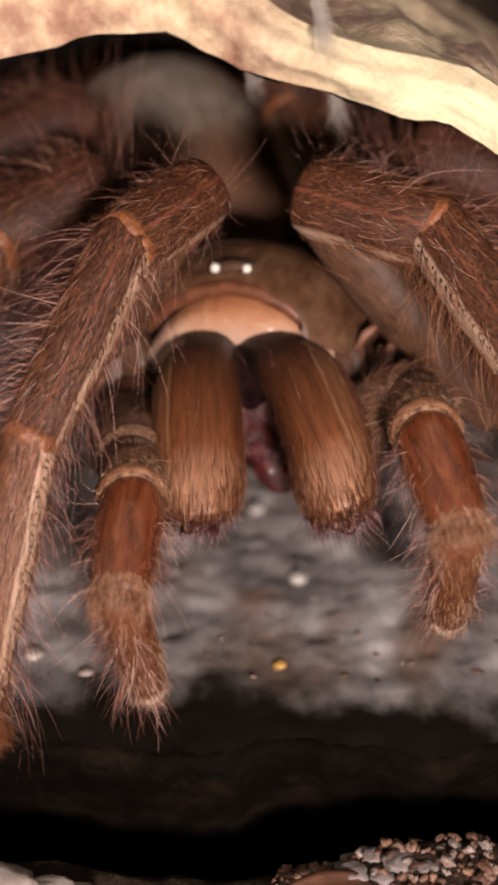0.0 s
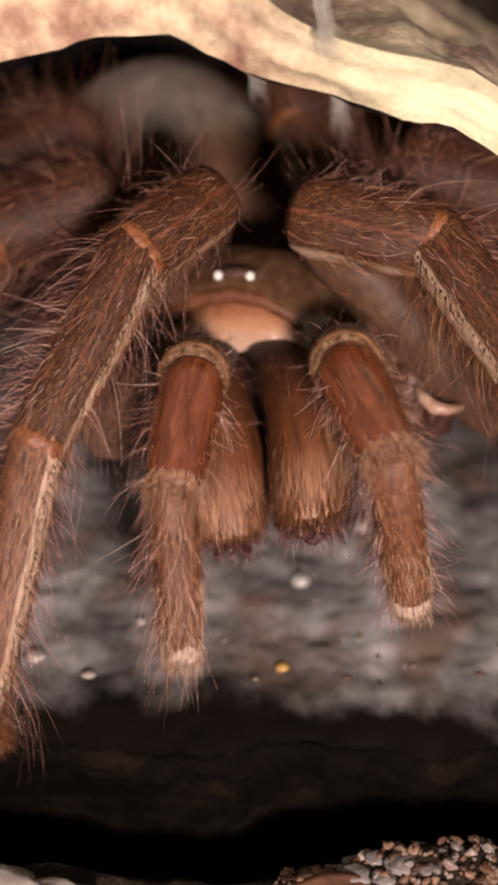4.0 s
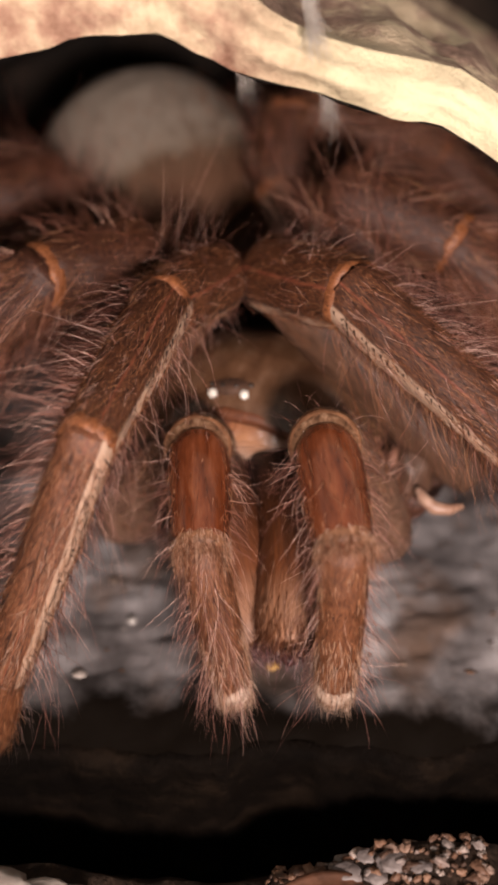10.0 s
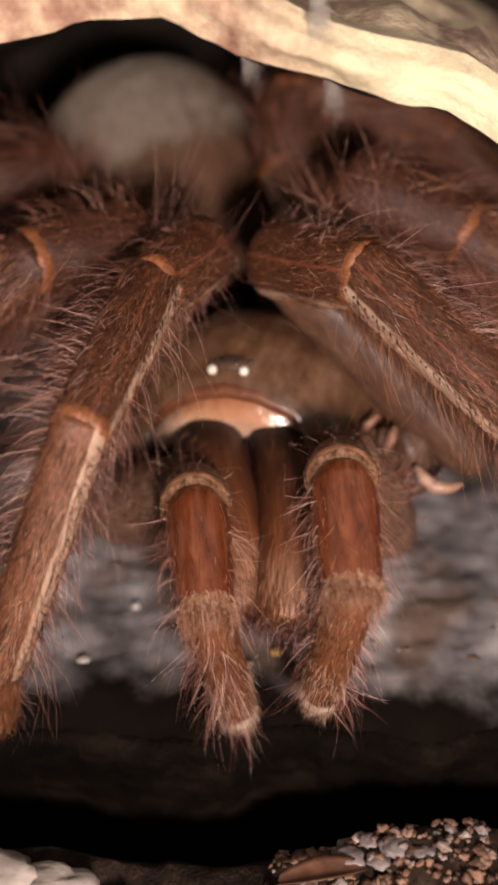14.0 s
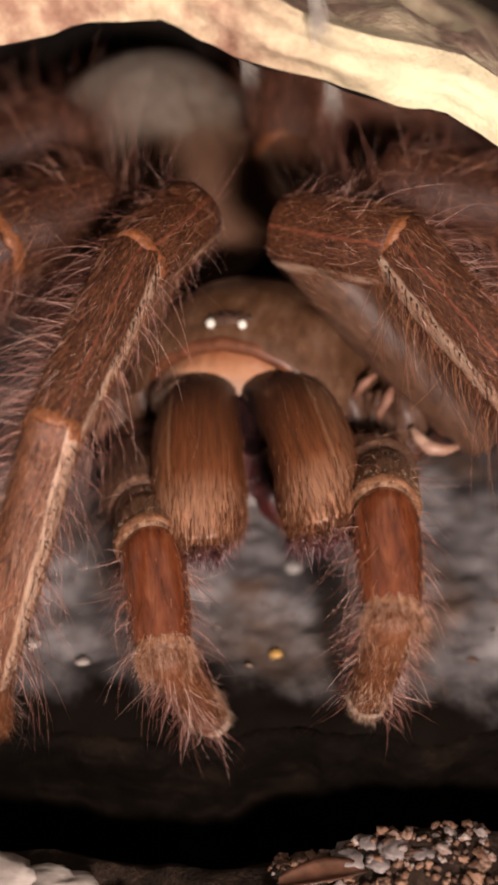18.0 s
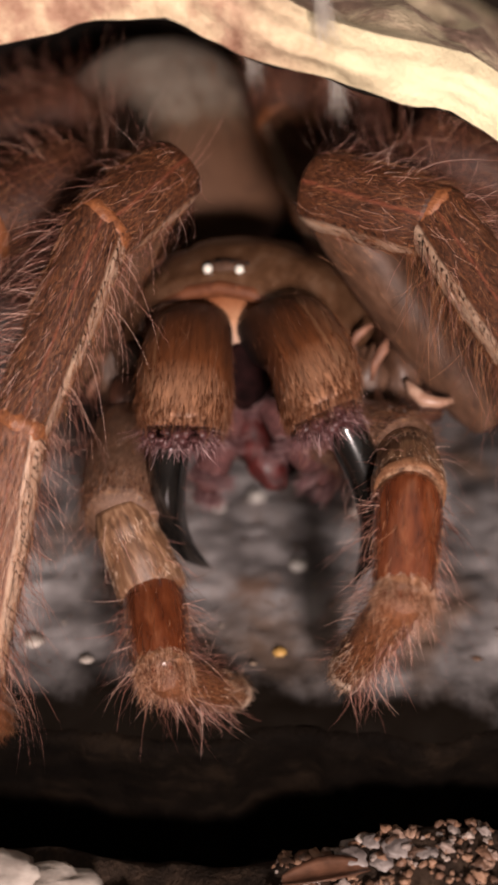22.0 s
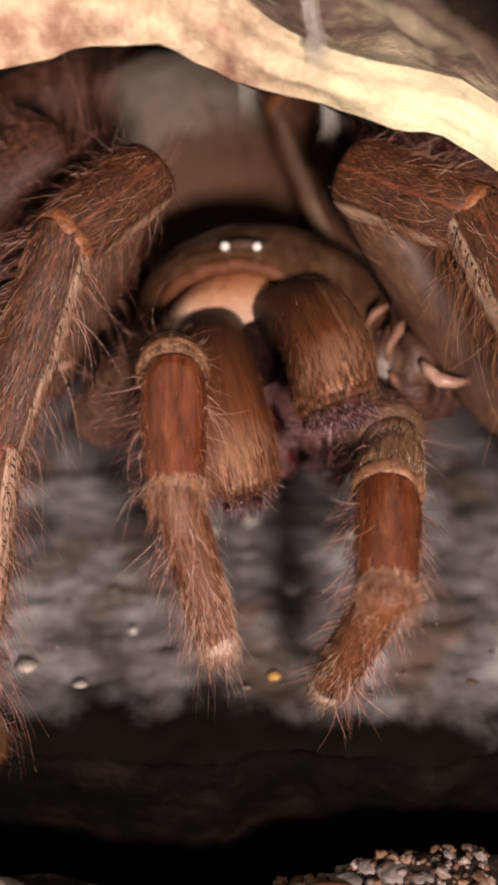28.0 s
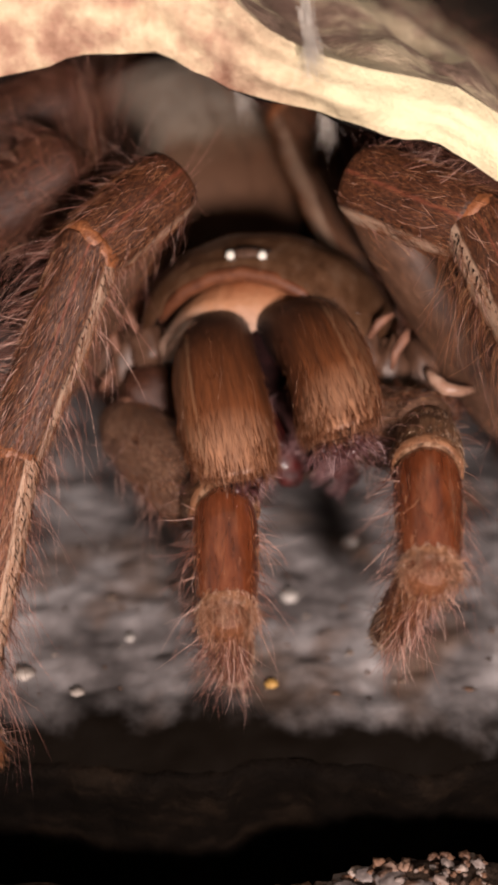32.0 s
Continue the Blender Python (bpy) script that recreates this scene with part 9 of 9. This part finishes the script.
    walk(PARTS["leg4l_tarsus"], mm([
        (0, -48.56, 106.89, 11.06, -158.4, -39.5, 52.7), (2, -48.67, 106.68, 11.43, -155.1, -36.9, 46), (6, -48.2, 107.59, 9.77, -170, -46.4, 73.5),
        (10, -47.64, 107.97, 8.05, 176.5, -53.4, 95.6), (14, -47.89, 108.05, 8.17, -179.4, -52.7, 89), (18, -48.17, 107.89, 9.12, -172.7, -48.7, 78),
        (22, -48.83, 107.22, 10.56, -156.5, -39.9, 49.1), (26, -48.57, 106.25, 12.1, -153.5, -34.2, 42.3), (30, -47.37, 105.72, 12.77, -177.2, -41.2, 85.4),
        (32, -47.42, 105.94, 12.42, -177.5, -41.8, 85.8),
    ]))
    walk(PARTS["leg4r_femur"], mm([
        (0, 19.98, 26.14, 24.13, -45.1, -50.8, -94), (2, 19.64, 26.1, 24.8, -45.1, -50.8, -94), (6, 21.06, 26.15, 21.59, -45.1, -50.8, -94),
        (10, 22.82, 25.38, 17.17, -45.1, -50.8, -94), (14, 22.07, 25.52, 17.63, -45.1, -50.8, -94), (18, 21.2, 26.03, 20.15, -45.1, -50.8, -94),
        (22, 19.2, 26.17, 23.26, -45.1, -50.8, -94), (26, 19.91, 26.01, 25.92, -45.1, -50.8, -94), (30, 22.95, 25.91, 26.8, -45.1, -50.8, -94),
        (32, 22.87, 25.97, 26.24, -45.1, -50.8, -94),
    ]))
    walk(PARTS["leg4r_patella"], mm([
        (0, 43.98, 42.14, 38.53, -69.7, -73, -43.4), (2, 43.64, 42.1, 39.2, -69.7, -73, -43.4), (6, 45.06, 42.15, 35.99, -69.7, -73, -43.4),
        (10, 46.82, 41.38, 31.57, -69.7, -73, -43.4), (14, 46.07, 41.52, 32.03, -69.7, -73, -43.4), (18, 45.2, 42.03, 34.55, -69.7, -73, -43.4),
        (22, 43.2, 42.17, 37.66, -69.7, -73, -43.4), (26, 43.91, 42.01, 40.32, -69.7, -73, -43.4), (30, 46.95, 41.91, 41.2, -69.7, -73, -43.4),
        (32, 46.87, 41.97, 40.64, -69.7, -73, -43.4),
    ]))
    walk(PARTS["leg4r_tibia"], mm([
        (0, 49.58, 54.74, 39.93, -139.5, -42.5, 13.3), (2, 49.24, 54.7, 40.6, -139.5, -42.5, 13.3), (6, 50.66, 54.75, 37.39, -139.5, -42.5, 13.3),
        (10, 52.42, 53.98, 32.97, -139.5, -42.5, 13.3), (14, 51.67, 54.12, 33.43, -139.5, -42.5, 13.3), (18, 50.8, 54.63, 35.95, -139.5, -42.5, 13.3),
        (22, 48.8, 54.77, 39.06, -139.5, -42.5, 13.3), (26, 49.51, 54.61, 41.72, -139.5, -42.5, 13.3), (30, 52.55, 54.51, 42.6, -139.5, -42.5, 13.3),
        (32, 52.47, 54.57, 42.04, -139.5, -42.5, 13.3),
    ]))
    walk(PARTS["leg4r_metatarsus"], mm([
        (0, 59.38, 75.74, 24.25, 151.1, -64.2, 133.1), (2, 59.04, 75.7, 24.92, 152.3, -63.7, 131.4), (6, 60.46, 75.75, 21.71, 146.6, -66.3, 138.7),
        (10, 62.22, 74.98, 17.29, 137, -70.4, 149.6), (14, 61.47, 75.12, 17.75, 139.5, -70.2, 146.3), (18, 60.6, 75.63, 20.27, 144.9, -67.8, 140.4),
        (22, 58.6, 75.77, 23.38, 152.5, -65.5, 130.4), (26, 59.31, 75.61, 26.04, 152.3, -62.5, 132), (30, 62.35, 75.51, 26.92, 146.4, -60.1, 142.4),
        (32, 62.27, 75.57, 26.36, 146.3, -60.7, 142.4),
    ]))
    walk(PARTS["leg4r_tarsus"], mm([
        (0, 54.56, 99.29, 14.35, 140.4, -31.9, 172.6), (2, 54.43, 99.17, 14.72, 140.6, -30.8, 172.9), (6, 54.97, 99.62, 12.98, 139.6, -36, 171.6),
        (10, 55.75, 99.34, 10.89, 137.7, -43.1, 170.7), (14, 55.37, 99.5, 11.07, 138.3, -42.6, 169.5), (18, 54.98, 99.72, 12.24, 139.4, -38.5, 170.2),
        (22, 54.13, 99.53, 13.81, 140.8, -33.7, 169.8), (26, 54.63, 98.87, 15.41, 140.5, -28.8, 175.1), (30, 56.25, 98.37, 16.14, 139.6, -27.2, -178.7),
        (32, 56.17, 98.52, 15.78, 139.5, -28.1, -179.5),
    ]))
    walk(PARTS["abdomen"], mm([
        (0, -2.46, 52.43, 40.18, 23.2, -62.1, -85.7), (0.5, -2.61, 52.5, 40.41, 23.1, -62.1, -85.8), (1, -2.75, 52.55, 40.59, 23.4, -62.2, -85.9),
        (1.5, -2.94, 52.61, 40.64, 23.6, -62.3, -85.9), (2, -2.84, 52.46, 40.47, 24, -62.5, -86), (3, -2.88, 52.79, 40.58, 23.8, -62.1, -85.6),
        (4, -3, 52.61, 40.06, 24.4, -62.2, -85.6), (5, -3.02, 52.55, 39.51, 24.4, -61.9, -85.3), (6, -2.85, 52.48, 38.95, 24.3, -61.6, -85),
        (7, -2.37, 52.47, 38.3, 23.7, -61, -84.5), (8, -2.52, 52.23, 37.52, 23.9, -61, -84.3), (9, -2.36, 52.19, 37.26, 23.7, -60.8, -84.2),
        (10, -2.83, 52.29, 37.42, 22.6, -60.4, -84.1), (11, -2.82, 52.23, 37.34, 22.5, -60.3, -84.1), (12, -3.33, 52.37, 37.52, 22.8, -60.4, -84),
        (13, -3.28, 51.89, 36.98, 23.5, -60.9, -84.4), (14, -3.29, 51.9, 37.04, 23.6, -61, -84.5), (15, -3.24, 51.93, 37.2, 23.6, -61, -84.5),
        (16, -3.15, 52.08, 37.54, 23.6, -61, -84.5), (17, -2.95, 52.23, 37.95, 23.3, -61, -84.6), (18, -2.89, 52.34, 38.35, 23.2, -61.1, -84.7),
        (19, -2.98, 52.5, 38.93, 22.9, -61.1, -84.8), (20, -3.46, 52.86, 39.68, 22.6, -61, -84.7), (21, -3.4, 52.85, 39.95, 22.2, -61, -84.9),
        (22, -3.32, 52.64, 40.06, 21.9, -61.3, -85.2), (23, -3.02, 52.75, 40.45, 21.6, -61.3, -85.3), (24, -2.95, 52.89, 41.07, 21.3, -61.4, -85.5),
        (25, -2.31, 52.81, 41.4, 21.4, -61.7, -85.8), (26, -1.71, 52.88, 41.66, 21.3, -61.8, -85.9), (27, -0.67, 53.05, 41.99, 20.8, -61.6, -85.8),
        (28, -0.08, 53.22, 42.22, 21, -61.6, -85.7), (29, 0.57, 53.33, 42.47, 21.3, -61.7, -85.8), (30, 0.9, 53.46, 42.61, 21.8, -61.7, -85.7),
        (31, 0.79, 53.32, 42.43, 21.2, -61.6, -85.7), (32, 0.92, 53.48, 42.4, 21, -61.3, -85.5),
    ]))


motions()
